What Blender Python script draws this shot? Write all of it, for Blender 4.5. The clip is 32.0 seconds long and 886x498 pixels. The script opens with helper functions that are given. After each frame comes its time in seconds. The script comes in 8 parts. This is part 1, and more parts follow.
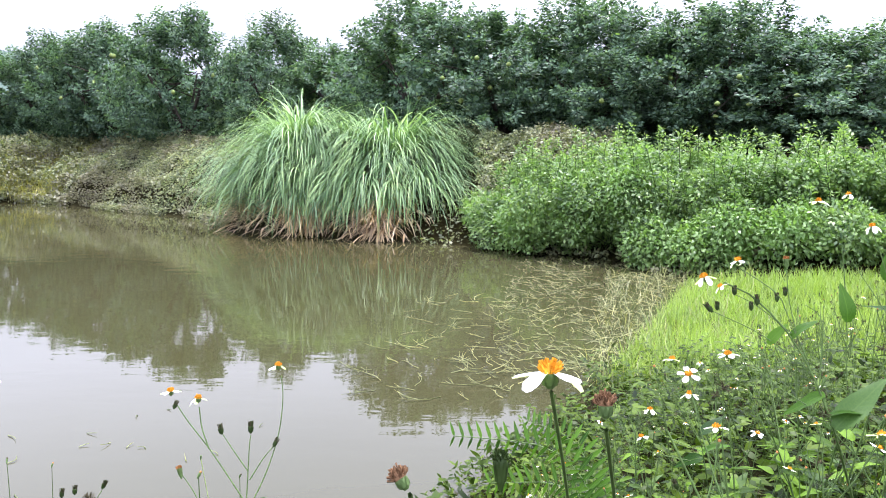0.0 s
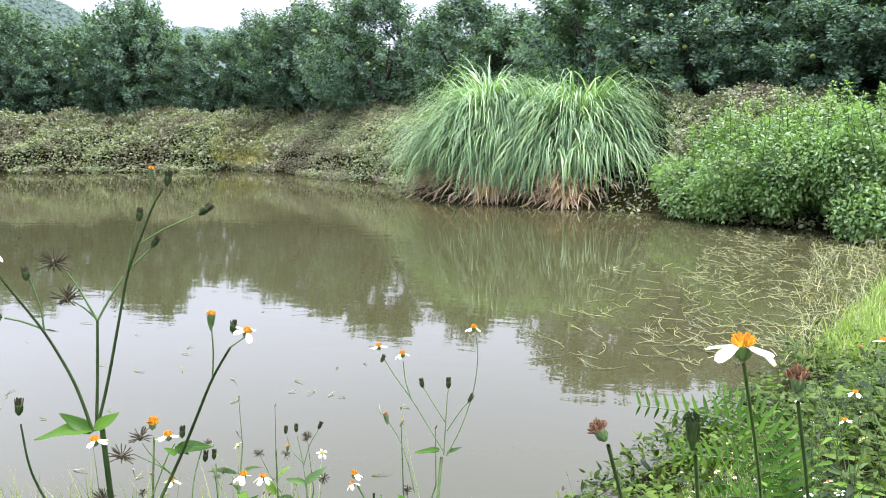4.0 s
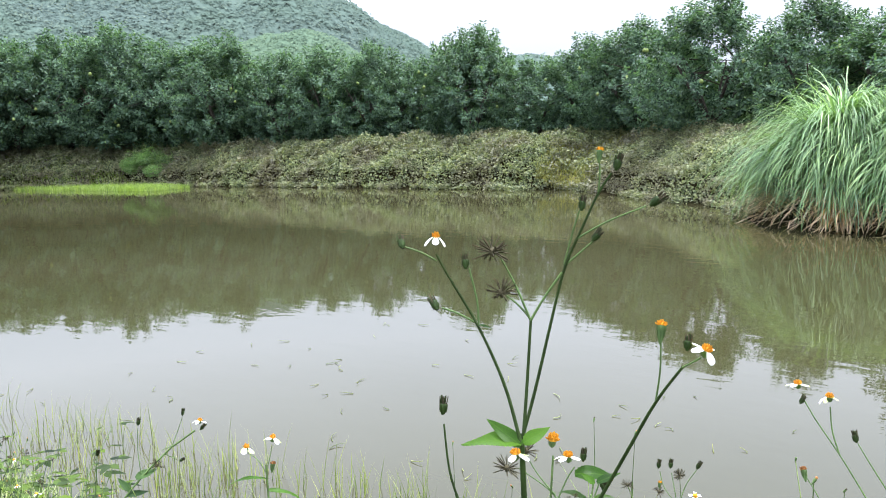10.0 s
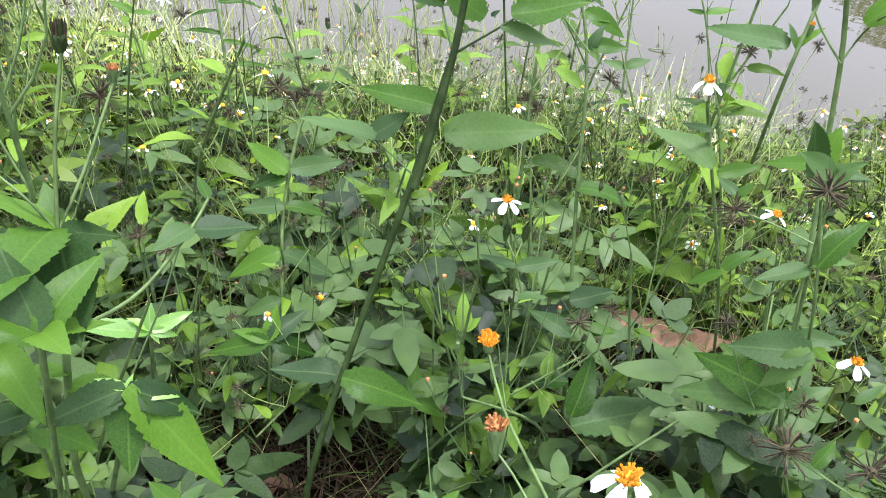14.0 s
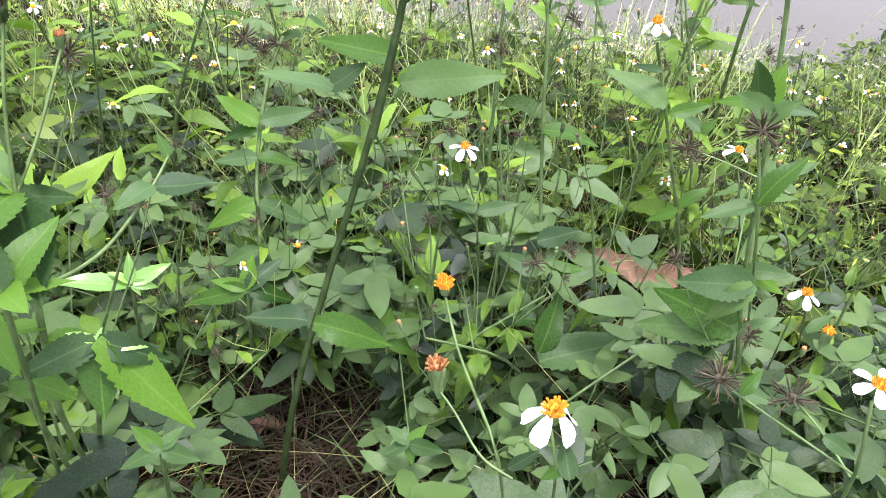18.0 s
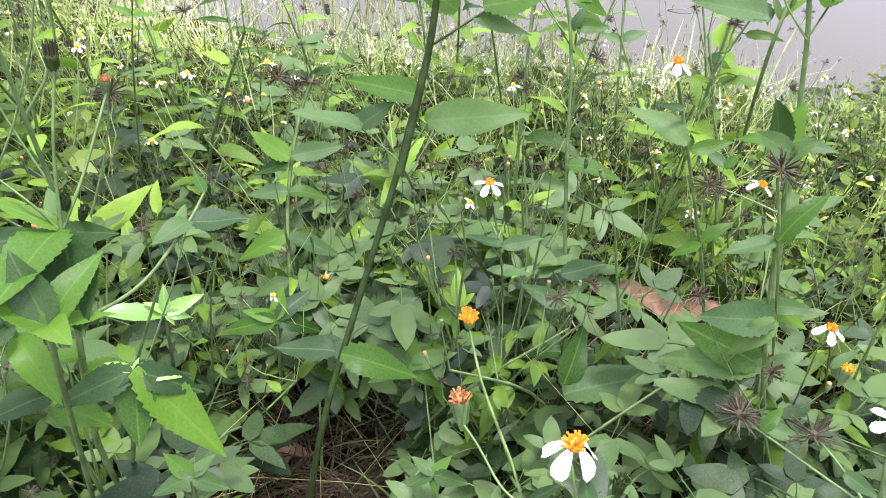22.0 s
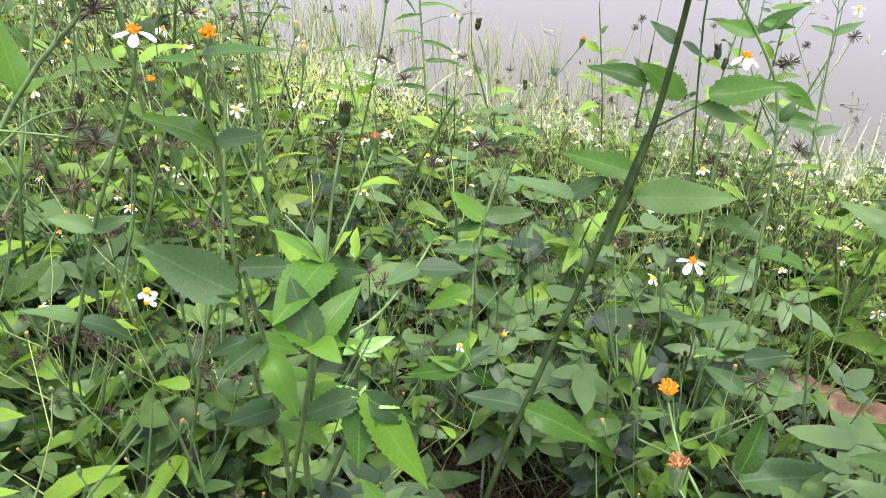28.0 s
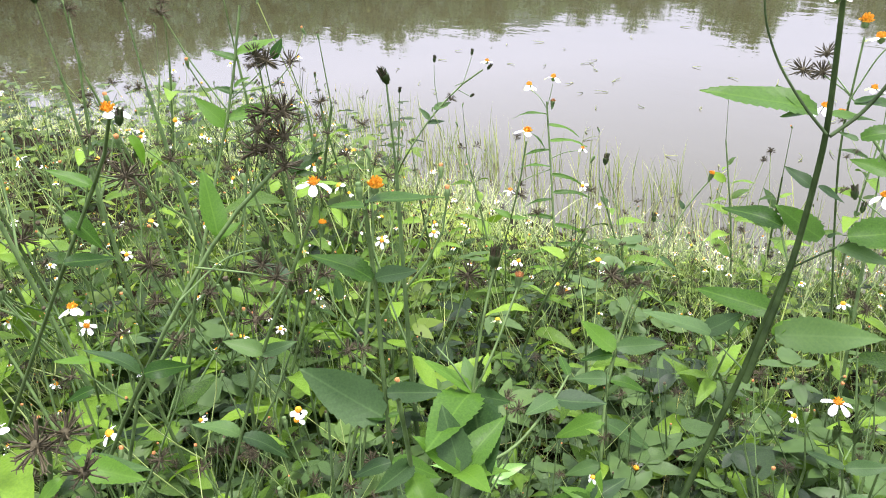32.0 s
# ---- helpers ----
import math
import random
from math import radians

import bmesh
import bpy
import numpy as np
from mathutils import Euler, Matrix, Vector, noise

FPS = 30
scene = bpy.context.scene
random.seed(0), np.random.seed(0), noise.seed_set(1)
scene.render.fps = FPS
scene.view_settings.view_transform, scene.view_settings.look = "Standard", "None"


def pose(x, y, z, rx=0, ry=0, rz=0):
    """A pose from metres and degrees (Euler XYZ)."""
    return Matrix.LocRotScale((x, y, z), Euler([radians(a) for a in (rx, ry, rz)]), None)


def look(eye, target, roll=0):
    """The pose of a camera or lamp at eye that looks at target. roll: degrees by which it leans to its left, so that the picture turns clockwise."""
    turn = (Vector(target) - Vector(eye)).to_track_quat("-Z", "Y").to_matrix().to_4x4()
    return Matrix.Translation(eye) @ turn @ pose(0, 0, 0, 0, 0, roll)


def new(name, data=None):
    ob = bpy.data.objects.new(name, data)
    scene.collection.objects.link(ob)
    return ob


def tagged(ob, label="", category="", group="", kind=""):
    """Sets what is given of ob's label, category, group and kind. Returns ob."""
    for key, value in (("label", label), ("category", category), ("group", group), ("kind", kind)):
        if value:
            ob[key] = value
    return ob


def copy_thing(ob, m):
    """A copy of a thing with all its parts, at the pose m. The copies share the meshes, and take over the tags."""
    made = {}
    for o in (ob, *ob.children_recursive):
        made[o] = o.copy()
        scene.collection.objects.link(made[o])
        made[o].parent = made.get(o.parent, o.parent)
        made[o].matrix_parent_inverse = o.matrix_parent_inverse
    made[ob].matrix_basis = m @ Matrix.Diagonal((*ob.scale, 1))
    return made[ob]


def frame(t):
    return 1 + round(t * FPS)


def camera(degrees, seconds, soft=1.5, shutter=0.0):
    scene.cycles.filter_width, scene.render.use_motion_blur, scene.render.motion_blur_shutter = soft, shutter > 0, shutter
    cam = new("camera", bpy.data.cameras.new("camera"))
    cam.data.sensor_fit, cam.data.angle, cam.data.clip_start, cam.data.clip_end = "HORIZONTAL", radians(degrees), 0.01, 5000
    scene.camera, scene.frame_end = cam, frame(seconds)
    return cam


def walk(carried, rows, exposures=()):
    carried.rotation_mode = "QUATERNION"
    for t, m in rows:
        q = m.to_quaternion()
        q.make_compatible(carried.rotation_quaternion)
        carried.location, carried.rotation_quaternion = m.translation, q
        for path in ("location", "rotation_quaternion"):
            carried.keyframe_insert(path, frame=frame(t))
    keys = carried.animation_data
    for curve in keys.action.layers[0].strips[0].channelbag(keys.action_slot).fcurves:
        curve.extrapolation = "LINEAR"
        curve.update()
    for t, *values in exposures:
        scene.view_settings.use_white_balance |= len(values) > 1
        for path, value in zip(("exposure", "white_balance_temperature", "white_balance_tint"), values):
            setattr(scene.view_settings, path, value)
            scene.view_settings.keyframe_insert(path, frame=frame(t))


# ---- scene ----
cam = camera(60.8, 32.0, 1.0)
PATH = [
    (0.0, -0.000, 0.001, 1.300, 82.10, 0.06, -0.10),
    (0.5, -0.002, 0.010, 1.298, 81.77, 0.33, 0.16),
    (1.0, -0.005, -0.001, 1.300, 81.44, 0.32, 1.77),
    (1.5, -0.007, -0.010, 1.302, 81.18, 0.34, 5.62),
    (2.0, -0.006, -0.019, 1.304, 80.97, 0.57, 8.69),
    (2.5, -0.006, -0.024, 1.306, 80.64, 0.79, 10.48),
    (4.5, -0.005, -0.038, 1.311, 79.48, 1.96, 14.58),
    (5.0, -0.010, -0.042, 1.313, 79.29, 2.91, 15.71),
    (5.5, -0.021, -0.058, 1.322, 79.45, 3.53, 18.70),
    (6.0, -0.061, -0.062, 1.331, 80.81, 3.47, 25.20),
    (6.5, -0.137, -0.026, 1.329, 81.65, 3.21, 31.06),
    (7.0, -0.165, 0.020, 1.292, 81.29, 2.94, 31.28),
    (7.5, -0.164, 0.034, 1.247, 81.86, 0.53, 32.94),
    (8.0, -0.140, 0.024, 1.270, 82.03, 1.21, 35.99),
    (8.5, -0.126, 0.030, 1.285, 81.27, 2.65, 35.44),
    (9.0, -0.130, 0.019, 1.305, 80.79, 3.46, 35.57),
    (9.5, -0.127, 0.000, 1.306, 81.56, 1.89, 37.13),
    (10.0, -0.123, 0.006, 1.284, 81.95, 1.70, 37.47),
    (10.5, -0.112, 0.006, 1.270, 82.84, 1.18, 37.28),
    (11.0, -0.106, 0.000, 1.243, 82.85, -0.05, 36.74),
    (11.5, -0.107, 0.005, 1.232, 80.65, 0.30, 35.34),
    (12.0, -0.118, 0.004, 1.200, 74.36, 0.72, 34.33),
    (12.5, -0.122, 0.027, 1.156, 65.69, -0.97, 33.84),
    (13.0, -0.122, 0.017, 1.139, 59.90, -2.44, 33.75),
    (13.5, -0.111, 0.001, 1.129, 54.76, -3.13, 34.67),
    (14.0, -0.109, -0.012, 1.117, 49.84, -2.55, 35.49),
    (14.5, -0.105, -0.010, 1.122, 46.31, -1.56, 35.89),
    (15.0, -0.101, -0.003, 1.127, 44.43, -1.35, 35.36),
    (15.5, -0.101, -0.004, 1.127, 43.25, -1.54, 34.81),
    (17.5, -0.078, 0.000, 1.128, 44.49, -0.94, 34.58),
    (18.0, -0.077, -0.001, 1.134, 45.21, -0.88, 34.56),
    (18.5, -0.073, 0.001, 1.140, 45.70, -0.61, 34.62),
    (19.0, -0.072, 0.000, 1.145, 46.14, -0.31, 34.70),
    (19.5, -0.069, -0.001, 1.147, 46.46, -0.27, 35.00),
    (20.0, -0.071, -0.002, 1.149, 46.72, -0.13, 35.35),
    (20.5, -0.071, -0.003, 1.150, 47.07, 0.02, 35.73),
    (21.0, -0.071, -0.003, 1.148, 47.30, 0.08, 36.14),
    (21.5, -0.071, -0.004, 1.148, 47.31, 0.23, 36.23),
    (22.0, -0.072, -0.005, 1.146, 47.32, 0.39, 36.24),
    (22.5, -0.075, -0.005, 1.140, 47.12, 0.46, 36.20),
    (23.0, -0.079, -0.006, 1.137, 46.96, 0.25, 36.48),
    (23.5, -0.080, -0.009, 1.137, 47.11, 0.07, 36.80),
    (24.0, -0.082, -0.010, 1.140, 47.34, 0.46, 36.97),
    (24.5, -0.081, -0.010, 1.140, 47.46, 0.68, 37.07),
    (26.5, -0.080, -0.010, 1.147, 47.94, 0.77, 37.10),
    (27.0, -0.081, -0.016, 1.147, 48.61, 0.60, 38.30),
    (27.5, -0.086, -0.043, 1.160, 50.33, 0.96, 42.50),
    (28.0, -0.098, -0.069, 1.166, 52.67, 1.58, 47.41),
    (28.5, -0.103, -0.086, 1.179, 55.66, 2.26, 50.33),
    (29.0, -0.103, -0.095, 1.181, 58.28, 2.94, 52.21),
    (29.5, -0.097, -0.102, 1.184, 59.64, 3.45, 53.25),
    (30.0, -0.093, -0.099, 1.191, 60.73, 3.95, 53.95),
    (30.5, -0.090, -0.099, 1.193, 61.36, 4.43, 54.30),
    (31.0, -0.088, -0.097, 1.196, 61.78, 4.94, 54.87),
    (31.5, -0.090, -0.098, 1.197, 62.01, 5.19, 55.14),
    (32.0, -0.091, -0.097, 1.196, 62.03, 5.30, 55.38),
]
walk(cam, [(t, pose(*p)) for t, *p in PATH], exposures=[(0.0, 1.66, 6050, 21), (2.0, 1.65, 6050, 20), (5.0, 1.61, 6000, 17), (8.0, 1.51, 6050, 13), (11.0, 1.48, 6050, 13), (12.0, 1.46, 6000, 14), (13.0, 1.42, 5950, 17), (14.0, 1.66, 5950, 25), (15.0, 1.88, 5950, 33), (27.0, 1.88, 5950, 33), (29.0, 1.66, 6150, 25), (32.0, 1.64, 6150, 25)])

# ---- sky and light: a bright overcast day ----
world = bpy.data.worlds.new("overcast_sky")
scene.world = world
world.use_nodes = True
wn, wl = world.node_tree.nodes, world.node_tree.links
wn.clear()
sky = wn.new("ShaderNodeTexSky")
sky.sky_type, sky.sun_disc = "NISHITA", False
sky.sun_elevation, sky.sun_rotation = radians(77), radians(14)
sky.air_density, sky.dust_density = 1.0, 4.0
grey = wn.new("ShaderNodeHueSaturation")
grey.inputs["Saturation"].default_value = 0.25
clear_bg = wn.new("ShaderNodeBackground")
clear_bg.inputs["Strength"].default_value = 0.05
cloud = wn.new("ShaderNodeBackground")
both = wn.new("ShaderNodeAddShader")
wout = wn.new("ShaderNodeOutputWorld")
coord = wn.new("ShaderNodeTexCoord")
split = wn.new("ShaderNodeSeparateXYZ")
ramp = wn.new("ShaderNodeValToRGB")
ramp.color_ramp.elements[0].position, ramp.color_ramp.elements[0].color = 0.0, (0.112, 0.127, 0.158, 1)
ramp.color_ramp.elements[1].position, ramp.color_ramp.elements[1].color = 0.62, (0.98, 1.05, 1.17, 1)
ramp.color_ramp.elements.new(0.14).color = (0.185, 0.205, 0.245, 1)
ramp.color_ramp.elements.new(0.25).color = (0.60, 0.63, 0.71, 1)
wl.new(coord.outputs["Generated"], split.inputs[0])
wl.new(split.outputs["Z"], ramp.inputs[0])
wl.new(ramp.outputs[0], cloud.inputs["Color"])
cloud.inputs["Strength"].default_value = 1.08
wl.new(sky.outputs[0], grey.inputs["Color"])
wl.new(grey.outputs[0], clear_bg.inputs["Color"])
wl.new(clear_bg.outputs[0], both.inputs[0])
wl.new(cloud.outputs[0], both.inputs[1])
wl.new(both.outputs[0], wout.inputs[0])

sun = new("sun", bpy.data.lights.new("sun", "SUN"))
sun.data.energy, sun.data.angle, sun.data.color = 2.2, radians(12), (1.0, 0.96, 0.9)
sun.matrix_basis = look((0, 0, 0), (-0.05, -0.20, -0.95))


# ---- materials ----
def nodes_of(name):
    m = bpy.data.materials.new(name)
    m.use_nodes = True
    nt = m.node_tree
    return m, nt, nt.nodes["Principled BSDF"], nt.nodes["Material Output"]


def ramp_node(nt, stops):
    r = nt.nodes.new("ShaderNodeValToRGB")
    e = r.color_ramp.elements
    e[0].position, e[0].color = stops[0][0], (*stops[0][1], 1)
    e[1].position, e[1].color = stops[-1][0], (*stops[-1][1], 1)
    for p, c in stops[1:-1]:
        e.new(p).color = (*c, 1)
    return r


def noise_node(nt, scale, detail=3.0, rough=0.55, space="Object"):
    tc = nt.nodes.new("ShaderNodeTexCoord")
    n = nt.nodes.new("ShaderNodeTexNoise")
    n.inputs["Scale"].default_value, n.inputs["Detail"].default_value, n.inputs["Roughness"].default_value = scale, detail, rough
    nt.links.new(tc.outputs[space], n.inputs["Vector"])
    return n


def leaf_material(name, dark, light, gloss=0.45, through_light=0.35, spec=0.5, island=True, patches=0.0, patch_colour=(0.2, 0.1, 0.06), patch_scale=0.5, vein=0.0, rib=False):
    """Foliage: colour varies leaf by leaf and in patches; part of the light passes through."""
    m, nt, bsdf, out = nodes_of(name)
    L = nt.links
    if island:
        g = nt.nodes.new("ShaderNodeNewGeometry")
        rnd = g.outputs["Random Per Island"]
    else:
        g = nt.nodes.new("ShaderNodeObjectInfo")
        rnd = g.outputs["Random"]
    r = ramp_node(nt, [(0.0, dark), (0.7, light), (1.0, (min(1, light[0] * 1.35), min(1, light[1] * 1.25), light[2] * 1.1))])
    nz = noise_node(nt, 40 if not island else 2.2, 2.0)
    add = nt.nodes.new("ShaderNodeMath")
    add.operation = "MULTIPLY_ADD"
    add.inputs[1].default_value, add.inputs[2].default_value = 0.7, -0.35
    L.new(nz.outputs["Fac"], add.inputs[0])
    s = nt.nodes.new("ShaderNodeMath")
    s.operation = "ADD"
    s.use_clamp = True
    L.new(rnd, s.inputs[0])
    L.new(add.outputs[0], s.inputs[1])
    L.new(s.outputs[0], r.inputs[0])
    colour = r.outputs[0]
    if patches > 0:
        pn = noise_node(nt, patch_scale, 3.0, 0.6)
        pr = ramp_node(nt, [(0.42, (0, 0, 0)), (0.62, (patches,) * 3)])
        L.new(pn.outputs["Fac"], pr.inputs[0])
        mx = nt.nodes.new("ShaderNodeMix")
        mx.data_type = "RGBA"
        L.new(pr.outputs[0], mx.inputs[0])
        L.new(colour, mx.inputs[6])
        mx.inputs[7].default_value = (*patch_colour, 1)
        colour = mx.outputs[2]
    if rib:
        tc = nt.nodes.new("ShaderNodeTexCoord")
        sp = nt.nodes.new("ShaderNodeSeparateXYZ")
        ab = nt.nodes.new("ShaderNodeMath")
        ab.operation = "ABSOLUTE"
        rr = ramp_node(nt, [(0.004, (0.35, 0.35, 0.35)), (0.016, (0, 0, 0))])
        mr = nt.nodes.new("ShaderNodeMix")
        mr.data_type = "RGBA"
        L.new(tc.outputs["Object"], sp.inputs[0])
        L.new(sp.outputs["Y"], ab.inputs[0])
        L.new(ab.outputs[0], rr.inputs[0])
        L.new(rr.outputs[0], mr.inputs[0])
        L.new(colour, mr.inputs[6])
        mr.inputs[7].default_value = (min(1, light[0] * 1.9), min(1, light[1] * 1.6), light[2] * 1.9, 1)
        colour = mr.outputs[2]
        # side veins running forward from the rib
        v1 = nt.nodes.new("ShaderNodeMath")
        v1.operation = "MULTIPLY_ADD"
        v1.inputs[1].default_value = -0.9
        L.new(ab.outputs[0], v1.inputs[0])
        L.new(sp.outputs["X"], v1.inputs[2])
        v2 = nt.nodes.new("ShaderNodeMath")
        v2.operation = "MULTIPLY"
        v2.inputs[1].default_value = 62.0
        L.new(v1.outputs[0], v2.inputs[0])
        v3 = nt.nodes.new("ShaderNodeMath")
        v3.operation = "SINE"
        L.new(v2.outputs[0], v3.inputs[0])
        vr = ramp_node(nt, [(0.0, (0.98, 0.98, 0.98)), (0.85, (1, 1, 1)), (1.0, (1.05, 1.04, 1.04))])
        L.new(v3.outputs[0], vr.inputs[0])
        vm = nt.nodes.new("ShaderNodeMix")
        vm.data_type, vm.blend_type = "RGBA", "MULTIPLY"
        vm.inputs[0].default_value = 1.0
        L.new(colour, vm.inputs[6])
        L.new(vr.outputs[0], vm.inputs[7])
        colour = vm.outputs[2]
        vb = nt.nodes.new("ShaderNodeBump")
        vb.inputs["Strength"].default_value, vb.inputs["Distance"].default_value = 0.03, 0.02
        vb.invert = True
        L.new(v3.outputs[0], vb.inputs["Height"])
        L.new(vb.outputs[0], bsdf.inputs["Normal"])
    L.new(colour, bsdf.inputs["Base Color"])
    bsdf.inputs["Roughness"].default_value = gloss
    bsdf.inputs["Specular IOR Level"].default_value = spec
    tr = nt.nodes.new("ShaderNodeBsdfTranslucent")
    br = nt.nodes.new("ShaderNodeMix")
    br.data_type, br.blend_type = "RGBA", "MULTIPLY"
    br.inputs[0].default_value = 1.0
    L.new(colour, br.inputs[6])
    br.inputs[7].default_value = (1.5, 1.7, 0.7, 1)
    L.new(br.outputs[2], tr.inputs["Color"])
    ms = nt.nodes.new("ShaderNodeMixShader")
    ms.inputs[0].default_value = through_light
    L.new(bsdf.outputs[0], ms.inputs[1])
    L.new(tr.outputs[0], ms.inputs[2])
    L.new(ms.outputs[0], out.inputs[0])
    if vein > 0 and not rib:
        bn = noise_node(nt, 13, 2.0)
        b = nt.nodes.new("ShaderNodeBump")
        b.inputs["Strength"].default_value, b.inputs["Distance"].default_value = vein, 0.03
        L.new(bn.outputs["Fac"], b.inputs["Height"])
        L.new(b.outputs[0], bsdf.inputs["Normal"])
    return m


def plain_material(name, dark, light, scale=12.0, rough=0.7, bump=0.3, dist=0.01):
    m, nt, bsdf, out = nodes_of(name)
    n = noise_node(nt, scale, 5.0, 0.65)
    r = ramp_node(nt, [(0.3, dark), (0.7, light)])
    nt.links.new(n.outputs["Fac"], r.inputs[0])
    nt.links.new(r.outputs[0], bsdf.inputs["Base Color"])
    bsdf.inputs["Roughness"].default_value = rough
    bsdf.inputs["Specular IOR Level"].default_value = 0.12
    if bump:
        b = nt.nodes.new("ShaderNodeBump")
        b.inputs["Strength"].default_value, b.inputs["Distance"].default_value = bump, dist
        nt.links.new(n.outputs["Fac"], b.inputs["Height"])
        nt.links.new(b.outputs[0], bsdf.inputs["Normal"])
    return m


# orchard leaves: colour lifted and blued to include the haze over the pond
MAT_TREE = leaf_material("pomelo_foliage", (0.0180, 0.0385, 0.0263), (0.1036, 0.1738, 0.1130), 0.50, 0.3, spec=0.18)
MAT_FRESH = leaf_material("fresh_shoots", (0.05, 0.10, 0.03), (0.12, 0.20, 0.06), 0.4, 0.3)
MAT_HEDGE = leaf_material("hedge_foliage", (0.045, 0.088, 0.036), (0.185, 0.280, 0.105), 0.45, 0.35, patches=0.6, patch_colour=(0.15, 0.27, 0.065), patch_scale=1.3)
MAT_CREEPER = leaf_material("creeper_foliage", (0.0425, 0.0638, 0.0272), (0.2365, 0.2666, 0.1462), 0.55, 0.25, patches=0.6, patch_colour=(0.125, 0.092, 0.075), patch_scale=0.9)
MAT_BLADE = leaf_material("clump_blades", (0.0550, 0.1145, 0.0534), (0.2500, 0.3763, 0.1794), 0.50, 0.22, spec=0.3)
MAT_DRY = leaf_material("dry_blades", (0.28, 0.18, 0.11), (0.62, 0.48, 0.34), 0.7, 0.3)
MAT_MARSH = leaf_material("marsh_grass", (0.0924, 0.1505, 0.0320), (0.2184, 0.2967, 0.0720), 0.5, 0.36, patches=0.4, patch_colour=(0.24, 0.36, 0.05), patch_scale=1.2)
MAT_PALE = leaf_material("pale_water_weed", (0.10, 0.135, 0.045), (0.26, 0.29, 0.115), 0.6, 0.3)
MAT_STALK = leaf_material("floating_stalk", (0.1040, 0.1230, 0.0425), (0.2480, 0.2624, 0.1105), 0.55, 0.2)
MAT_SEDGE = leaf_material("dry_bank_grass", (0.16, 0.17, 0.05), (0.36, 0.34, 0.12), 0.6, 0.3)
MAT_WEED = leaf_material("daisy_leaf", (0.0143, 0.0451, 0.0048), (0.0569, 0.1315, 0.0140), 0.40, 0.42, spec=0.12, island=False, vein=0.12, rib=True)
MAT_MID = leaf_material("daisy_leaf_light", (0.0132, 0.0351, 0.0029), (0.0929, 0.1731, 0.0166), 0.40, 0.28, spec=0.1, island=False, vein=0.1)
# low leaves: colour darkened for shade under the weeds, blued for sky sheen
MAT_LOW = leaf_material("shade_toned_low_leaf", (0.0044, 0.0134, 0.0027), (0.0418, 0.0802, 0.0173), 0.46, 0.14, spec=0.16, island=False, vein=0.04)
MAT_WEED_MASS = leaf_material("undergrowth_leaf", (0.0416, 0.0848, 0.0088), (0.2166, 0.3040, 0.0379), 0.40, 0.32, spec=0.26)
MAT_STRAW = leaf_material("thin_pale_grass", (0.1800, 0.2196, 0.0866), (0.3780, 0.4294, 0.2063), 0.55, 0.4)
# deep green undergrowth leaf, its colour cut further for shade inside the thicket
MAT_DEEP = leaf_material("deep_green_shade_leaf", (0.0061, 0.0160, 0.0019), (0.0586, 0.1001, 0.0105), 0.40, 0.20, spec=0.1)
MAT_GRASS = leaf_material("fine_grass", (0.024, 0.048, 0.0096), (0.112, 0.168, 0.04), 0.5, 0.4)
MAT_AIRY = leaf_material("thin_stalks", (0.1040, 0.1639, 0.0389), (0.2970, 0.3826, 0.1166), 0.5, 0.1)
# grey-green copy of the daisy leaf with sky sheen and shade in its colour
MAT_GREY = leaf_material("grey_green_sheen_leaf", (0.0137, 0.0364, 0.0078), (0.0423, 0.0874, 0.0203), 0.48, 0.22, spec=0.14, island=False, rib=True)
MAT_NEW = leaf_material("young_leaf", (0.085, 0.20, 0.026), (0.150, 0.30, 0.052), 0.4, 0.4, island=False, rib=True)
MAT_STEM = plain_material("daisy_stem", (0.0122, 0.0233, 0.0049), (0.0404, 0.0685, 0.0171), 60, 0.5, 0.3, 0.001)
MAT_STEM_MID = plain_material("green_stem", (0.0382, 0.0663, 0.017), (0.1062, 0.1658, 0.051), 60, 0.5, 0.25, 0.001)
MAT_STEM_PALE = plain_material("flower_stalk", (0.055, 0.09, 0.03), (0.12, 0.19, 0.06), 60, 0.5, 0.2, 0.001)
MAT_PETAL = leaf_material("white_petal", (0.72, 0.74, 0.72), (0.84, 0.85, 0.83), 0.6, 0.3)
MAT_DISC = plain_material("orange_florets", (0.495, 0.18, 0.0108), (0.81, 0.414, 0.027), 500, 0.7, 0.5, 0.001)
MAT_RUST = plain_material("faded_florets", (0.22, 0.085, 0.028), (0.46, 0.22, 0.075), 400, 0.8, 0.5, 0.001)
MAT_WITHERED = plain_material("withered_florets", (0.10, 0.055, 0.03), (0.30, 0.17, 0.09), 400, 0.9, 0.5, 0.001)
MAT_BURR = plain_material("dark_seeds", (0.022, 0.019, 0.009), (0.088, 0.076, 0.040), 200, 0.7, 0.2, 0.001)
MAT_BARK = plain_material("bark", (0.025, 0.021, 0.017), (0.085, 0.072, 0.058), 14, 0.9, 0.6, 0.02)
MAT_TWIG = plain_material("dead_stalk", (0.0158, 0.0111, 0.0052), (0.0788, 0.0567, 0.0289), 40, 0.8, 0.3, 0.002)
MAT_FRUIT = plain_material("pomelo_rind", (0.10, 0.15, 0.04), (0.20, 0.25, 0.075), 8, 0.5, 0.2, 0.002)
MAT_DEADLEAF = plain_material("dead_leaf", (0.075, 0.042, 0.024), (0.22, 0.135, 0.078), 35, 0.75, 0.5, 0.003)
# distant woods: pale bluish base colours carry the haze of distance
MAT_HILL = leaf_material("haze_tinted_woods", (0.0810, 0.1141, 0.1012), (0.1030, 0.1380, 0.1196), 0.9, 0.0, spec=0.0, patches=0.5, patch_colour=(0.100, 0.146, 0.108), patch_scale=0.012)
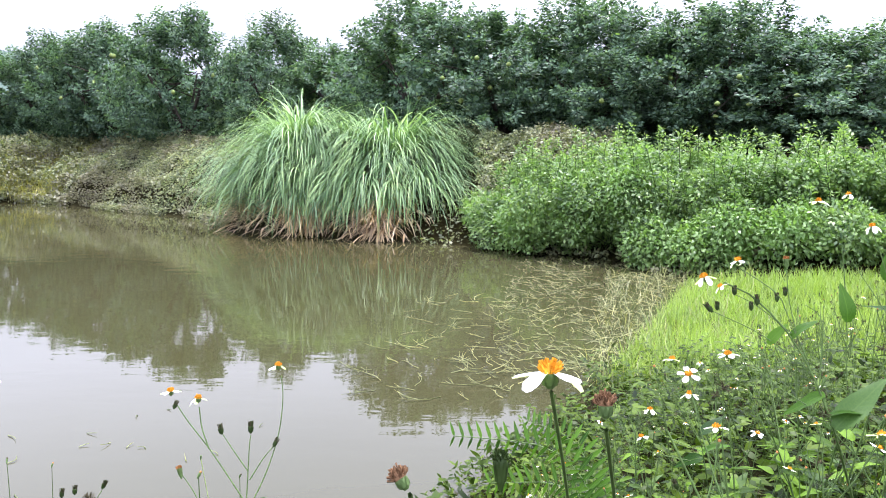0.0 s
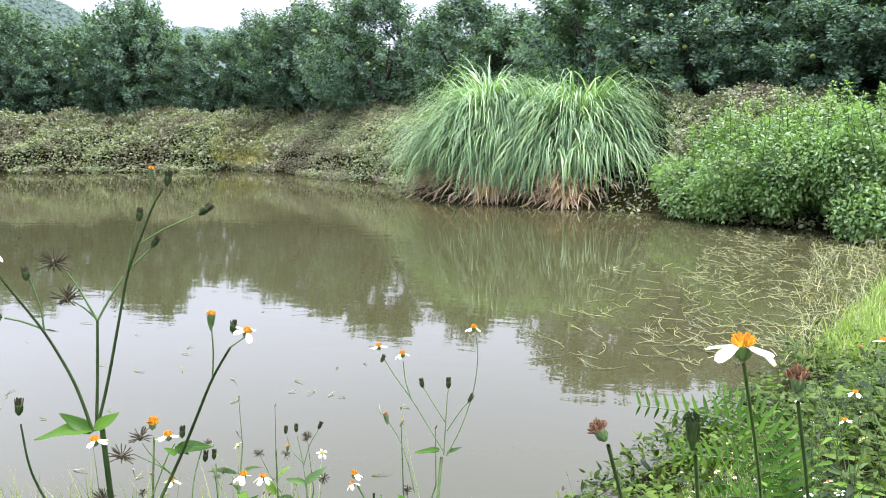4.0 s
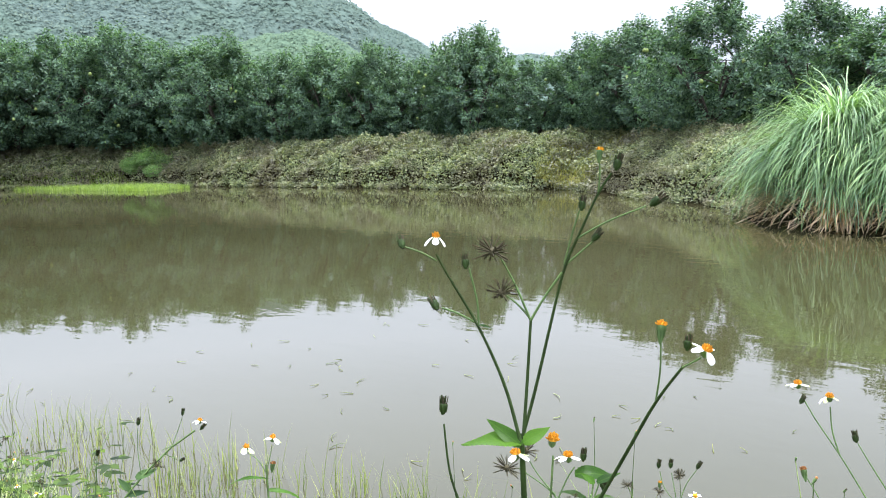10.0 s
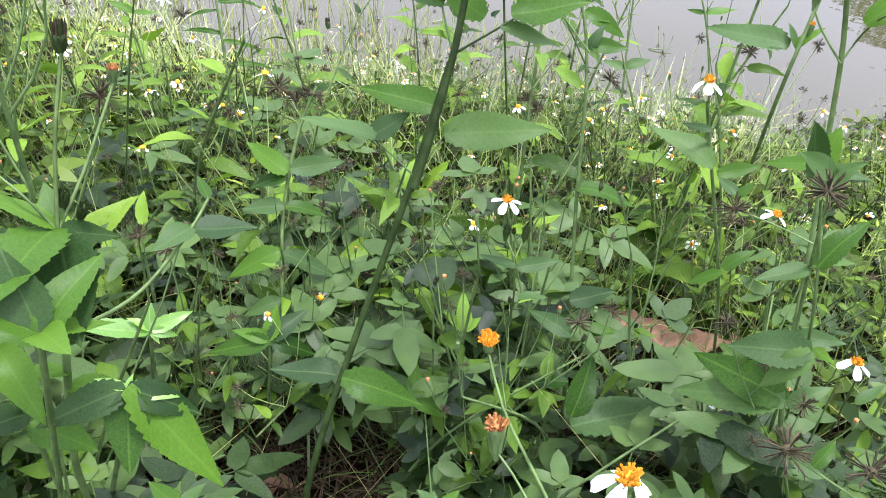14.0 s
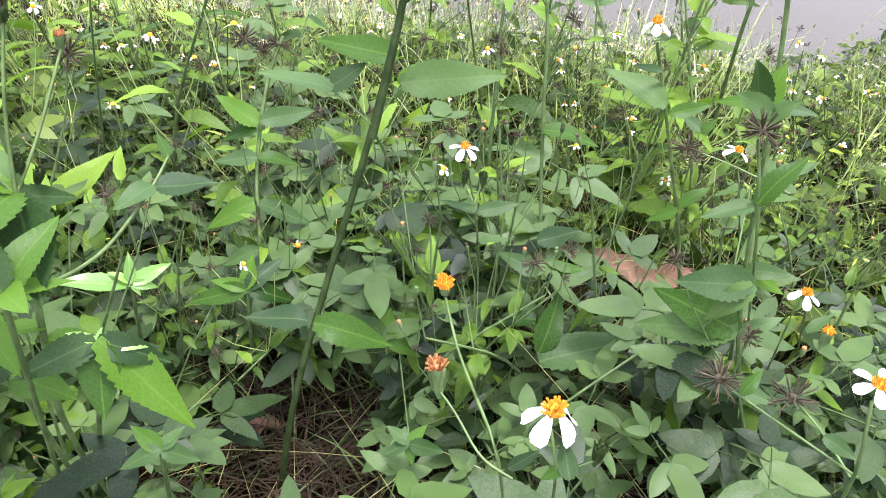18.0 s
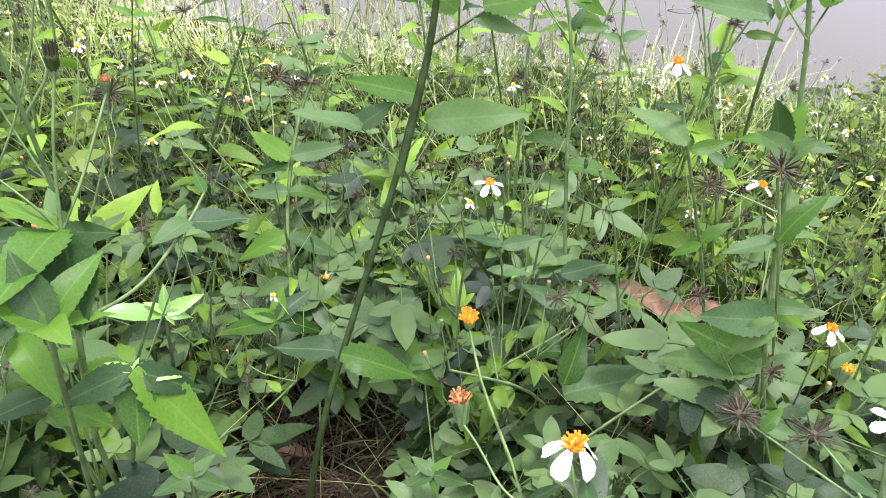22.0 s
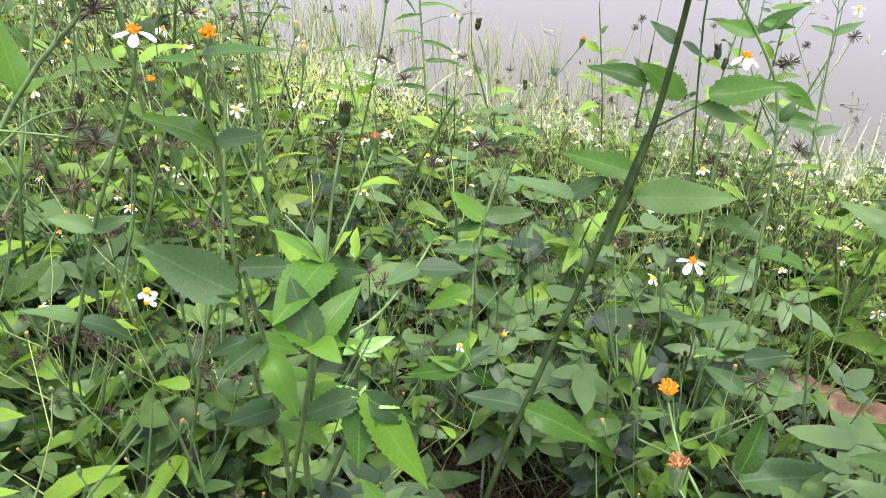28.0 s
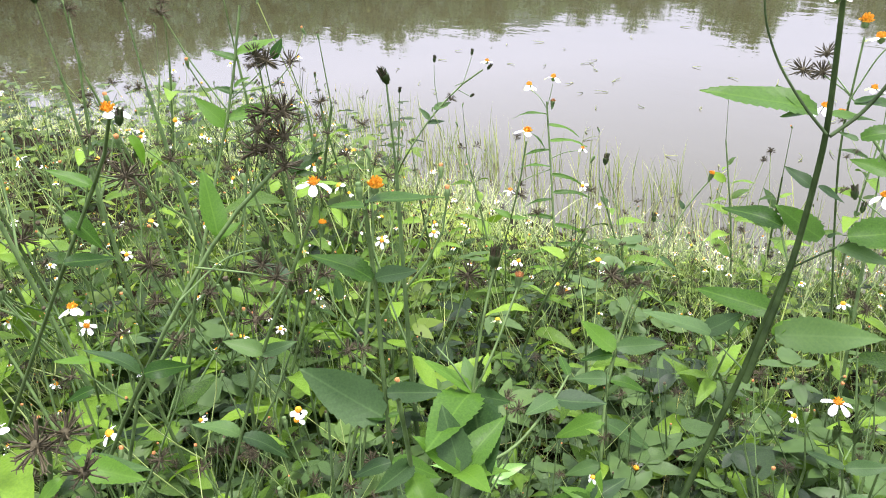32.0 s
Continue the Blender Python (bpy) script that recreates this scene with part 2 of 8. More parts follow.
MAT_SPUR = leaf_material("haze_tinted_spur", (0.088, 0.134, 0.098), (0.106, 0.156, 0.104), 0.9, 0.0, spec=0.0, patches=0.5, patch_colour=(0.112, 0.164, 0.098), patch_scale=0.014)

# earth: reddish soil with litter and thin grass
MAT_GROUND, nt, bsdf, out = nodes_of("reddish_soil")
n1 = noise_node(nt, 0.5, 6.0, 0.6)
n2 = noise_node(nt, 22.0, 8.0, 0.7)
# soil colours cut close to black to include the shade between the weeds
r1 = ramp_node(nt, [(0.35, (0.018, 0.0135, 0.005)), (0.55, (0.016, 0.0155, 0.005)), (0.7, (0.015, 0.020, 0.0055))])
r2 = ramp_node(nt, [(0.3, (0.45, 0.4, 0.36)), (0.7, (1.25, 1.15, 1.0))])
mul = nt.nodes.new("ShaderNodeMix")
mul.data_type, mul.blend_type = "RGBA", "MULTIPLY"
mul.inputs[0].default_value = 1.0
nt.links.new(n1.outputs["Fac"], r1.inputs[0])
nt.links.new(n2.outputs["Fac"], r2.inputs[0])
nt.links.new(r1.outputs[0], mul.inputs[6])
nt.links.new(r2.outputs[0], mul.inputs[7])
nt.links.new(mul.outputs[2], bsdf.inputs["Base Color"])
bsdf.inputs["Roughness"].default_value = 0.95
bsdf.inputs["Specular IOR Level"].default_value = 0.06
bp = nt.nodes.new("ShaderNodeBump")
bp.inputs["Strength"].default_value, bp.inputs["Distance"].default_value = 0.8, 0.03
nt.links.new(n2.outputs["Fac"], bp.inputs["Height"])
nt.links.new(bp.outputs[0], bsdf.inputs["Normal"])

# water: silty, nearly opaque, with a faint ripple
MAT_WATER, nt, bsdf, out = nodes_of("silty_water")
w1 = noise_node(nt, 0.35, 3.0, 0.5)
rw = ramp_node(nt, [(0.3, (0.035, 0.034, 0.014)), (0.7, (0.044, 0.042, 0.020))])
nt.links.new(w1.outputs["Fac"], rw.inputs[0])
nt.links.new(rw.outputs[0], bsdf.inputs["Base Color"])
bsdf.inputs["Roughness"].default_value = 0.015
bsdf.inputs["IOR"].default_value = 1.33
bsdf.inputs["Specular IOR Level"].default_value = 0.5
tc = nt.nodes.new("ShaderNodeTexCoord")
mp = nt.nodes.new("ShaderNodeMapping")
mp.inputs["Scale"].default_value = (1.0, 2.4, 1.0)
mp.inputs["Rotation"].default_value = (0, 0, radians(30))
w2 = nt.nodes.new("ShaderNodeTexNoise")
w2.inputs["Scale"].default_value, w2.inputs["Detail"].default_value = 2.6, 3.0
nt.links.new(tc.outputs["Object"], mp.inputs["Vector"])
nt.links.new(mp.outputs[0], w2.inputs["Vector"])
bw = nt.nodes.new("ShaderNodeBump")
bw.inputs["Strength"].default_value, bw.inputs["Distance"].default_value = 0.045, 0.03
nt.links.new(w2.outputs["Fac"], bw.inputs["Height"])
nt.links.new(bw.outputs[0], bsdf.inputs["Normal"])


# ---- mesh helpers ----
def mesh_of(name, V, Q, mats, smooth=False, index=None):
    """A mesh from vertex rows and faces of one size (3 or 4 corners)."""
    V, Q = np.asarray(V, dtype=np.float32), np.asarray(Q, dtype=np.int32)
    me = bpy.data.meshes.new(name)
    me.vertices.add(len(V))
    me.vertices.foreach_set("co", V.ravel())
    k = Q.shape[1]
    me.loops.add(Q.size)
    me.loops.foreach_set("vertex_index", Q.ravel())
    me.polygons.add(len(Q))
    me.polygons.foreach_set("loop_start", np.arange(0, Q.size, k, dtype=np.int32))
    me.polygons.foreach_set("loop_total", np.full(len(Q), k, dtype=np.int32))
    if smooth:
        me.polygons.foreach_set("use_smooth", np.ones(len(Q), dtype=bool))
    for m in (mats if isinstance(mats, (list, tuple)) else [mats]):
        me.materials.append(m)
    if index is not None:
        me.polygons.foreach_set("material_index", np.asarray(index, dtype=np.int32))
    me.update(calc_edges=True)
    return me


class Soup:
    """Gathers quads of many pieces into one mesh."""
    def __init__(self):
        self.V, self.Q, self.I, self.n = [], [], [], 0

    def add(self, V, Q, i=0):
        V, Q = np.asarray(V, float), np.asarray(Q, int)
        self.V.append(V)
        self.Q.append(Q + self.n)
        self.I.append(np.full(len(Q), i))
        self.n += len(V)

    def mesh(self, name, mats, smooth=False):
        return mesh_of(name, np.vstack(self.V), np.vstack(self.Q), mats, smooth, np.concatenate(self.I))


def unit(a):
    a = np.asarray(a, float)
    return a / np.maximum(np.linalg.norm(a, axis=-1, keepdims=True), 1e-9)


def smooth_line(points, n):
    """n points on a smooth curve that follows the given ones with rounded corners."""
    p = np.asarray(points, float)
    for _ in range(2 if len(p) > 2 else 0):
        q, r = p[:-1] * 0.78 + p[1:] * 0.22, p[:-1] * 0.22 + p[1:] * 0.78
        p = np.vstack([p[:1], np.stack([q, r], 1).reshape(-1, 3)[1:-1], p[-1:]])
    s = np.concatenate([[0], np.cumsum(np.linalg.norm(np.diff(p, axis=0), axis=1))])
    u = np.linspace(0, s[-1], n)
    return np.stack([np.interp(u, s, p[:, i]) for i in range(3)], -1)


def tube(points, r0, r1, sides=6, n=None, ridge=0.0):
    """Vertices and quads of a tapering stalk along a curve."""
    p = smooth_line(points, n or max(4, 3 * len(points)))
    t = unit(np.gradient(p, axis=0))
    ref = np.array([0.3, 0.2, 0.93]) if abs(unit(p[-1] - p[0])[2]) < 0.9 else np.array([1.0, 0.1, 0.0])
    a = unit(np.cross(t, ref))
    b = np.cross(t, a)
    ang = np.arange(sides) * 2 * math.pi / sides
    rad = np.linspace(r0, r1, len(p))[:, None] * (1 + ridge * (np.arange(sides) % 2))[None]
    V = p[:, None] + rad[..., None] * (np.cos(ang)[None, :, None] * a[:, None] + np.sin(ang)[None, :, None] * b[:, None])
    i = np.arange(len(p) - 1)[:, None] * sides
    j = np.arange(sides)[None]
    k = (j + 1) % sides
    Q = np.stack([i + j, i + k, i + sides + k, i + sides + j], -1).reshape(-1, 4)
    return V.reshape(-1, 3), Q


def leaf_quads(P, D, N, length, width, fold=0.25):
    """One four-cornered folded leaf for every row: base, two shoulders and tip."""
    P, D, N = np.asarray(P, float), unit(D), np.asarray(N, float)
    S = unit(np.cross(D, N))
    N = np.cross(S, D)
    length, width = np.broadcast_to(length, len(P))[:, None], np.broadcast_to(width, len(P))[:, None]
    m = P + D * length * 0.45
    V = np.stack([P, m + S * width / 2 + N * width * fold, P + D * length, m - S * width / 2 + N * width * fold], 1).reshape(-1, 3)
    return V, np.arange(len(V)).reshape(-1, 4)


def leaf_strips(P, D, N, length, width, droop=0.15):
    """A drooping pointed leaf of three quads for every row."""
    P, D, N = np.asarray(P, float), unit(D), np.asarray(N, float)
    S = unit(np.cross(D, N))
    N = np.cross(S, D)
    length, width = np.broadcast_to(length, len(P))[:, None], np.broadcast_to(width, len(P))[:, None]
    V = []
    for s, w in ((0.0, 0.12), (0.3, 0.95), (0.65, 0.72), (1.0, 0.04)):
        c = P + D * length * s - N * droop * length * s * s
        V += [c - S * width * w / 2, c + S * width * w / 2]
    V = np.stack(V, 1).reshape(-1, 3)
    b = (np.arange(len(P)) * 8)[:, None] + np.array([0, 2, 4])[None]
    return V, np.stack([b, b + 1, b + 3, b + 2], -1).reshape(-1, 4)


def blades(P, A, length, width, lean, bend, seg=5, twist=None, rng=None):
    """Grass blades: from P, rising, leaning to azimuth A by lean and bending further by bend (radians)."""
    P = np.asarray(P, float)
    n = len(P)
    length, width, lean, bend = (np.broadcast_to(v, n).astype(float) for v in (length, width, lean, bend))
    s = np.linspace(0, 1, seg + 1)
    th = lean[:, None] + bend[:, None] * s[None] ** 1.4
    step = (length / seg)[:, None]
    out = np.concatenate([np.zeros((n, 1)), np.cumsum(np.sin(th[:, 1:]) * step, 1)], 1)
    up = np.concatenate([np.zeros((n, 1)), np.cumsum(np.cos(th[:, 1:]) * step, 1)], 1)
    H = np.stack([np.cos(A), np.sin(A)], -1)
    C = np.empty((n, seg + 1, 3))
    C[..., :2] = P[:, None, :2] + out[..., None] * H[:, None]
    C[..., 2] = P[:, None, 2] + up
    S = np.stack([-np.sin(A), np.cos(A), np.zeros(n)], -1)
    w = (np.minimum(1, 0.55 + 2.2 * s) * (1 - s ** 2.5) + 0.03)[None, :, None] * width[:, None, None] / 2
    V = np.stack([C - S[:, None] * w, C + S[:, None] * w], 2).reshape(-1, 3)
    base = (np.arange(n) * (seg + 1) * 2)[:, None] + (np.arange(seg) * 2)[None]
    Q = np.stack([base, base + 1, base + 3, base + 2], -1).reshape(-1, 4)
    return V, Q


def thing(name, at, label, category, group="", kind=""):
    o = new(name)
    o.location = at
    o.empty_display_size = 0.05
    return tagged(o, label, category, group, kind)


def part(name, me, parent, label="", m=None):
    o = new(name, me)
    o.parent = parent
    if m is not None:
        o.matrix_basis = m
    if label:
        o["label"] = label
    return o


def frame_of(at, d, up, size):
    """The pose of a piece whose length runs along d, facing up."""
    d = Vector(d).normalized()
    u = Vector(up)
    s = u.cross(d)
    if s.length < 1e-4:
        s = Vector((1, 0, 0)).cross(d)
    s.normalize()
    u = d.cross(s)
    m = Matrix((d, s, u)).transposed().to_4x4()
    m.translation = Vector(at)
    return m @ Matrix.Diagonal((size, size, size, 1))


# ---- the lie of the land ----
SHORE = np.array([(-9.0, -1.9), (-5.1, 0.10), (-4.0, 0.60), (-3.0, 1.22), (-2.0, 1.5), (-1.35, 1.65), (-0.84, 1.82), (-0.2, 2.2), (0.35, 3.2),
                  (0.95, 4.3), (1.8, 5.6), (2.5, 7.0), (2.3, 8.3), (0.85, 9.35), (-0.4, 10.15), (-3.05, 11.2), (-4.0, 13.2), (-6.6, 15.1),
                  (-8.7, 16.8), (-9.2, 17.2), (-10.2, 16.7), (-16.5, 16.35), (-22.0, 16.0), (-26.5, 15.2), (-30.0, 12.5), (-31.5, 8.0), (-24.0, 3.0), (-14.0, 0.0)])


def shore_distance(x, y):
    """Metres from the water's edge; negative over the water."""
    x, y = np.asarray(x, float), np.asarray(y, float)
    best = np.full(x.shape, 1e9)
    inside = np.zeros(x.shape, bool)
    for (ax, ay), (bx, by) in zip(SHORE, np.roll(SHORE, -1, axis=0)):
        vx, vy = bx - ax, by - ay
        t = np.clip(((x - ax) * vx + (y - ay) * vy) / (vx * vx + vy * vy), 0, 1)
        best = np.minimum(best, np.hypot(x - ax - t * vx, y - ay - t * vy))
        if ay != by:
            inside ^= ((ay > y) != (by > y)) & (x < (bx - ax) * (y - ay) / (by - ay) + ax)
    return np.where(inside, -best, best)


def near_share(x, y):
    """1 on the low near bank, 0 on the steep far bank."""
    return np.clip((7.5 - np.asarray(y, float) + 0.15 * np.abs(np.asarray(x, float) + 1)) / 3.0, 0, 1) * np.clip((np.asarray(x, float) + 12) / 4, 0, 1)


def ground_height(x, y):
    x, y = np.asarray(x, float), np.asarray(y, float)
    d = shore_distance(x, y)
    near = near_share(x, y)
    s = np.clip(d / 1.0, 0, 1)
    low = 0.43 * s * s * (3 - 2 * s) + 0.02 * np.clip(d - 1.0, 0, 20)
    flat = np.clip((y - 2.4) / 1.3, 0, 1) * np.clip((x + 0.2) / 0.6, 0, 1) * np.clip((9.0 - y) / 1.5, 0, 1)
    low = low * (1 - 0.86 * flat * flat * (3 - 2 * flat))
    s2 = np.clip(d / 1.7, 0, 1)
    high = (1.08 * s2 ** 0.8 + 0.012 * np.clip(d - 1.7, 0, 30)) * (1 - 0.86 * flat)
    z = np.where(d > 0, near * low + (1 - near) * high, np.maximum(-0.6, d * 0.35) - 0.01)
    bumps = 0.025 * np.sin(x * 3.1 + np.sin(y * 2.3)) * np.sin(y * 2.7 + 1.3) + 0.012 * np.sin(x * 11.3 + y * 3) * np.sin(y * 9.7)
    return z + np.where(d > 0.1, bumps, 0)


def spaced(lo, hi, fine_lo, fine_hi, step, far_n):
    mid_part = np.arange(fine_lo, fine_hi, step)
    a = fine_lo - np.geomspace(step, fine_lo - lo, far_n)[::-1]
    b = fine_hi + np.geomspace(step, hi - fine_hi, far_n)
    return np.concatenate([a, mid_part, b])


gx, gy = spaced(-2500, 2500, -30, 8, 0.25, 40), spaced(-2500, 2500, -2, 22, 0.2, 40)
GX, GY = np.meshgrid(gx, gy)
GZ = ground_height(GX, GY)
nx, ny = len(gx), len(gy)
idx = np.arange(nx * ny).reshape(ny, nx)
GQ = np.stack([idx[:-1, :-1], idx[:-1, 1:], idx[1:, 1:], idx[1:, :-1]], -1).reshape(-1, 4)
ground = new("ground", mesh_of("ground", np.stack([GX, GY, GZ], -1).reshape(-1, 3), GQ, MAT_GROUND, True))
tagged(ground, "reddish soil banks round the pond with thin grass and litter", "ground", kind="structure")

wx, wy = np.linspace(-33, 4, 12), np.linspace(-3, 19, 10)
WX, WY = np.meshgrid(wx, wy)
wi = np.arange(120).reshape(10, 12)
water = new("water", mesh_of("water", np.stack([WX, WY, WX * 0], -1).reshape(-1, 3), np.stack([wi[:-1, :-1], wi[:-1, 1:], wi[1:, 1:], wi[1:, :-1]], -1).reshape(-1, 4), MAT_WATER, True))
tagged(water, "still silty olive-brown pond water reflecting trees and sky", "pond", kind="structure")

# ---- distant hills ----
def hill(name, bearing, dist, half_width, outline, depth, seed, label, count, size, material):
    """A wooded hill: a smooth body set with tree crowns of leaf clumps. outline: rows of bearing and slope of the crest."""
    rng = np.random.default_rng(seed)
    cx, cy = -math.sin(radians(bearing)) * dist, math.cos(radians(bearing)) * dist
    ux, uy = math.cos(radians(bearing)), math.sin(radians(bearing))
    ob, oz = zip(*outline)

    def z_at(u, v):
        off = np.arctan(u / dist)
        crest = np.interp(bearing - np.degrees(off), ob, oz) * dist / np.cos(off) * (1 + 0.025 * np.sin(u * 0.041 + seed) + 0.02 * np.sin(u * 0.107 + 2 * seed))
        gully = 1 - 0.12 * np.clip(-v / depth, 0, 1) * (0.5 + 0.5 * np.sin(u * 0.05 + 3 * np.sin(v * 0.02 + seed)))
        return crest * np.clip(1 - (np.abs(v) / depth) ** 1.7, 0, 1) * gully
    us, vs = np.linspace(-half_width, half_width, 90), np.linspace(-depth, depth, 30)
    U, W = np.meshgrid(us, vs)
    V = np.stack([cx + ux * U - uy * W, cy + uy * U + ux * W, z_at(U, W)], -1).reshape(-1, 3)
    ii = np.arange(2700).reshape(30, 90)
    top = thing(name, (0, 0, 0), label, "hill", kind="structure")
    part("slope", mesh_of("slope", V, np.stack([ii[:-1, :-1], ii[:-1, 1:], ii[1:, 1:], ii[1:, :-1]], -1).reshape(-1, 4), material, True), top)
    u = rng.uniform(-1, 1, count) * half_width
    w = -rng.uniform(-0.15, 1, count) * depth
    z = z_at(u, w)
    keep = z > 1.0
    u, w, z = u[keep], w[keep], z[keep]
    k = 4
    P = np.repeat(np.stack([cx + ux * u - uy * w, cy + uy * u + ux * w, z], -1), k, 0)
    tall = np.repeat(rng.uniform(0.6, 1.5, len(u)) * size, k)
    P[:, :2] += rng.normal(0, 0.22, (len(P), 2)) * size
    P[:, 2] += rng.uniform(0.05, 0.28, len(P)) * tall
    D = rng.normal(0, 1, (len(P), 3)) + (0, 0, 0.7)
    N = unit(rng.normal(0, 0.30, (len(P), 3)) + (-0.7 * cx / dist, -0.7 * cy / dist, 0.9))
    D = D - N * (D * N).sum(1, keepdims=True)
    Vq, Qq = leaf_quads(P, D, N, tall * 0.34, tall * 0.30, 0.05)
    o = part("woods", mesh_of("woods", Vq, Qq, material), top)
    o["kind"] = "stuff"
    return top


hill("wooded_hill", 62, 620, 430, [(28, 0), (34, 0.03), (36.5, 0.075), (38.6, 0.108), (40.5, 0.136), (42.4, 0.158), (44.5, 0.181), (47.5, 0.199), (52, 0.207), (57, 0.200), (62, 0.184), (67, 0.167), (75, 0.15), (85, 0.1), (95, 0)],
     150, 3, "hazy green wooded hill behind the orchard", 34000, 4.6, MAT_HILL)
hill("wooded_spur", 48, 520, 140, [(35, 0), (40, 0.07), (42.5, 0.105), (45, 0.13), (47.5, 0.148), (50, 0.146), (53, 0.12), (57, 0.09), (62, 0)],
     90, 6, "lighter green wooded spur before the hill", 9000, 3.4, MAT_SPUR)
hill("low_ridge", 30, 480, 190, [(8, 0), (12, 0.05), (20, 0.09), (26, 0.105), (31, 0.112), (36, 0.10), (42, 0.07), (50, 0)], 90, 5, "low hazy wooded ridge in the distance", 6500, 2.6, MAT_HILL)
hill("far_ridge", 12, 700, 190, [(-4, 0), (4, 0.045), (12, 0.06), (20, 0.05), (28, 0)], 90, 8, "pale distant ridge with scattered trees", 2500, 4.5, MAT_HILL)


# ---- pomelo orchard ----
def pomelo_meshes(seed, h=3.4, r=1.55, leaf=0.082, per=80):
    """Trunk with limbs, crown of leaf-bearing shoots, some fruit. Sizes in metres."""
    rng = np.random.default_rng(seed)
    wood = Soup()
    wood.add(*tube([(0, 0, -0.15), (0.03, 0.02, 0.3), (0.0, 0.05, 0.65)], 0.11, 0.08, 8, 6))
    tips = []
    for k in range(6):
        a = k * 2 * math.pi / 6 + rng.uniform(-0.4, 0.4)
        e = np.array([math.cos(a) * r * 0.6, math.sin(a) * r * 0.6, h * rng.uniform(0.5, 0.72)])
        mid_p = np.array([e[0] * 0.45, e[1] * 0.45, 0.55 + 0.4 * (e[2] - 0.55)])
        wood.add(*tube([(0, 0.04, rng.uniform(0.4, 0.62)), mid_p, e], 0.055, 0.016, 6, 7))
        tips.append(e)
        for q in range(3):
            f = e * (0.75, 0.75, 0.8) + rng.normal(0, 0.5, 3) * (1, 1, 0.5)
            wood.add(*tube([mid_p + (e - mid_p) * rng.uniform(0.2, 0.9), f], 0.02, 0.008, 5, 4))
    trunk = wood.mesh("trunk", MAT_BARK, True)
    # shoots over an egg-shaped crown, upright at the top
    P, D, N, S = [], [], [], []
    n_shoots = 360
    for k in range(n_shoots):
        spire = k < 38
        u = rng.uniform(0.55, 0.9) if spire else rng.uniform(-0.9, 0.8)
        a = rng.uniform(0, 2 * math.pi)
        z = 0.47 * h + u * 0.42 * h
        wide = r * math.sqrt(max(0.04, 1 - abs(u * 0.95) ** 2.2)) * (1 - 0.3 * max(0, u)) * rng.uniform(0.55, 1.1) * (0.82 + 0.22 * math.sin(3 * a + seed))
        if spire:
            wide *= rng.uniform(0.3, 1.0)
        c = np.array([math.cos(a) * wide, math.sin(a) * wide, z])
        upright = rng.uniform(0.25, 1.0) + max(0, u) * 1.2 + (1.5 if spire else 0)
        d = unit(np.array([math.cos(a), math.sin(a), 0]) * (1.1 - 0.7 * max(0, u)) + np.array([0, 0, upright - 0.25]) + rng.normal(0, 0.25, 3))
        ln = rng.uniform(0.4, 0.85) if spire else rng.uniform(0.35, 0.6)
        m = int(per * ln / 0.5)
        s = rng.uniform(0, 1, m)
        rad = unit(np.cross(rng.normal(0, 1, (m, 3)), d))
        P.append(c + d * (s * ln)[:, None] + rad * rng.uniform(0.02, 0.09, (m, 1)))
        D.append(rad * 0.9 + d * rng.uniform(0.1, 0.9, (m, 1)) + (0, 0, -0.12))
        N.append(d + rng.normal(0, 0.6, (m, 3)) + (0, 0, 0.4))
        S.append(rng.uniform(0.75, 1.25, m))
    P, D, N, S = np.vstack(P), np.vstack(D), np.vstack(N), np.concatenate(S)
    V, Q = leaf_quads(P, D, N, leaf * S, leaf * 0.54 * S, 0.18)
    fresh = (rng.uniform(0, 1, len(P)) < 0.025).astype(int)
    crown = mesh_of("crown", V, Q, [MAT_TREE, MAT_FRESH], False, fresh)
    fruit_at = []
    for k in range(7):
        a = rng.uniform(0, 2 * math.pi)
        z = rng.uniform(0.2, 0.66) * h
        fruit_at.append((math.cos(a) * r * 1.02, math.sin(a) * r * 1.02, z))
    return trunk, crown, fruit_at


def fruit_mesh():
    bm = bmesh.new()
    bmesh.ops.create_uvsphere(bm, u_segments=10, v_segments=7, radius=0.046)
    for v in bm.verts:
        t = max(0, v.co.z / 0.046)
        v.co.x *= 1 - 0.25 * t
        v.co.y *= 1 - 0.25 * t
        v.co.z += 0.012 * t
    me = bpy.data.meshes.new("fruit")
    bm.to_mesh(me)
    bm.free()
    me.materials.append(MAT_FRUIT)
    for p in me.polygons:
        p.use_smooth = True
    return me


FRUIT = fruit_mesh()
TREES, CROWN_TOP = [], []
for k in range(8):
    trunk_me, crown_me, fruit_at = pomelo_meshes(20 + k) if k < 5 else pomelo_meshes(20 + k, leaf=0.17, per=22)
    CROWN_TOP.append(float(np.percentile([v.co.z for v in crown_me.vertices], 99.6)))
    tr = thing("pomelo_tree", (0, -300 - 6 * k, 0), "dense dark-green pomelo tree with leafy upright shoots on the bank", "tree", "pomelo orchard")
    part("trunk", trunk_me, tr, "grey-brown forked trunk")
    part("crown", crown_me, tr, "dark glossy green leafy crown")
    for f in (fruit_at if k < 5 else ()):
        part("fruit", FRUIT, tr, "pale yellow-green pomelo", Matrix.Translation(f))
    TREES.append(tr)

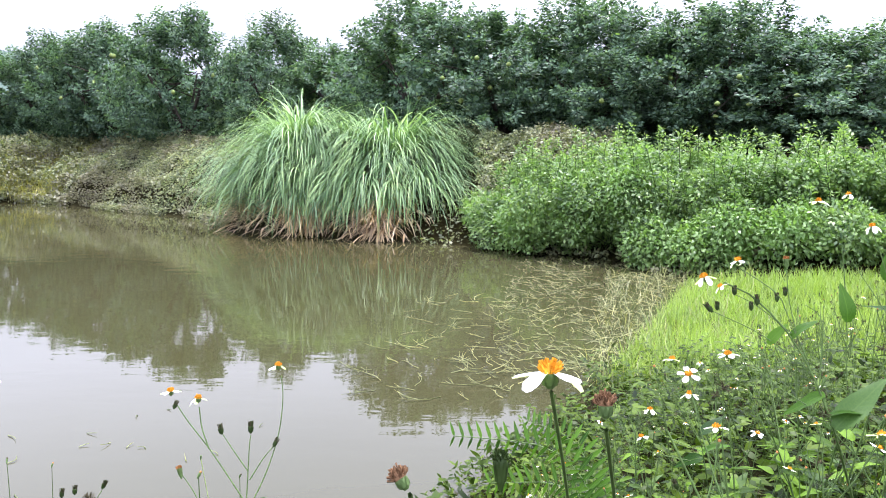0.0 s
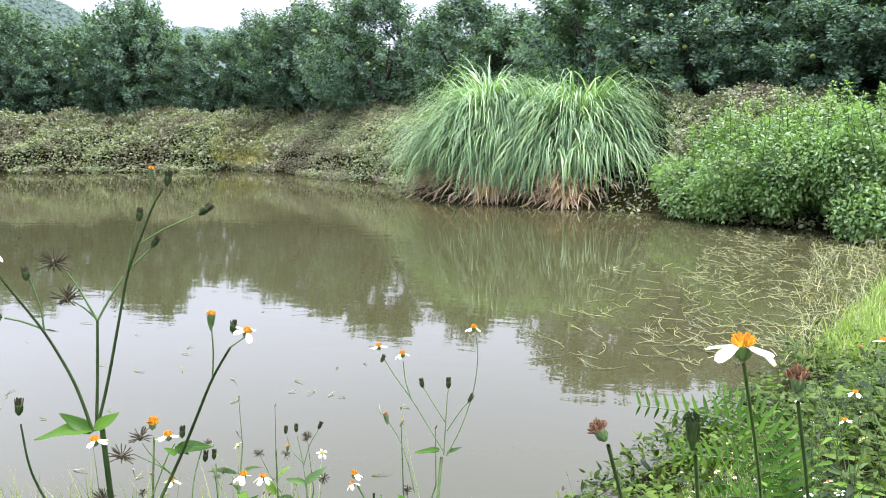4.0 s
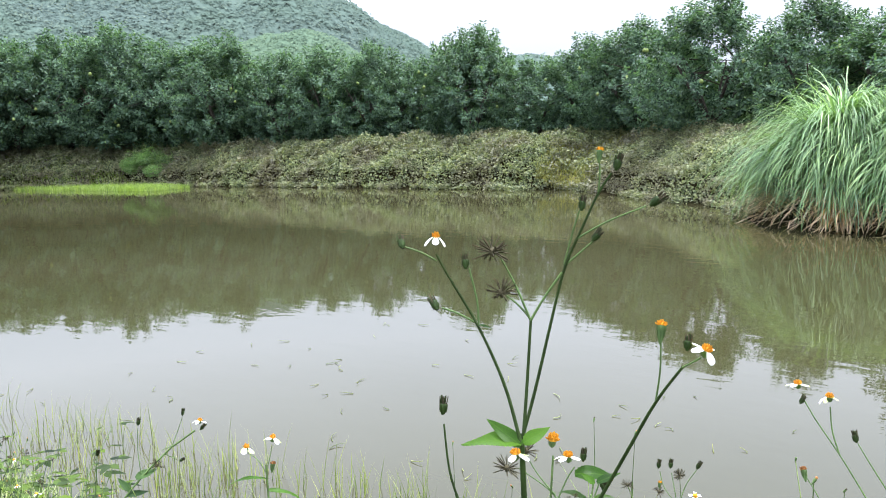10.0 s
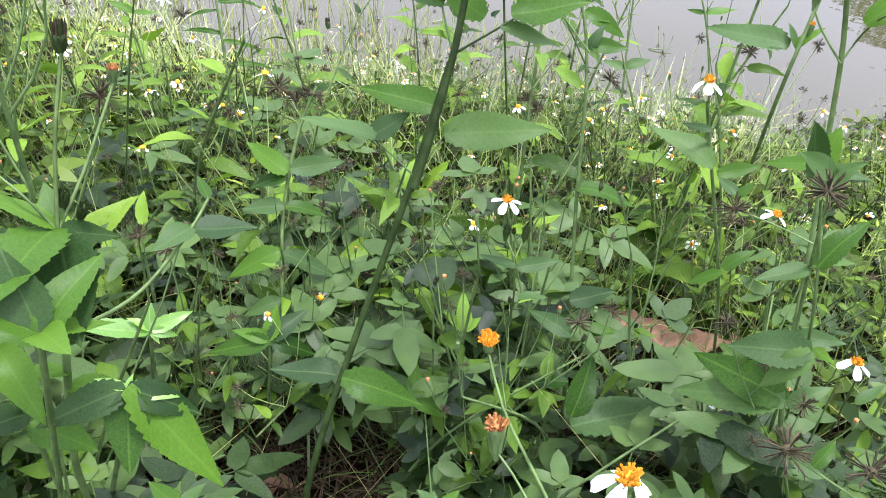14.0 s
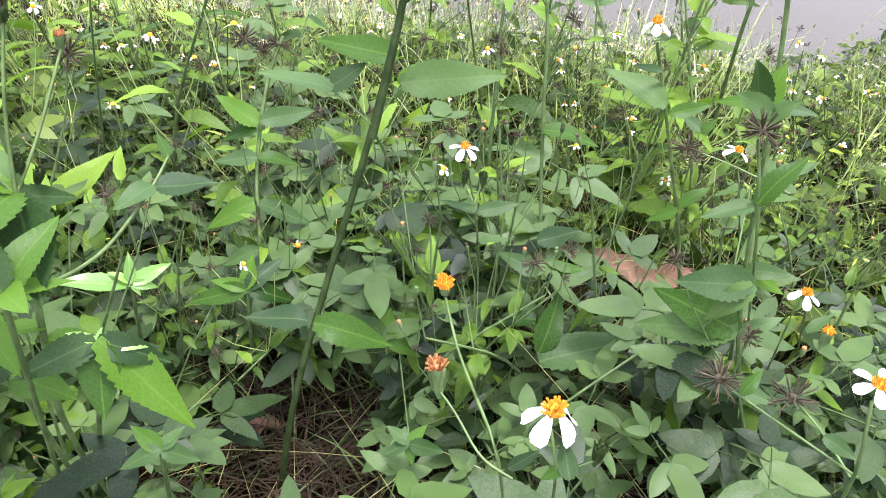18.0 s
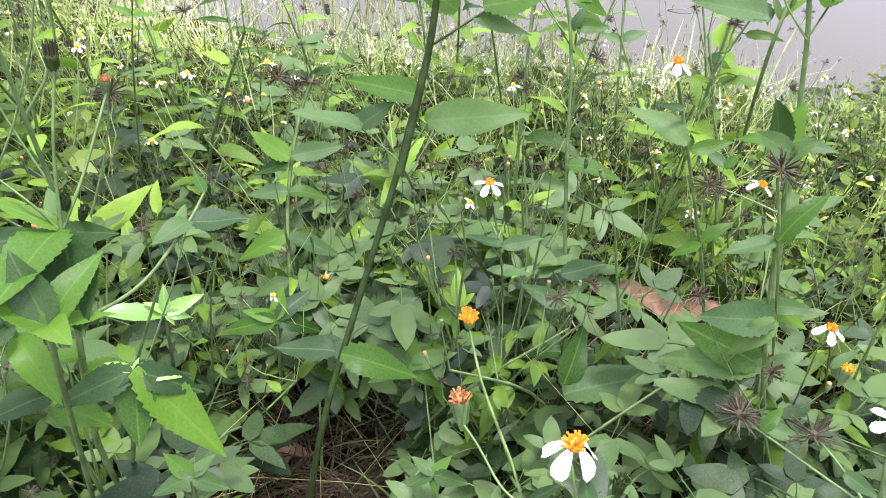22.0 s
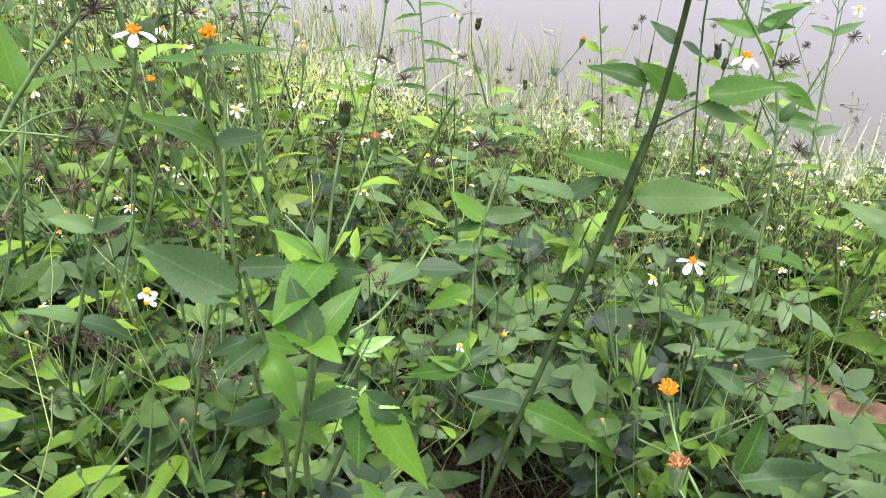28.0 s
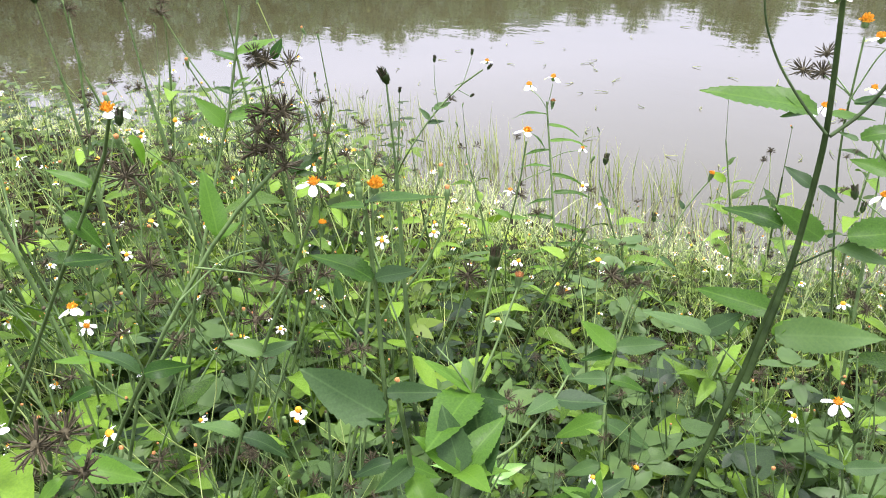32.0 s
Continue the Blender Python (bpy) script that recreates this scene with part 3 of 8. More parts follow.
# bearing (degrees to the left of north), metres away, height of the top as a slope above the eye
ORCHARD = [(70, 34, .125), (66.8, 33.5, .128), (63.5, 33, .133), (60.5, 32, .145), (57, 31, .127), (53.5, 29.5, .137), (49.5, 28, .117), (46, 27, .122),
           (42.7, 25.5, .126), (39.5, 25, .105), (35.4, 23.4, .143), (35.9, 25.2, .128), (30.5, 22.5, .100), (27.0, 21.5, .125), (23.5, 20, .139), (18.5, 18.5, .160), (12, 17.5, .158), (7, 16.5, .122),
           (1.2, 13.4, .186), (-4.5, 13.2, .162), (-11, 12.9, .183), (-15.5, 12.7, .150), (-20, 12.5, .172), (-25, 12.4, .130), (-30, 12.3, .128), (-38, 13, .15), (-45, 13, .15),
           (74, 34, .13), (78.5, 33, .14), (83, 32, .15), (89, 30, .16)]
rng = np.random.default_rng(4)
used, placed = 0, set()
for row in range(3):
    for b, dist, slope in ORCHARD:
        dist += 1.0 if b > 20 and row == 0 else 0.0
        if row > 0:
            b, dist, slope = b + 2.2 * row, dist + 3.0 * row, slope * (1 - 0.30 * row)
            if abs(b - 35) < 6:
                continue
        x, y = -math.sin(radians(b)) * dist, math.cos(radians(b)) * dist
        gz = float(ground_height(x, y))
        h = 1.3 + slope * dist - gz
        kind = used if used < 5 else int(rng.integers(5)) if row == 0 else 5 + int(rng.integers(3))
        sc = h / CROWN_TOP[kind]
        m = Matrix.Translation((x, y, gz)) @ Matrix.Rotation(rng.uniform(0, 6.28), 4, "Z") @ Matrix.Diagonal((max(0.92, sc) * rng.uniform(0.95, 1.08), max(0.92, sc) * rng.uniform(0.95, 1.08), sc, 1))
        if kind not in placed:
            TREES[kind].matrix_basis = m
            placed.add(kind)
        else:
            copy_thing(TREES[kind], Matrix.Identity(4)).matrix_basis = m
        used += 1


# ---- tall grass clumps at the water's edge ----
def grass_clump(x, y, h, spread, n, seed, label):
    rng = np.random.default_rng(seed)
    top = thing("grass_clump", (x, y, 0.0), label, "ornamental grass", "tall grass clumps")
    tufts = n // 26
    ta = rng.uniform(0, 2 * math.pi, tufts)
    rel = np.sqrt(rng.uniform(0, 1, tufts))
    tr = 0.72 * spread * rel
    t_lean, t_bend, t_len = 0.06 + 0.34 * rel * rng.uniform(0.5, 1.2, tufts), rng.uniform(2.1, 2.95, tufts), h * rng.uniform(0.48, 0.90, tufts)
    t_base = h * (0.64 - 0.54 * rel ** 1.6) * rng.uniform(0.8, 1.08, tufts)
    w = rng.integers(0, tufts, n)
    az = ta[w] + (rng.normal(0, 0.6, tufts))[w] + rng.normal(0, 0.42, n)
    P = np.stack([np.cos(ta[w]) * tr[w] + rng.normal(0, 0.06, n), np.sin(ta[w]) * tr[w] * 0.8 + rng.normal(0, 0.06, n), t_base[w] + rng.uniform(-0.12, 0.12, n)], -1)
    V, Q = blades(P, az, t_len[w] * rng.uniform(0.75, 1.2, n), rng.uniform(0.012, 0.025, n), t_lean[w] + rng.normal(0, 0.10, n), np.clip(t_bend[w] + rng.normal(0, 0.25, n), 0.9, 3.0), 10)
    V[:, 2] = np.maximum(V[:, 2], 0.03)
    part("foliage", mesh_of("foliage", V, Q, MAT_BLADE), top, "long arching blue-green blades")
    m = n // 40
    a = rng.uniform(0, 2 * math.pi, m)
    P = np.stack([np.cos(a) * 0.4 * spread, np.sin(a) * 0.35 * spread, rng.uniform(0.4, 0.8, m)], -1)
    V, Q = blades(P, a, h * rng.uniform(0.55, 0.85, m), rng.uniform(0.007, 0.012, m), rng.uniform(0, 0.15, m), rng.uniform(0.1, 0.9, m), 6)
    part("upright_foliage", mesh_of("upright_foliage", V, Q, MAT_BLADE), top)
    m = n // 4
    a = rng.uniform(math.pi * 0.9, math.pi * 2.1, m)
    a = a + 0.35 * np.sin(3 * a + seed)
    q = rng.uniform(0.35, 1.0, m)
    P = np.stack([np.cos(a) * q * spread, np.sin(a) * q * spread, 0.06 + (1.0 - q) * rng.uniform(0.6, 1.1, m)], -1)
    V, Q = blades(P, a + rng.normal(0, 0.5, m), rng.uniform(0.3, 0.8, m), rng.uniform(0.014, 0.028, m), rng.uniform(0.6, 1.5, m), rng.uniform(0.7, 1.6, m), 5)
    V[:, 2] = np.maximum(V[:, 2], 0.008)
    part("dead_foliage", mesh_of("dead_foliage", V, Q, MAT_DRY), top, "withered tan blades round the base")
    return top


grass_clump(-2.2, 11.85, 1.86, 0.98, 5200, 1, "tall arching blue-green grass clump with a dry tan base")
grass_clump(-0.76, 11.35, 1.76, 0.96, 5400, 2, "dense drooping green grass clump beside the pond water")
grass_clump(-1.5, 11.65, 1.66, 0.9, 2200, 3, "arching grass clump between two larger ones at the water")


# ---- creepers over the far banks ----
def creeper_cover(name, x0, x1, y0, y1, d0, d1, density, material, label, seed, size=0.055, mound=0.32, test=None):
    rng = np.random.default_rng(seed)
    n = int((x1 - x0) * (y1 - y0) * density)
    x, y = rng.uniform(x0, x1, n), rng.uniform(y0, y1, n)
    d = shore_distance(x, y)
    keep = (d + 0.10 * np.sin(x * 3.1 + y) + 0.07 * np.sin(x * 7.7 + 2 * np.sin(y * 4)) > d0) & (d < d1)
    if test is not None:
        keep &= test(x, y)
    x, y, d = x[keep], y[keep], d[keep]
    lump = 0.5 + 0.3 * np.sin(x * 2.3 + np.sin(y * 1.7 + seed)) * np.sin(y * 2.1 + np.cos(x * 1.3)) + 0.25 * np.sin(x * 8.3 + 2 * np.sin(y * 3.7)) * np.sin(y * 9.1 + 2 * np.cos(x * 2.9)) + 0.12 * np.sin(x * 21 + y * 7) * np.sin(y * 19 - x * 5)
    lump = np.clip(lump, 0.0, 1.0)
    z = np.maximum(ground_height(x, y), 0.0) + mound * (0.25 + 0.75 * lump) * np.clip((d - d0) / 0.35, 0.4, 1) * np.where(d < 0.2, rng.uniform(0, 1, len(x)), np.sqrt(rng.uniform(0.25, 1, len(x))))
    P = np.stack([x, y, z], -1)
    D = rng.normal(0, 1, (len(x), 3)) * (1, 1, 0.5)
    N = rng.normal(0, 0.7, (len(x), 3)) + (0, -0.35, 1)
    s = rng.uniform(0.6, 1.4, len(x)) * size
    V, Q = leaf_quads(P, D, N, s, s * 0.66, 0.2)
    return tagged(new(name, mesh_of(name, V, Q, material)), label, "creeper", kind="stuff")


far_side = lambda x, y: ((y > 9.2) | (x < -14)) & ~((np.abs(x + 1.5) < 2.0) & (y < 11.9))
creeper_cover("bank_creeper", -34, -8, 9.0, 20.5, -0.15, 3.0, 2300, MAT_CREEPER, "low grey-green and brownish creepers over the far bank", 11, 0.062, 0.62, far_side)
creeper_cover("near_bank_creeper", -8, 2.5, 9.0, 19.0, -0.15, 2.6, 3300, MAT_CREEPER, "fine grey-green and brownish creepers on the bank beside the grass clumps", 13, 0.043, 0.55, far_side)

# ---- leafy hedge on the right bank ----
def hedge_bush(seed, r=0.85, h=1.0):
    """A bush of leafy mounds round a few stems, with short shoots standing out of its top."""
    rng = np.random.default_rng(seed)
    stems = Soup()
    P, D, N = [], [], []
    for k in range(24):
        a, q = rng.uniform(0, 2 * math.pi), math.sqrt(rng.uniform(0, 1))
        rad = rng.uniform(0.16, 0.30)
        c = np.array([math.cos(a) * r * q, math.sin(a) * r * q, max(0.1, (h - rad) * (1 - 0.55 * q ** 2.2) * (rng.uniform(0.75, 1.0) if k % 3 else rng.uniform(0.3, 0.7)))])
        stems.add(*tube([c * (0.3, 0.3, 0.0), c * (0.6, 0.6, 0.6), c], 0.008, 0.004, 4, 6))
        m = int(19000 * rad * rad)
        d = unit(rng.normal(0, 1, (m, 3)) * (1, 1, 0.8) + (0, 0, 0.25))
        P.append(c + d * rad * rng.uniform(0.55, 1.08, (m, 1)) * (1, 1, 0.85))
        D.append(d * 0.6 + rng.normal(0, 0.6, (m, 3)) + (0, 0, -0.25))
        N.append(d + rng.normal(0, 0.45, (m, 3)) + (0, 0, 0.5))
    for k in range(26):
        a, q = rng.uniform(0, 2 * math.pi), math.sqrt(rng.uniform(0, 1)) * 0.95
        b = np.array([math.cos(a) * r * q, math.sin(a) * r * q, h * (1 - 0.5 * q ** 2.2) * 0.75])
        e = b + (rng.normal(0, 0.07), rng.normal(0, 0.07), rng.uniform(0.2, 0.46))
        stems.add(*tube([b, e], 0.004, 0.002, 4, 4))
        m = 90
        s = rng.uniform(0.0, 1.0, (m, 1))
        rad = unit(rng.normal(0, 1, (m, 3)) * (1, 1, 0.4))
        P.append(b + (e - b) * s + rad * rng.uniform(0.0, 0.035, (m, 1)))
        D.append(rad + (0, 0, 0.25))
        N.append(rng.normal(0, 0.4, (m, 3)) + (0, 0, 1))
    P, D, N = np.vstack(P), np.vstack(D), np.vstack(N)
    P[:, 2] = np.maximum(P[:, 2], 0.02)
    s = rng.uniform(0.7, 1.3, len(P))
    V, Q = leaf_quads(P, D, N, 0.043 * s, 0.022 * s, 0.15)
    return stems.mesh("stems", MAT_STEM), mesh_of("foliage", V, Q, MAT_HEDGE)


BUSHES = []
for k in range(3):
    st, fo = hedge_bush(40 + k)
    b = thing("hedge_bush", (0, -340 - 3 * k, 0), "leafy bright-green bush overhanging the pond edge", "bush", "hedge bushes")
    part("stem", st, b)
    part("foliage", fo, b, "small pointed bright-green leaves")
    BUSHES.append(b)
rng = np.random.default_rng(9)
spots = [(1.35, 9.75, 0.85), (1.65, 9.2, 1.0), (2.3, 8.75, 1.05), (2.95, 8.3, 1.0), (3.6, 7.95, 1.05), (4.3, 7.6, 1.1), (5.0, 7.3, 1.1), (5.7, 7.0, 1.15), (1.5, 10.2, 1.05), (2.3, 9.65, 1.2),
         (-26.4, 16.3, 1.15), (-28.6, 16.9, 1.0), (-31.0, 16.6, 1.1), (-33.5, 17.2, 1.2), (3.1, 9.2, 1.1), (3.9, 8.8, 1.25), (4.7, 8.4, 1.2), (5.6, 8.0, 1.3), (6.5, 7.6, 1.3), (6.4, 6.7, 1.2)]
for k, (x, y, s) in enumerate(spots):
    gz = 0.04 if k < 8 else 0.35 if x < -20 else 0.10
    m = Matrix.Translation((x, y, gz)) @ Matrix.Rotation(rng.uniform(0, 6.28), 4, "Z") @ Matrix.Diagonal((1.15 if x > -20 else 1.3, 1.15 if x > -20 else 1.3, (1.22 - gz) * (0.75 + 0.25 * s) * rng.uniform(0.94, 1.08) * (1.1 if x > 4 else 1.0) if x > -20 else s * 0.95, 1))
    if k < 3:
        BUSHES[k].matrix_basis = m
    else:
        copy_thing(BUSHES[int(rng.integers(3))], Matrix.Identity(4)).matrix_basis = m
creeper_cover("edge_creeper", -0.4, 3.6, 7.3, 10.8, -0.15, 1.6, 700, MAT_CREEPER, "low grey-green creepers at the foot of the hedge", 12, 0.05, 0.3)


# ---- marsh grass and water weeds ----
def in_area(rng, n, corners):
    """Points inside a four-cornered patch."""
    a, b, c, d = (np.array(p, float) for p in corners)
    u, v = rng.uniform(0, 1, (n, 1)), rng.uniform(0, 1, (n, 1))
    return a * (1 - u) * (1 - v) + b * u * (1 - v) + c * u * v + d * (1 - u) * v


def grass_patch(name, corners, n, length, width, material, label, seed, lean=(0.0, 0.35), bend=(0.1, 0.8), seg=3, clumping=0.0, wet=True):
    rng = np.random.default_rng(seed)
    xy = in_area(rng, n, corners)
    if clumping:
        keep = rng.uniform(0, 1, n) < 1 - clumping + clumping * (0.5 + 0.5 * np.sin(xy[:, 0] * 7.1 + np.sin(xy[:, 1] * 5.3)) * np.sin(xy[:, 1] * 6.2 + seed)) ** 2 * 1.6
        xy = xy[keep]
    z = ground_height(xy[:, 0], xy[:, 1])
    P = np.column_stack([xy, np.maximum(z, -0.03) if wet else z])
    m = len(P)
    V, Q = blades(P, rng.uniform(0, 6.28, m), rng.uniform(*length, m), rng.uniform(*width, m), rng.uniform(*lean, m), rng.uniform(*bend, m), seg)
    return tagged(new(name, mesh_of(name, V, Q, material)), label, "grass", kind="stuff")


grass_patch("marsh_grass", [(0.85, 3.9), (3.4, 3.0), (6.2, 6.3), (2.3, 6.9)], 30000, (0.08, 0.2), (0.004, 0.009), MAT_MARSH, "bright yellow-green marsh grass in the shallow margin", 21, (0.0, 0.35), (0.1, 0.8), 3, 0.45)
grass_patch("edge_marsh_grass", [(0.72, 3.9), (1.7, 3.1), (3.0, 7.2), (1.75, 7.6)], 2600, (0.09, 0.24), (0.003, 0.006), MAT_STALK, "paler thin grass thinning out into the water", 22, (0.1, 0.9), (0.3, 1.3), 4, 0.55)
grass_patch("shallow_grass", [(-4.6, 0.75), (-0.9, 1.6), (-1.0, 2.15), (-4.2, 1.6)], 1700, (0.10, 0.24), (0.0022, 0.0045), MAT_PALE, "thin pale grass standing in the shallow water", 23, (0.0, 0.25), (0.1, 0.6), 4, 0.7)
grass_patch("spit_grass", [(-36.0, 11.5), (-22.3, 13.5), (-22.6, 15.2), (-36.0, 15.5)], 15000, (0.12, 0.25), (0.010, 0.02), MAT_MARSH, "bright green grass bar at the far edge", 24)
grass_patch("bank_grass", [(-10.2, 17.0), (-8.6, 16.9), (-7.2, 19.5), (-11.0, 20.5)], 5000, (0.25, 0.5), (0.008, 0.014), MAT_SEDGE, "yellowish grass in a dip of the far bank", 25, (0.0, 0.4), (0.2, 1.0), 3, 0.0, False)
grass_patch("orchard_grass", [(-28, 19), (-9, 19.5), (-9.5, 24), (-28, 25)], 9000, (0.15, 0.4), (0.01, 0.02), MAT_SEDGE, "rough grass under the orchard trees", 26, (0.0, 0.5), (0.2, 1.0), 2, 0.3, False)


def floating_stalks(name, corners, n, length, material, label, seed, heading, spread=1.0, thick=0.0026, lift=0.03, sprigs=0):
    """Thin bent stalks lying on the water, some with short side sprigs."""
    rng = np.random.default_rng(seed)
    xy = in_area(rng, n, corners)
    s = Soup()
    for x, y in xy:
        if shore_distance(x, y) > 0.05:
            continue
        a = heading + rng.normal(0, spread)
        ln = rng.uniform(*length)
        d = np.array([math.cos(a), math.sin(a), 0])
        nrm = np.array([-d[1], d[0], 0])
        side = nrm * rng.normal(0, 0.18) * ln
        up = rng.uniform(0.002, lift)
        p0, p1, p2 = np.array([x, y, 0.003]), np.array([x, y, 0.004 + up * 0.4]) + d * ln * 0.5 + side, np.array([x, y, 0.004 + up]) + d * ln
        s.add(*tube([p0, p1, p2], thick, thick * 0.4, 3, 4))
        for k in range(sprigs):
            f = rng.uniform(0.25, 0.95)
            c = p0 * (1 - f) + p2 * f + side * 2 * f * (1 - f)
            e = c + (d * rng.uniform(0.3, 1) + nrm * rng.choice((-1, 1)) * rng.uniform(0.3, 0.9)) * rng.uniform(0.02, 0.055) + (0, 0, rng.uniform(0.003, 0.03))
            s.add(*tube([c, e], thick * 0.75, thick * 0.3, 3, 2))
    return tagged(new(name, s.mesh(name, material)), label, "water weed", kind="stuff")


floating_stalks("water_weed", [(0.1, 3.9), (1.0, 4.0), (2.5, 7.6), (0.9, 8.4)], 430, (0.05, 0.24), MAT_STALK, "tangled pale floating weed stalks on the pond", 31, radians(165), 1.7, 0.0028, 0.04, 4)
floating_stalks("sparse_water_weed", [(-0.7, 3.9), (0.3, 3.6), (1.4, 7.4), (-0.1, 6.4)], 70, (0.06, 0.25), MAT_STALK, "scattered floating weed stalks", 32, radians(170), 1.7, 0.0028, 0.03, 3)
floating_stalks("drifting_leaves", [(-4.5, 1.6), (-0.6, 2.1), (-0.8, 3.6), (-4.4, 4.2)], 60, (0.03, 0.09), MAT_PALE, "small drifting leaf blades on the water", 33, 0.5, 2.0, 0.0025, 0.01)


# ---- white-rayed daisy weeds: pieces ----
def leaf_mesh(name, seed, wide, teeth, material, droop=0.25, blunt=False, fold=0.24):
    """A toothed pointed leaf one unit long, creased along its rib."""
    rng = np.random.default_rng(seed)
    rows = 2 * teeth + 1
    s = np.linspace(0, 1, rows)
    half = wide / 2 * np.sin(math.pi * np.clip(s, 0, 1) ** 0.75) ** 0.85 * (1 - 0.35 * s) + 0.012
    if blunt:
        half = wide / 2 * np.sin(math.pi * s ** 0.8) ** 0.62 * (1 - 0.15 * s) + 0.01
    half = half * (1 + (0.04 if blunt else 0.055) * (np.arange(rows) % 2 * 2 - 1))
    half[-1] = 0.004
    V = []
    for k in range(rows):
        z = -droop * s[k] ** 2 + 0.03 * math.sin(5 * s[k] + seed)
        for f in (-1, -0.5, 0, 0.5, 1):
            V.append((s[k] - 0.03 * abs(f) * (k % 2), f * half[k], z + fold * abs(f) * half[k] + 0.012 * math.sin(9 * s[k] + 2 * f + seed) * abs(f)))
    i = np.arange(rows - 1)[:, None] * 5
    j = np.arange(4)[None]
    Q = np.stack([i + j, i + j + 1, i + 6 + j, i + 5 + j], -1).reshape(-1, 4)
    return mesh_of(name, V, Q, material, True)


LEAVES = [leaf_mesh("leaf", k, w, t, MAT_WEED, d) for k, (w, t, d) in enumerate([(0.45, 12, 0.20), (0.52, 11, 0.14), (0.40, 13, 0.28), (0.56, 11, 0.10)])]
NARROW = leaf_mesh("leaf", 36, 0.15, 5, MAT_WEED, 0.35)
SHADE_TONED = [leaf_mesh("leaf", k, w, t, MAT_GREY, d) for k, (w, t, d) in enumerate([(0.45, 12, 0.20), (0.52, 11, 0.14), (0.40, 13, 0.28), (0.56, 11, 0.10)])]
YOUNG = [leaf_mesh("leaf", 10 + k, w, t, MAT_NEW, d) for k, (w, t, d) in enumerate([(0.40, 6, 0.10), (0.46, 6, 0.2)])]


def lathe(profile, sides):
    """Vertices and quads of a turned form: rows of (radius, height)."""
    ang = np.arange(sides) * 2 * math.pi / sides
    V = np.array([(r * math.cos(a), r * math.sin(a), z) for r, z in profile for a in ang])
    i = np.arange(len(profile) - 1)[:, None] * sides
    j = np.arange(sides)[None]
    k = (j + 1) % sides
    return V, np.stack([i + j, i + k, i + sides + k, i + sides + j], -1).reshape(-1, 4)


def cup_soup(s, tall, wide, i):
    """The green cup of a head, with its bracts."""
    s.add(*lathe([(0.0012, -tall * 0.45), (wide * 0.55, -tall * 0.3), (wide, 0), (wide * 1.02, tall * 0.5), (wide * 0.8, tall * 0.6)], 8), i)
    for k in range(8):
        a = k * math.pi / 4
        d = np.array([math.cos(a), math.sin(a), 0.0])
        t = np.array([-d[1], d[0], 0.0]) * wide * 0.28
        b = d * wide * 0.9
        V = [b - t + (0, 0, -tall * 0.2), b + t + (0, 0, -tall * 0.2), b * 1.35 + t * 0.5 + (0, 0, tall * 0.5), b * 1.35 - t * 0.5 + (0, 0, tall * 0.5)]
        s.add(V, [(0, 1, 2, 3)], i)


def floret_soup(s, wide, tall, i, seed, rows=5):
    """A dome set with small uneven florets."""
    rng = np.random.default_rng(seed)
    s.add(*lathe([(wide * 0.8, 0), (wide * 0.85, tall * 0.4), (wide * 0.55, tall * 0.7), (0.0002, tall * 0.8)], 10), i)
    for r in range(rows):
        f = r / rows
        n = max(3, int(13 * math.cos(f * 1.4)))
        for k in range(n):
            a = k * 2 * math.pi / n + r + rng.normal(0, 0.22)
            rr, zz = wide * math.cos(f * 1.45) * rng.uniform(0.75, 1.05), tall * (0.2 + 0.7 * math.sin(f * 1.5)) * rng.uniform(0.8, 1.15)
            d = unit(np.array([math.cos(a) * (1 - f), math.sin(a) * (1 - f), 0.8 + f]) + rng.normal(0, 0.22, 3))
            p = np.array([math.cos(a) * rr, math.sin(a) * rr, zz])
            s.add(*tube([p - d * 0.0008, p + d * wide * rng.uniform(0.2, 0.75)], wide * 0.10, wide * 0.17, 4, 3), i)


def petal_rows(length, wide, droop):
    """A blunt petal along +x."""
    V, rows = [], 6
    for k in range(rows):
        t = k / (rows - 1)
        h = wide / 2 * (0.35 + 0.65 * math.sin(min(1, t * 1.25) * math.pi / 2)) * (1 if k < rows - 1 else 0.62)
        for f in (-1, 0, 1):
            V.append((length * t + (0.03 * length if k == rows - 1 and f == 0 else 0), f * h, -droop * length * t * t + 0.12 * wide * abs(f)))
    i = np.arange(rows - 1)[:, None] * 3
    j = np.arange(2)[None]
    return np.array(V), np.stack([i + j, i + j + 1, i + 4 + j, i + 3 + j], -1).reshape(-1, 4)


def petals_soup(s, count, seed, i, droop, r0=0.0035, length=0.0125, wide=0.0085):
    rng = np.random.default_rng(seed)
    for k in range(count):
        a = k * 2 * math.pi / 5 + rng.normal(0, 0.12)
        V, Q = petal_rows(length * rng.uniform(0.88, 1.1), wide * rng.uniform(0.85, 1.1), droop * rng.uniform(0.5, 1.6))
        c, sn = math.cos(a), math.sin(a)
        V = V + (r0, 0, 0.003)
        s.add(np.column_stack([V[:, 0] * c - V[:, 1] * sn, V[:, 0] * sn + V[:, 1] * c, V[:, 2]]), Q, i)


def one(f, name, mats, smooth=True):
    s = Soup()
    f(s)
    return s.mesh(name, mats, smooth)


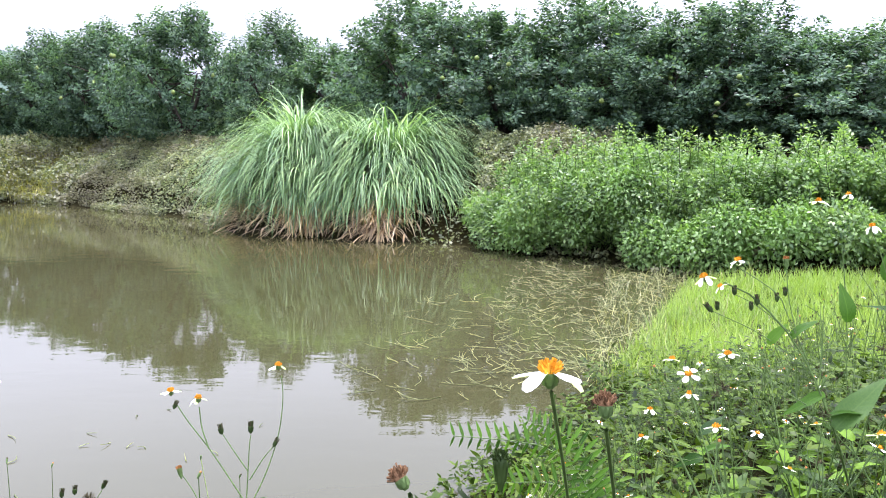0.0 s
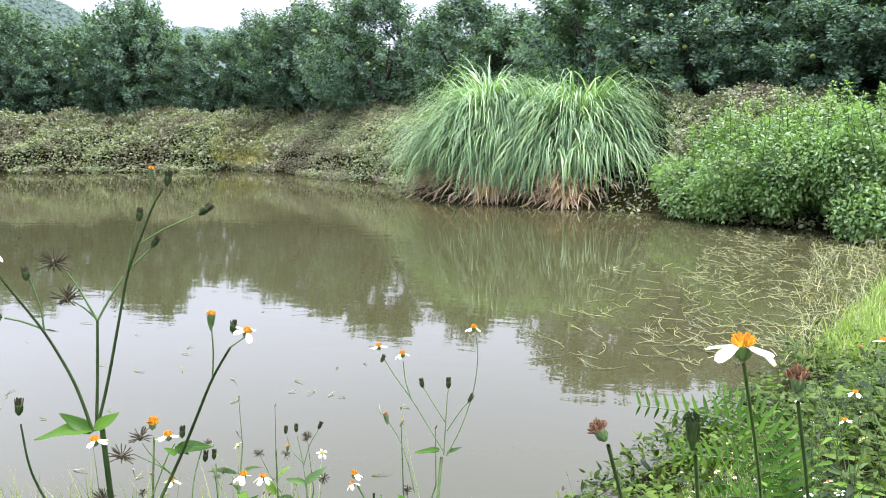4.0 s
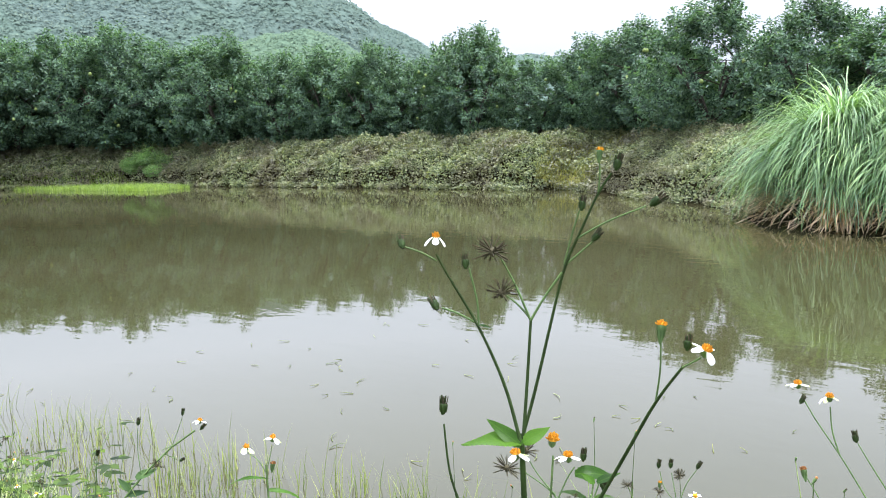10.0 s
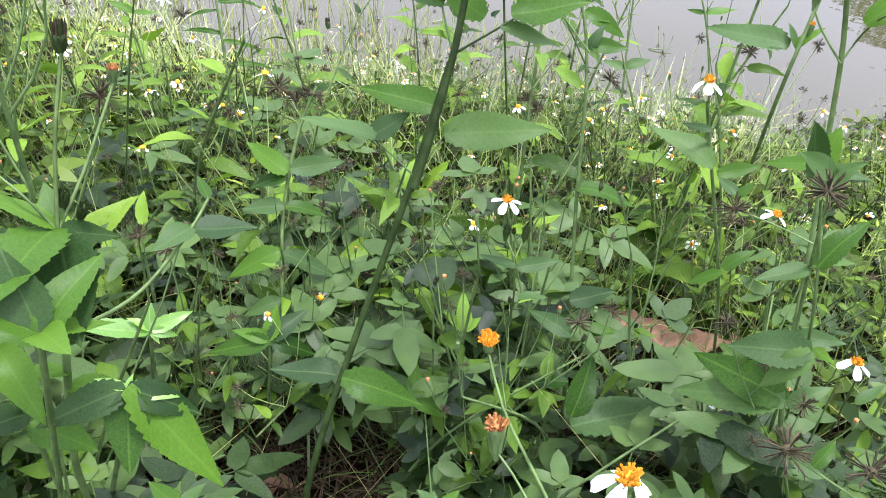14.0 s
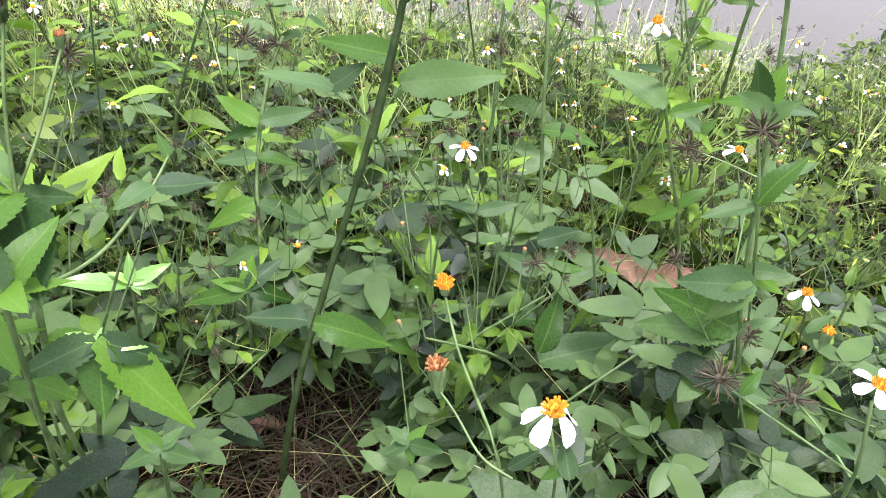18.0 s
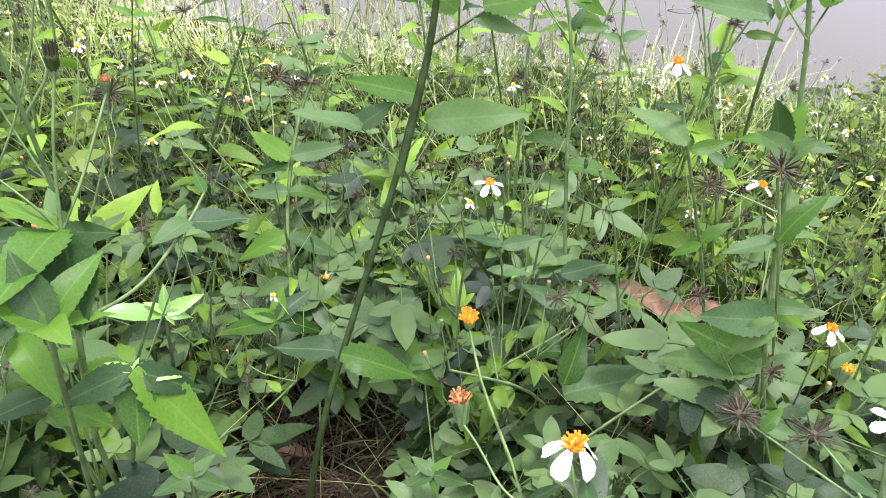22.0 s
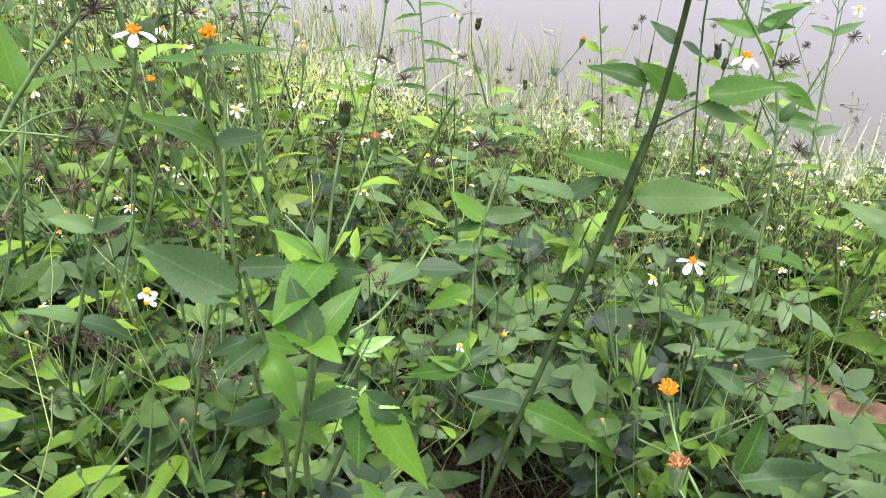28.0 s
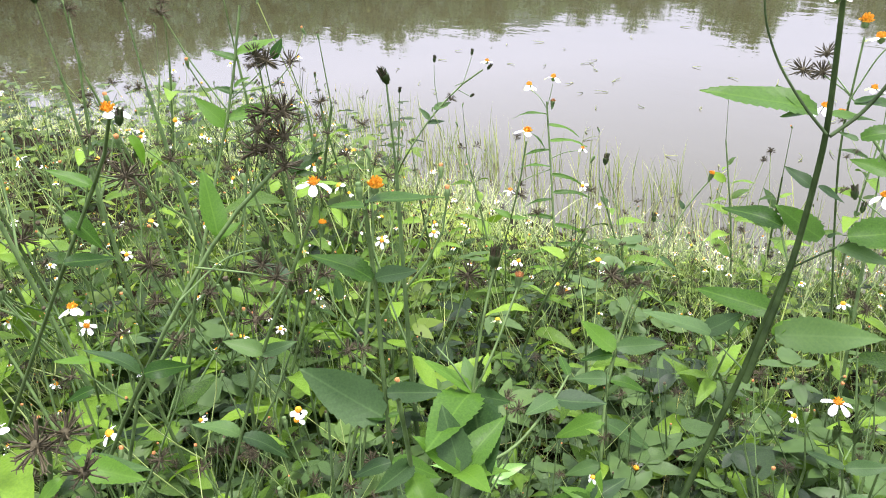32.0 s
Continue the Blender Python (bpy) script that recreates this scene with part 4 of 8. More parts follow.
CUP = one(lambda s: cup_soup(s, 0.007, 0.0038, 0), "cup", MAT_STEM_PALE)
DISC = [one(lambda s, k=k: floret_soup(s, 0.0042, 0.0058, 0, k), "disc", MAT_DISC) for k in range(2)]
DISC_TALL = one(lambda s: floret_soup(s, 0.0052, 0.0080, 0, 5, 7), "disc", MAT_DISC)
PETAL = [mesh_of("petal", *petal_rows(0.0138, 0.0090, d), MAT_PETAL, True) for d in (0.18, 0.42, 0.06)]


def whole_flower(count, seed, droop):
    def make(s):
        cup_soup(s, 0.007, 0.0038, 0)
        n = len(s.V)
        floret_soup(s, 0.0042, 0.0042, 1, seed, 3)
        for k in range(n, len(s.V)):
            s.V[k] = s.V[k] + (0, 0, 0.0038)
        petals_soup(s, count, seed, 2, droop)
    return one(make, "flower", [MAT_STEM_PALE, MAT_DISC, MAT_PETAL])


def bud(seed, top_mat):
    """A green cup of narrow bracts tapering into its stalk, with a tuft of florets on top."""
    def make(s):
        s.add(*lathe([(0.0008, -0.008), (0.0014, -0.006), (0.0025, -0.002), (0.0034, 0.003), (0.0036, 0.006), (0.0030, 0.0075)], 8), 0)
        for k in range(9):
            a = k * 0.698 + seed
            d, t = np.array([math.cos(a), math.sin(a), 0.0]), np.array([-math.sin(a), math.cos(a), 0.0])
            s.add([d * 0.0026 - t * 0.0009 + (0, 0, -0.003), d * 0.0026 + t * 0.0009 + (0, 0, -0.003), d * 0.0044 + t * 0.0004 + (0, 0, 0.0068), d * 0.0044 - t * 0.0004 + (0, 0, 0.0068)], [(0, 1, 2, 3)], 0)
        n = len(s.V)
        floret_soup(s, 0.0033, 0.0042, 1, seed, 4)
        for k in range(n, len(s.V)):
            s.V[k] = s.V[k] + (0, 0, 0.0066)
    return one(make, "bud", [MAT_STEM_PALE if seed < 3 else MAT_STEM, top_mat])


def burr(seed, n, ln):
    rng = np.random.default_rng(seed)

    def make(s):
        s.add(*lathe([(0.001, -0.003), (0.003, 0), (0.002, 0.002), (0.0003, 0.003)], 6))
        for k in range(n):
            u = rng.uniform(-0.6, 1)
            a = rng.uniform(0, 2 * math.pi)
            c = math.sqrt(max(0, 1 - u * u))
            d = np.array([c * math.cos(a), c * math.sin(a), u])
            e = d * ln * rng.uniform(0.75, 1.1)
            s.add(*tube([d * 0.002, e], 0.00042, 0.00056, 3, 2))
            q = unit(np.cross(d, (0.3, 0.5, 0.8))) * ln * 0.10
            for g in (-1, 1):
                s.add(*tube([e, e + d * ln * 0.16 + q * g], 0.00032, 0.00018, 3, 2))
    return one(make, "seed_head", MAT_BURR)


def closed_head(seed):
    """A head gone to seed but still closed: a brush of dark seeds in a cup."""
    rng = np.random.default_rng(seed)

    def make(s):
        cup_soup(s, 0.008, 0.0030, 0)
        for k in range(22):
            a = rng.uniform(0, 6.28)
            q = 0.0026 * math.sqrt(rng.uniform(0, 1))
            b = np.array([math.cos(a) * q, math.sin(a) * q, 0.002])
            s.add(*tube([b, b * 1.35 + (0, 0, rng.uniform(0.005, 0.0085))], 0.0006, 0.0004, 3, 3), 1 if k % 3 else 0)
    return one(make, "seed_head", [MAT_STEM, MAT_BURR])


FLOWERS = [whole_flower(5, 1, 0.2), whole_flower(4, 2, 0.5), whole_flower(5, 3, 0.05), whole_flower(3, 4, 0.4)]
BUDS = [bud(1, MAT_RUST), bud(2, MAT_DISC), bud(3, MAT_STEM)]
BURRS = [burr(1, 46, 0.0105), burr(2, 38, 0.0115), burr(3, 26, 0.010)]
CLOSED = [closed_head(1), closed_head(2)]


def stalked(name, parts, material, stalk=0.35):
    """A leaf of one or three toothed leaflets on its leaf stalk."""
    s = Soup()
    s.add(*tube([(0, 0, 0), (stalk * 0.5, 0, 0.03), (stalk + 0.02, 0, 0.0)], 0.018, 0.012, 3, 3))
    for me, turn, size in parts:
        V = np.array([v.co for v in me.vertices]) * size
        c, n = math.cos(turn), math.sin(turn)
        s.add(np.column_stack([V[:, 0] * c - V[:, 1] * n + stalk, V[:, 0] * n + V[:, 1] * c, V[:, 2]]), [list(p.vertices) for p in me.polygons])
    return s.mesh(name, material, True)


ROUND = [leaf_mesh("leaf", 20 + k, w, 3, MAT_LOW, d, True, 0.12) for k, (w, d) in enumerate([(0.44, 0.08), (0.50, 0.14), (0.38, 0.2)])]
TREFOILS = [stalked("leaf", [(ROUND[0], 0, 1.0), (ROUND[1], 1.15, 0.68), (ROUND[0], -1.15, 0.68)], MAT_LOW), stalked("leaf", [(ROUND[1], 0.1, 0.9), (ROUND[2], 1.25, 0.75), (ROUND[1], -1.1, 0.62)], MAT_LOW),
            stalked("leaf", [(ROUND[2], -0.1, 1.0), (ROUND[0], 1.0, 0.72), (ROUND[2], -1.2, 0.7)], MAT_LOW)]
SINGLES = [stalked("leaf", [(LEAVES[0], 0, 1.0)], MAT_MID, 0.25), stalked("leaf", [(LEAVES[2], 0, 1.0)], MAT_MID, 0.2), stalked("leaf", [(LEAVES[2], 0, 1.0), (LEAVES[2], 0.8, 0.6), (LEAVES[2], -0.8, 0.6)], MAT_MID, 0.25)]


def light_flower(count, seed):
    def make(s):
        s.add(*lathe([(0.001, -0.003), (0.0035, 0), (0.0034, 0.004)], 5), 0)
        s.add(*lathe([(0.0044, 0.0035), (0.0036, 0.007), (0.0003, 0.0085)], 7), 1)
        petals_soup(s, count, seed, 2, 0.45, 0.003, 0.0090, 0.0062)
    return one(make, "flower", [MAT_STEM_PALE, MAT_DISC, MAT_PETAL])


def light_burr(seed):
    lr = np.random.default_rng(seed)

    def make(s):
        V, Q = [np.zeros(3)], []
        for k in range(20):
            u, a = lr.uniform(-0.4, 1), lr.uniform(0, 6.28)
            c = math.sqrt(1 - u * u)
            d = np.array([c * math.cos(a), c * math.sin(a), u]) * 0.0115
            side = unit(np.cross(d, lr.normal(0, 1, 3))) * 0.0011
            V += [d * 0.75 + side, d, d * 0.75 - side]
            Q.append((0, 3 * k + 1, 3 * k + 2, 3 * k + 3))
        s.add(V, Q)
    return one(make, "seed_head", MAT_BURR)


LIGHT_FLOWERS = [light_flower(n, n) for n in (5, 4, 3)]
LIGHT_BURRS = [light_burr(k) for k in range(3)]


def light_bud(top_mat):
    def make(s):
        s.add(*lathe([(0.0006, -0.006), (0.0015, -0.003), (0.0025, 0.002), (0.0026, 0.005), (0.0019, 0.0062)], 6), 0)
        s.add(*lathe([(0.0017, 0.006), (0.0024, 0.0088), (0.0012, 0.0098), (0.0003, 0.0088)], 6), 1)
    return one(make, "bud", [MAT_STEM_PALE, top_mat])


LIGHT_BUDS = [light_bud(MAT_RUST), light_bud(MAT_BURR), light_bud(MAT_STEM_PALE)]
DISC_WITHERED = one(lambda s: floret_soup(s, 0.0048, 0.006, 0, 8, 6), "withered_florets", MAT_WITHERED)
KINDS = {"bud": BUDS[:2], "burr": BURRS, "closed": CLOSED, "green": [BUDS[2]], "rust": [BUDS[0]]}
hero_rng = random.Random(12)


def head(kind, parent, at, size, face):
    """A flower head, bud or seed head on the end of a stalk."""
    z = Vector((face[0] * 0.6, face[1] * 0.25 + 0.22, max(face[2], 0.45))).normalized()
    turn = z.to_track_quat("Z", "Y").to_matrix().to_4x4() @ Matrix.Rotation(hero_rng.uniform(0, 6.28), 4, "Z")
    size *= {"flower": 0.63, "disc": 0.72, "withered": 0.72, "closed": 0.76, "green": 0.72, "bud": 0.72}.get(kind, 0.95)
    m = Matrix.Translation(at) @ turn @ Matrix.Diagonal((size, size, size, 1))
    if kind in ("flower", "disc", "withered"):
        f = part("flower" if kind == "flower" else "flower_head", CUP, parent, {"flower": "white-rayed flower with orange centre", "disc": "orange petal-less flower head", "withered": "withered rusty flower head"}[kind], m)
        dm = DISC_WITHERED if kind == "withered" else (DISC_TALL if kind == "disc" else DISC[hero_rng.randrange(2)])
        part("disc", dm, f, "", Matrix.Translation((0, 0, 0.0038)))
        if kind == "flower":
            start, hang = hero_rng.uniform(0, 6.28), hero_rng.choice((0.0, 0.15, 0.3, 0.5))
            for k in range(hero_rng.choice((5, 5, 4, 3, 4)) if size < 0.9 else 5):
                tilt = hang + hero_rng.uniform(-0.15, 0.25)
                part("petal", PETAL[hero_rng.randrange(3)], f, "", Matrix.Rotation(start + k * 1.2566 + hero_rng.uniform(-0.1, 0.1), 4, "Z") @ Matrix.Translation((0.0032, 0, 0.0035)) @ Matrix.Rotation(tilt, 4, "Y"))
        return f
    return part({"burr": "seed_head", "closed": "seed_head"}.get(kind, "bud"), KINDS[kind][hero_rng.randrange(len(KINDS[kind]))], parent, {"burr": "dark spiky seed head"}.get(kind, ""), m)


def grow(top, stems, leaves, heads, dark=False):
    """Adds stalks, leaves and heads to a weed."""
    base = top.location.copy()
    b = np.array(base)
    dark = dark or bool(top.get("dark"))
    for pts, r0, r1 in stems:
        r0, r1 = r0 * (1.05 if r0 < 0.0016 else 0.95), r1 * (1.25 if r1 < 0.001 else 1.0)
        p = np.array(pts, float) - b
        first = not top.children
        if first:
            p[0, 2] = -0.01
        V, Q = tube(p, r0, r1, 8 if r0 > 0.0015 else 5, 5 * len(pts), 0.22 if r0 > 0.0015 else 0)
        part("stem" if first else "branch", mesh_of("stem", V, Q, (MAT_STEM if dark else MAT_STEM_MID) if r0 > 0.0009 else MAT_STEM_PALE, True), top)
    for kind, p, t in leaves:
        p, t = Vector(p) - base, Vector(t) - base
        d = t - p
        at = p + base
        out_way = Vector((at.x + 0.1, at.y, 0)).normalized()
        n = out_way.cross(Vector((0, 0, 1))) * hero_rng.uniform(-0.4, 0.4) + out_way * hero_rng.uniform(-0.85, 0.05) + Vector((0, 0, 1))
        # below 0.96 m most leaves get the copy with sheen and shade coloured in
        me = NARROW if kind < 0 else YOUNG[kind - 4] if kind >= 4 else SHADE_TONED[kind] if p.z + base.z < 0.96 and hero_rng.random() < 0.6 else LEAVES[kind]
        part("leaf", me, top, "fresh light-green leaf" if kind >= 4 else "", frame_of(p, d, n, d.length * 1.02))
    for kind, p, size, face in heads:
        head(kind, top, Vector(p) - base, size, face)


def daisy_weed(label, stems, leaves, heads):
    """One daisy weed: stalks as smooth curves, leaves from stalk to tip, heads on top."""
    base = Vector(stems[0][0][0])
    base.z = min(base.z, float(ground_height(base.x, base.y)))
    top = thing("daisy_weed", base, label, "flowering weed", "daisy weeds")
    top["dark"] = int(stems[0][1] > 0.0026)
    grow(top, stems, leaves, heads)
    return top


weed = daisy_weed('tall branching daisy weed with dark stem and seed heads',
           [([(-0.400, 0.200, 0.440), (-0.388, 0.238, 0.584), (-0.392, 0.312, 0.693), (-0.382, 0.357, 0.795), (-0.371, 0.382, 0.884)], 0.0027, 0.0022),
            ([(-0.367, 0.339, 0.805), (-0.364, 0.376, 0.893), (-0.364, 0.391, 0.959), (-0.362, 0.394, 1.001), (-0.368, 0.399, 1.098)], 0.0026, 0.0015),
            ([(-0.347, 0.365, 1.107), (-0.358, 0.367, 1.140), (-0.374, 0.363, 1.176), (-0.390, 0.355, 1.206), (-0.395, 0.351, 1.219)], 0.0011, 0.0005),
            ([(-0.395, 0.351, 1.215), (-0.401, 0.346, 1.220), (-0.409, 0.339, 1.224)], 0.0006, 0.0004),
            ([(-0.374, 0.363, 1.176), (-0.375, 0.364, 1.190), (-0.380, 0.363, 1.210)], 0.0006, 0.0005),
            ([(-0.376, 0.362, 1.178), (-0.385, 0.356, 1.184), (-0.392, 0.351, 1.187)], 0.0007, 0.0005)],
           [(0, (-0.347, 0.365, 1.108), (-0.375, 0.347, 1.114)),
            (1, (-0.346, 0.366, 1.108), (-0.335, 0.376, 1.118)),
            (2, (-0.347, 0.364, 1.107), (-0.364, 0.358, 1.123)),
            (2, (-0.374, 0.363, 1.176), (-0.367, 0.368, 1.176)),
            (2, (-0.371, 0.391, 1.010), (-0.413, 0.338, 1.046)),
            (1, (-0.374, 0.389, 1.010), (-0.394, 0.382, 1.030)),
            (1, (-0.375, 0.389, 1.011), (-0.389, 0.378, 1.009)),
            (0, (-0.353, 0.406, 1.017), (-0.313, 0.427, 1.016)),
            (3, (-0.353, 0.406, 1.017), (-0.340, 0.416, 1.024)),
            (2, (-0.367, 0.399, 1.007), (-0.343, 0.416, 1.011)),
            (2, (-0.333, 0.435, 1.060), (-0.322, 0.443, 1.069)),
            (1, (-0.335, 0.435, 1.059), (-0.342, 0.432, 1.066))],
           [('flower', (-0.395, 0.351, 1.227), 0.74, (0, -0.6, 0.8)),
            ('closed', (-0.410, 0.338, 1.225), 0.90, (-0.6, 0.2, 0.5)),
            ('closed', (-0.381, 0.361, 1.212), 0.90, (-0.3, 0, 1)),
            ('closed', (-0.395, 0.349, 1.188), 1.00, (-0.8, 0, 0.3)),
            ('burr', (-0.374, 0.379, 1.218), 1.00, (0, 0, 1)),
            ('burr', (-0.369, 0.381, 1.193), 1.00, (0, 0, 1)),
            ('closed', (-0.315, 0.425, 1.267), 1.00, (0.3, 0, 1)),
            ('bud', (-0.324, 0.420, 1.273), 0.70, (0, 0, 1)),
            ('closed', (-0.296, 0.435, 1.245), 1.10, (0.9, 0, 0.4)),
            ('closed', (-0.327, 0.420, 1.224), 0.90, (0.6, 0, 0.5)),
            ('closed', (-0.334, 0.417, 1.243), 0.90, (0, 0, 1)),
            ('bud', (-0.282, 0.412, 1.172), 1.00, (0, 0, 1))])
grow(weed, [([(-0.351, 0.373, 1.104), (-0.353, 0.382, 1.138), (-0.354, 0.389, 1.176)], 0.0011, 0.0007),
            ([(-0.354, 0.389, 1.176), (-0.363, 0.386, 1.199), (-0.370, 0.382, 1.214)], 0.0008, 0.0004),
            ([(-0.354, 0.389, 1.177), (-0.361, 0.386, 1.186), (-0.367, 0.383, 1.191)], 0.0007, 0.0004),
            ([(-0.354, 0.389, 1.176), (-0.348, 0.395, 1.190), (-0.339, 0.401, 1.205)], 0.0008, 0.0006),
            ([(-0.357, 0.381, 1.102), (-0.354, 0.392, 1.129), (-0.348, 0.405, 1.177), (-0.343, 0.411, 1.207), (-0.333, 0.417, 1.232), (-0.325, 0.421, 1.252), (-0.318, 0.424, 1.263)], 0.0011, 0.0006),
            ([(-0.325, 0.421, 1.252), (-0.324, 0.421, 1.262), (-0.324, 0.420, 1.272)], 0.0006, 0.0004)],
     [(0, (-0.380, 0.384, 0.921), (-0.417, 0.366, 0.937)),
            (3, (-0.356, 0.397, 0.915), (-0.389, 0.387, 0.936)),
            (1, (-0.369, 0.397, 0.952), (-0.387, 0.392, 0.967)),
            (3, (-0.342, 0.407, 0.918), (-0.301, 0.436, 0.931)),
            (2, (-0.345, 0.400, 0.910), (-0.310, 0.419, 0.909)),
            (1, (-0.353, 0.400, 0.916), (-0.349, 0.404, 0.920)),
            (2, (-0.366, 0.400, 0.953), (-0.348, 0.408, 0.947)),
            (3, (-0.415, 0.348, 0.824), (-0.399, 0.374, 0.839)),
            (2, (-0.406, 0.343, 0.828), (-0.449, 0.321, 0.851)),
            (2, (-0.381, 0.389, 0.841), (-0.432, 0.362, 0.860)),
            (0, (-0.375, 0.382, 0.826), (-0.368, 0.397, 0.840)),
            (2, (-0.373, 0.382, 0.826), (-0.311, 0.428, 0.839))],
     [('flower', (-0.258, 0.415, 1.163), 0.92, (0.5, -0.3, 0.8)),
            ('closed', (-0.268, 0.416, 1.166), 0.90, (0, 0, 1)),
            ('closed', (-0.405, 0.366, 1.117), 1.10, (0, 0, 1)),
            ('flower', (-0.365, 0.387, 1.087), 0.90, (-0.2, -0.5, 0.8)),
            ('burr', (-0.377, 0.403, 1.035), 0.80, (0, 0, 1)),
            ('closed', (-0.341, 0.419, 0.936), 0.80, (0, 0, 1))])
grow(weed, [([(-0.336, 0.415, 1.224), (-0.321, 0.423, 1.234), (-0.300, 0.433, 1.243)], 0.0006, 0.0004),
            ([(-0.343, 0.411, 1.207), (-0.335, 0.416, 1.215), (-0.328, 0.420, 1.222)], 0.0007, 0.0004),
            ([(-0.343, 0.411, 1.208), (-0.339, 0.414, 1.227), (-0.335, 0.416, 1.241)], 0.0007, 0.0004),
            ([(-0.345, 0.367, 1.006), (-0.337, 0.390, 1.018), (-0.323, 0.414, 1.057), (-0.303, 0.414, 1.096), (-0.285, 0.413, 1.132), (-0.270, 0.414, 1.154)], 0.0014, 0.0007),
            ([(-0.285, 0.413, 1.132), (-0.282, 0.412, 1.150), (-0.282, 0.412, 1.167)], 0.0006, 0.0004),
            ([(-0.270, 0.414, 1.154), (-0.264, 0.414, 1.158), (-0.260, 0.415, 1.161)], 0.0006, 0.0004)],
     [(1, (-0.380, 0.261, 0.666), (-0.419, 0.234, 0.677)),
            (0, (-0.376, 0.263, 0.665), (-0.319, 0.291, 0.652))],
     [])
grow(weed, [([(-0.347, 0.366, 1.007), (-0.364, 0.363, 1.024), (-0.385, 0.361, 1.050), (-0.398, 0.361, 1.077), (-0.404, 0.365, 1.108)], 0.0011, 0.0005),
            ([(-0.365, 0.377, 0.894), (-0.346, 0.400, 0.910), (-0.338, 0.409, 0.917)], 0.0009, 0.0006),
            ([(-0.366, 0.376, 0.895), (-0.376, 0.381, 0.911), (-0.382, 0.384, 0.922)], 0.0007, 0.0006),
            ([(-0.381, 0.356, 0.801), (-0.410, 0.350, 0.822), (-0.415, 0.348, 0.825)], 0.0008, 0.0005),
            ([(-0.380, 0.357, 0.801), (-0.373, 0.383, 0.826)], 0.0008, 0.0005)],
     [],
     [])
weed = daisy_weed('branching daisy weed with pale flowers over the water',
           [([(-0.240, 0.890, 0.440), (-0.205, 0.666, 0.797), (-0.207, 0.709, 0.856), (-0.208, 0.748, 0.921)], 0.0023, 0.0017),
            ([(-0.203, 0.740, 0.931), (-0.222, 0.747, 0.957), (-0.244, 0.754, 0.987), (-0.266, 0.758, 1.014), (-0.278, 0.761, 1.032)], 0.0007, 0.0005),
            ([(-0.244, 0.754, 0.987), (-0.252, 0.759, 1.006), (-0.255, 0.764, 1.027)], 0.0007, 0.0005),
            ([(-0.203, 0.739, 0.928), (-0.203, 0.752, 0.962), (-0.203, 0.761, 0.987), (-0.202, 0.764, 0.996)], 0.0007, 0.0004),
            ([(-0.203, 0.752, 0.961), (-0.219, 0.757, 0.982), (-0.230, 0.760, 0.998)], 0.0007, 0.0004),
            ([(-0.200, 0.739, 0.927), (-0.185, 0.752, 0.956), (-0.172, 0.767, 0.997), (-0.169, 0.778, 1.035), (-0.172, 0.782, 1.055)], 0.0007, 0.0004)],
           [(2, (-0.208, 0.740, 0.932), (-0.236, 0.736, 0.935)),
            (2, (-0.199, 0.740, 0.930), (-0.185, 0.745, 0.939)),
            (1, (-0.208, 0.740, 0.932), (-0.224, 0.737, 0.932)),
            (2, (-0.215, 0.696, 0.831), (-0.287, 0.688, 0.844)),
            (2, (-0.215, 0.696, 0.831), (-0.263, 0.691, 0.837)),
            (0, (-0.209, 0.698, 0.832), (-0.196, 0.709, 0.854)),
            (3, (-0.207, 0.697, 0.830), (-0.222, 0.704, 0.850)),
            (3, (-0.201, 0.617, 0.718), (-0.224, 0.620, 0.728)),
            (1, (-0.200, 0.616, 0.716), (-0.193, 0.627, 0.731))],
           [('flower', (-0.283, 0.762, 1.042), 1.02, (-0.2, -0.2, 1)),
            ('closed', (-0.279, 0.759, 1.029), 0.90, (0.3, 0, -0.4)),
            ('flower', (-0.256, 0.766, 1.033), 1.02, (0, -0.6, 0.9)),
            ('closed', (-0.232, 0.761, 1.001), 1.10, (-0.4, 0, 0.8)),
            ('closed', (-0.202, 0.765, 1.001), 1.20, (0, 0, 1)),
            ('flower', (-0.175, 0.784, 1.063), 1.02, (0, -0.5, 0.9)),
            ('closed', (-0.177, 0.763, 0.986), 1.00, (0.5, 0, 0.5)),
            ('bud', (-0.270, 0.741, 0.964), 1.00, (-0.4, 0, 0.8)),
            ('bud', (-0.204, 0.705, 0.847), 1.00, (0, 0, 1))])
grow(weed, [([(-0.201, 0.749, 0.953), (-0.187, 0.758, 0.975), (-0.177, 0.763, 0.985)], 0.0007, 0.0004),
            ([(-0.232, 0.717, 0.890), (-0.242, 0.729, 0.919), (-0.254, 0.737, 0.944), (-0.268, 0.741, 0.962)], 0.0007, 0.0004)],
     [],
     [])
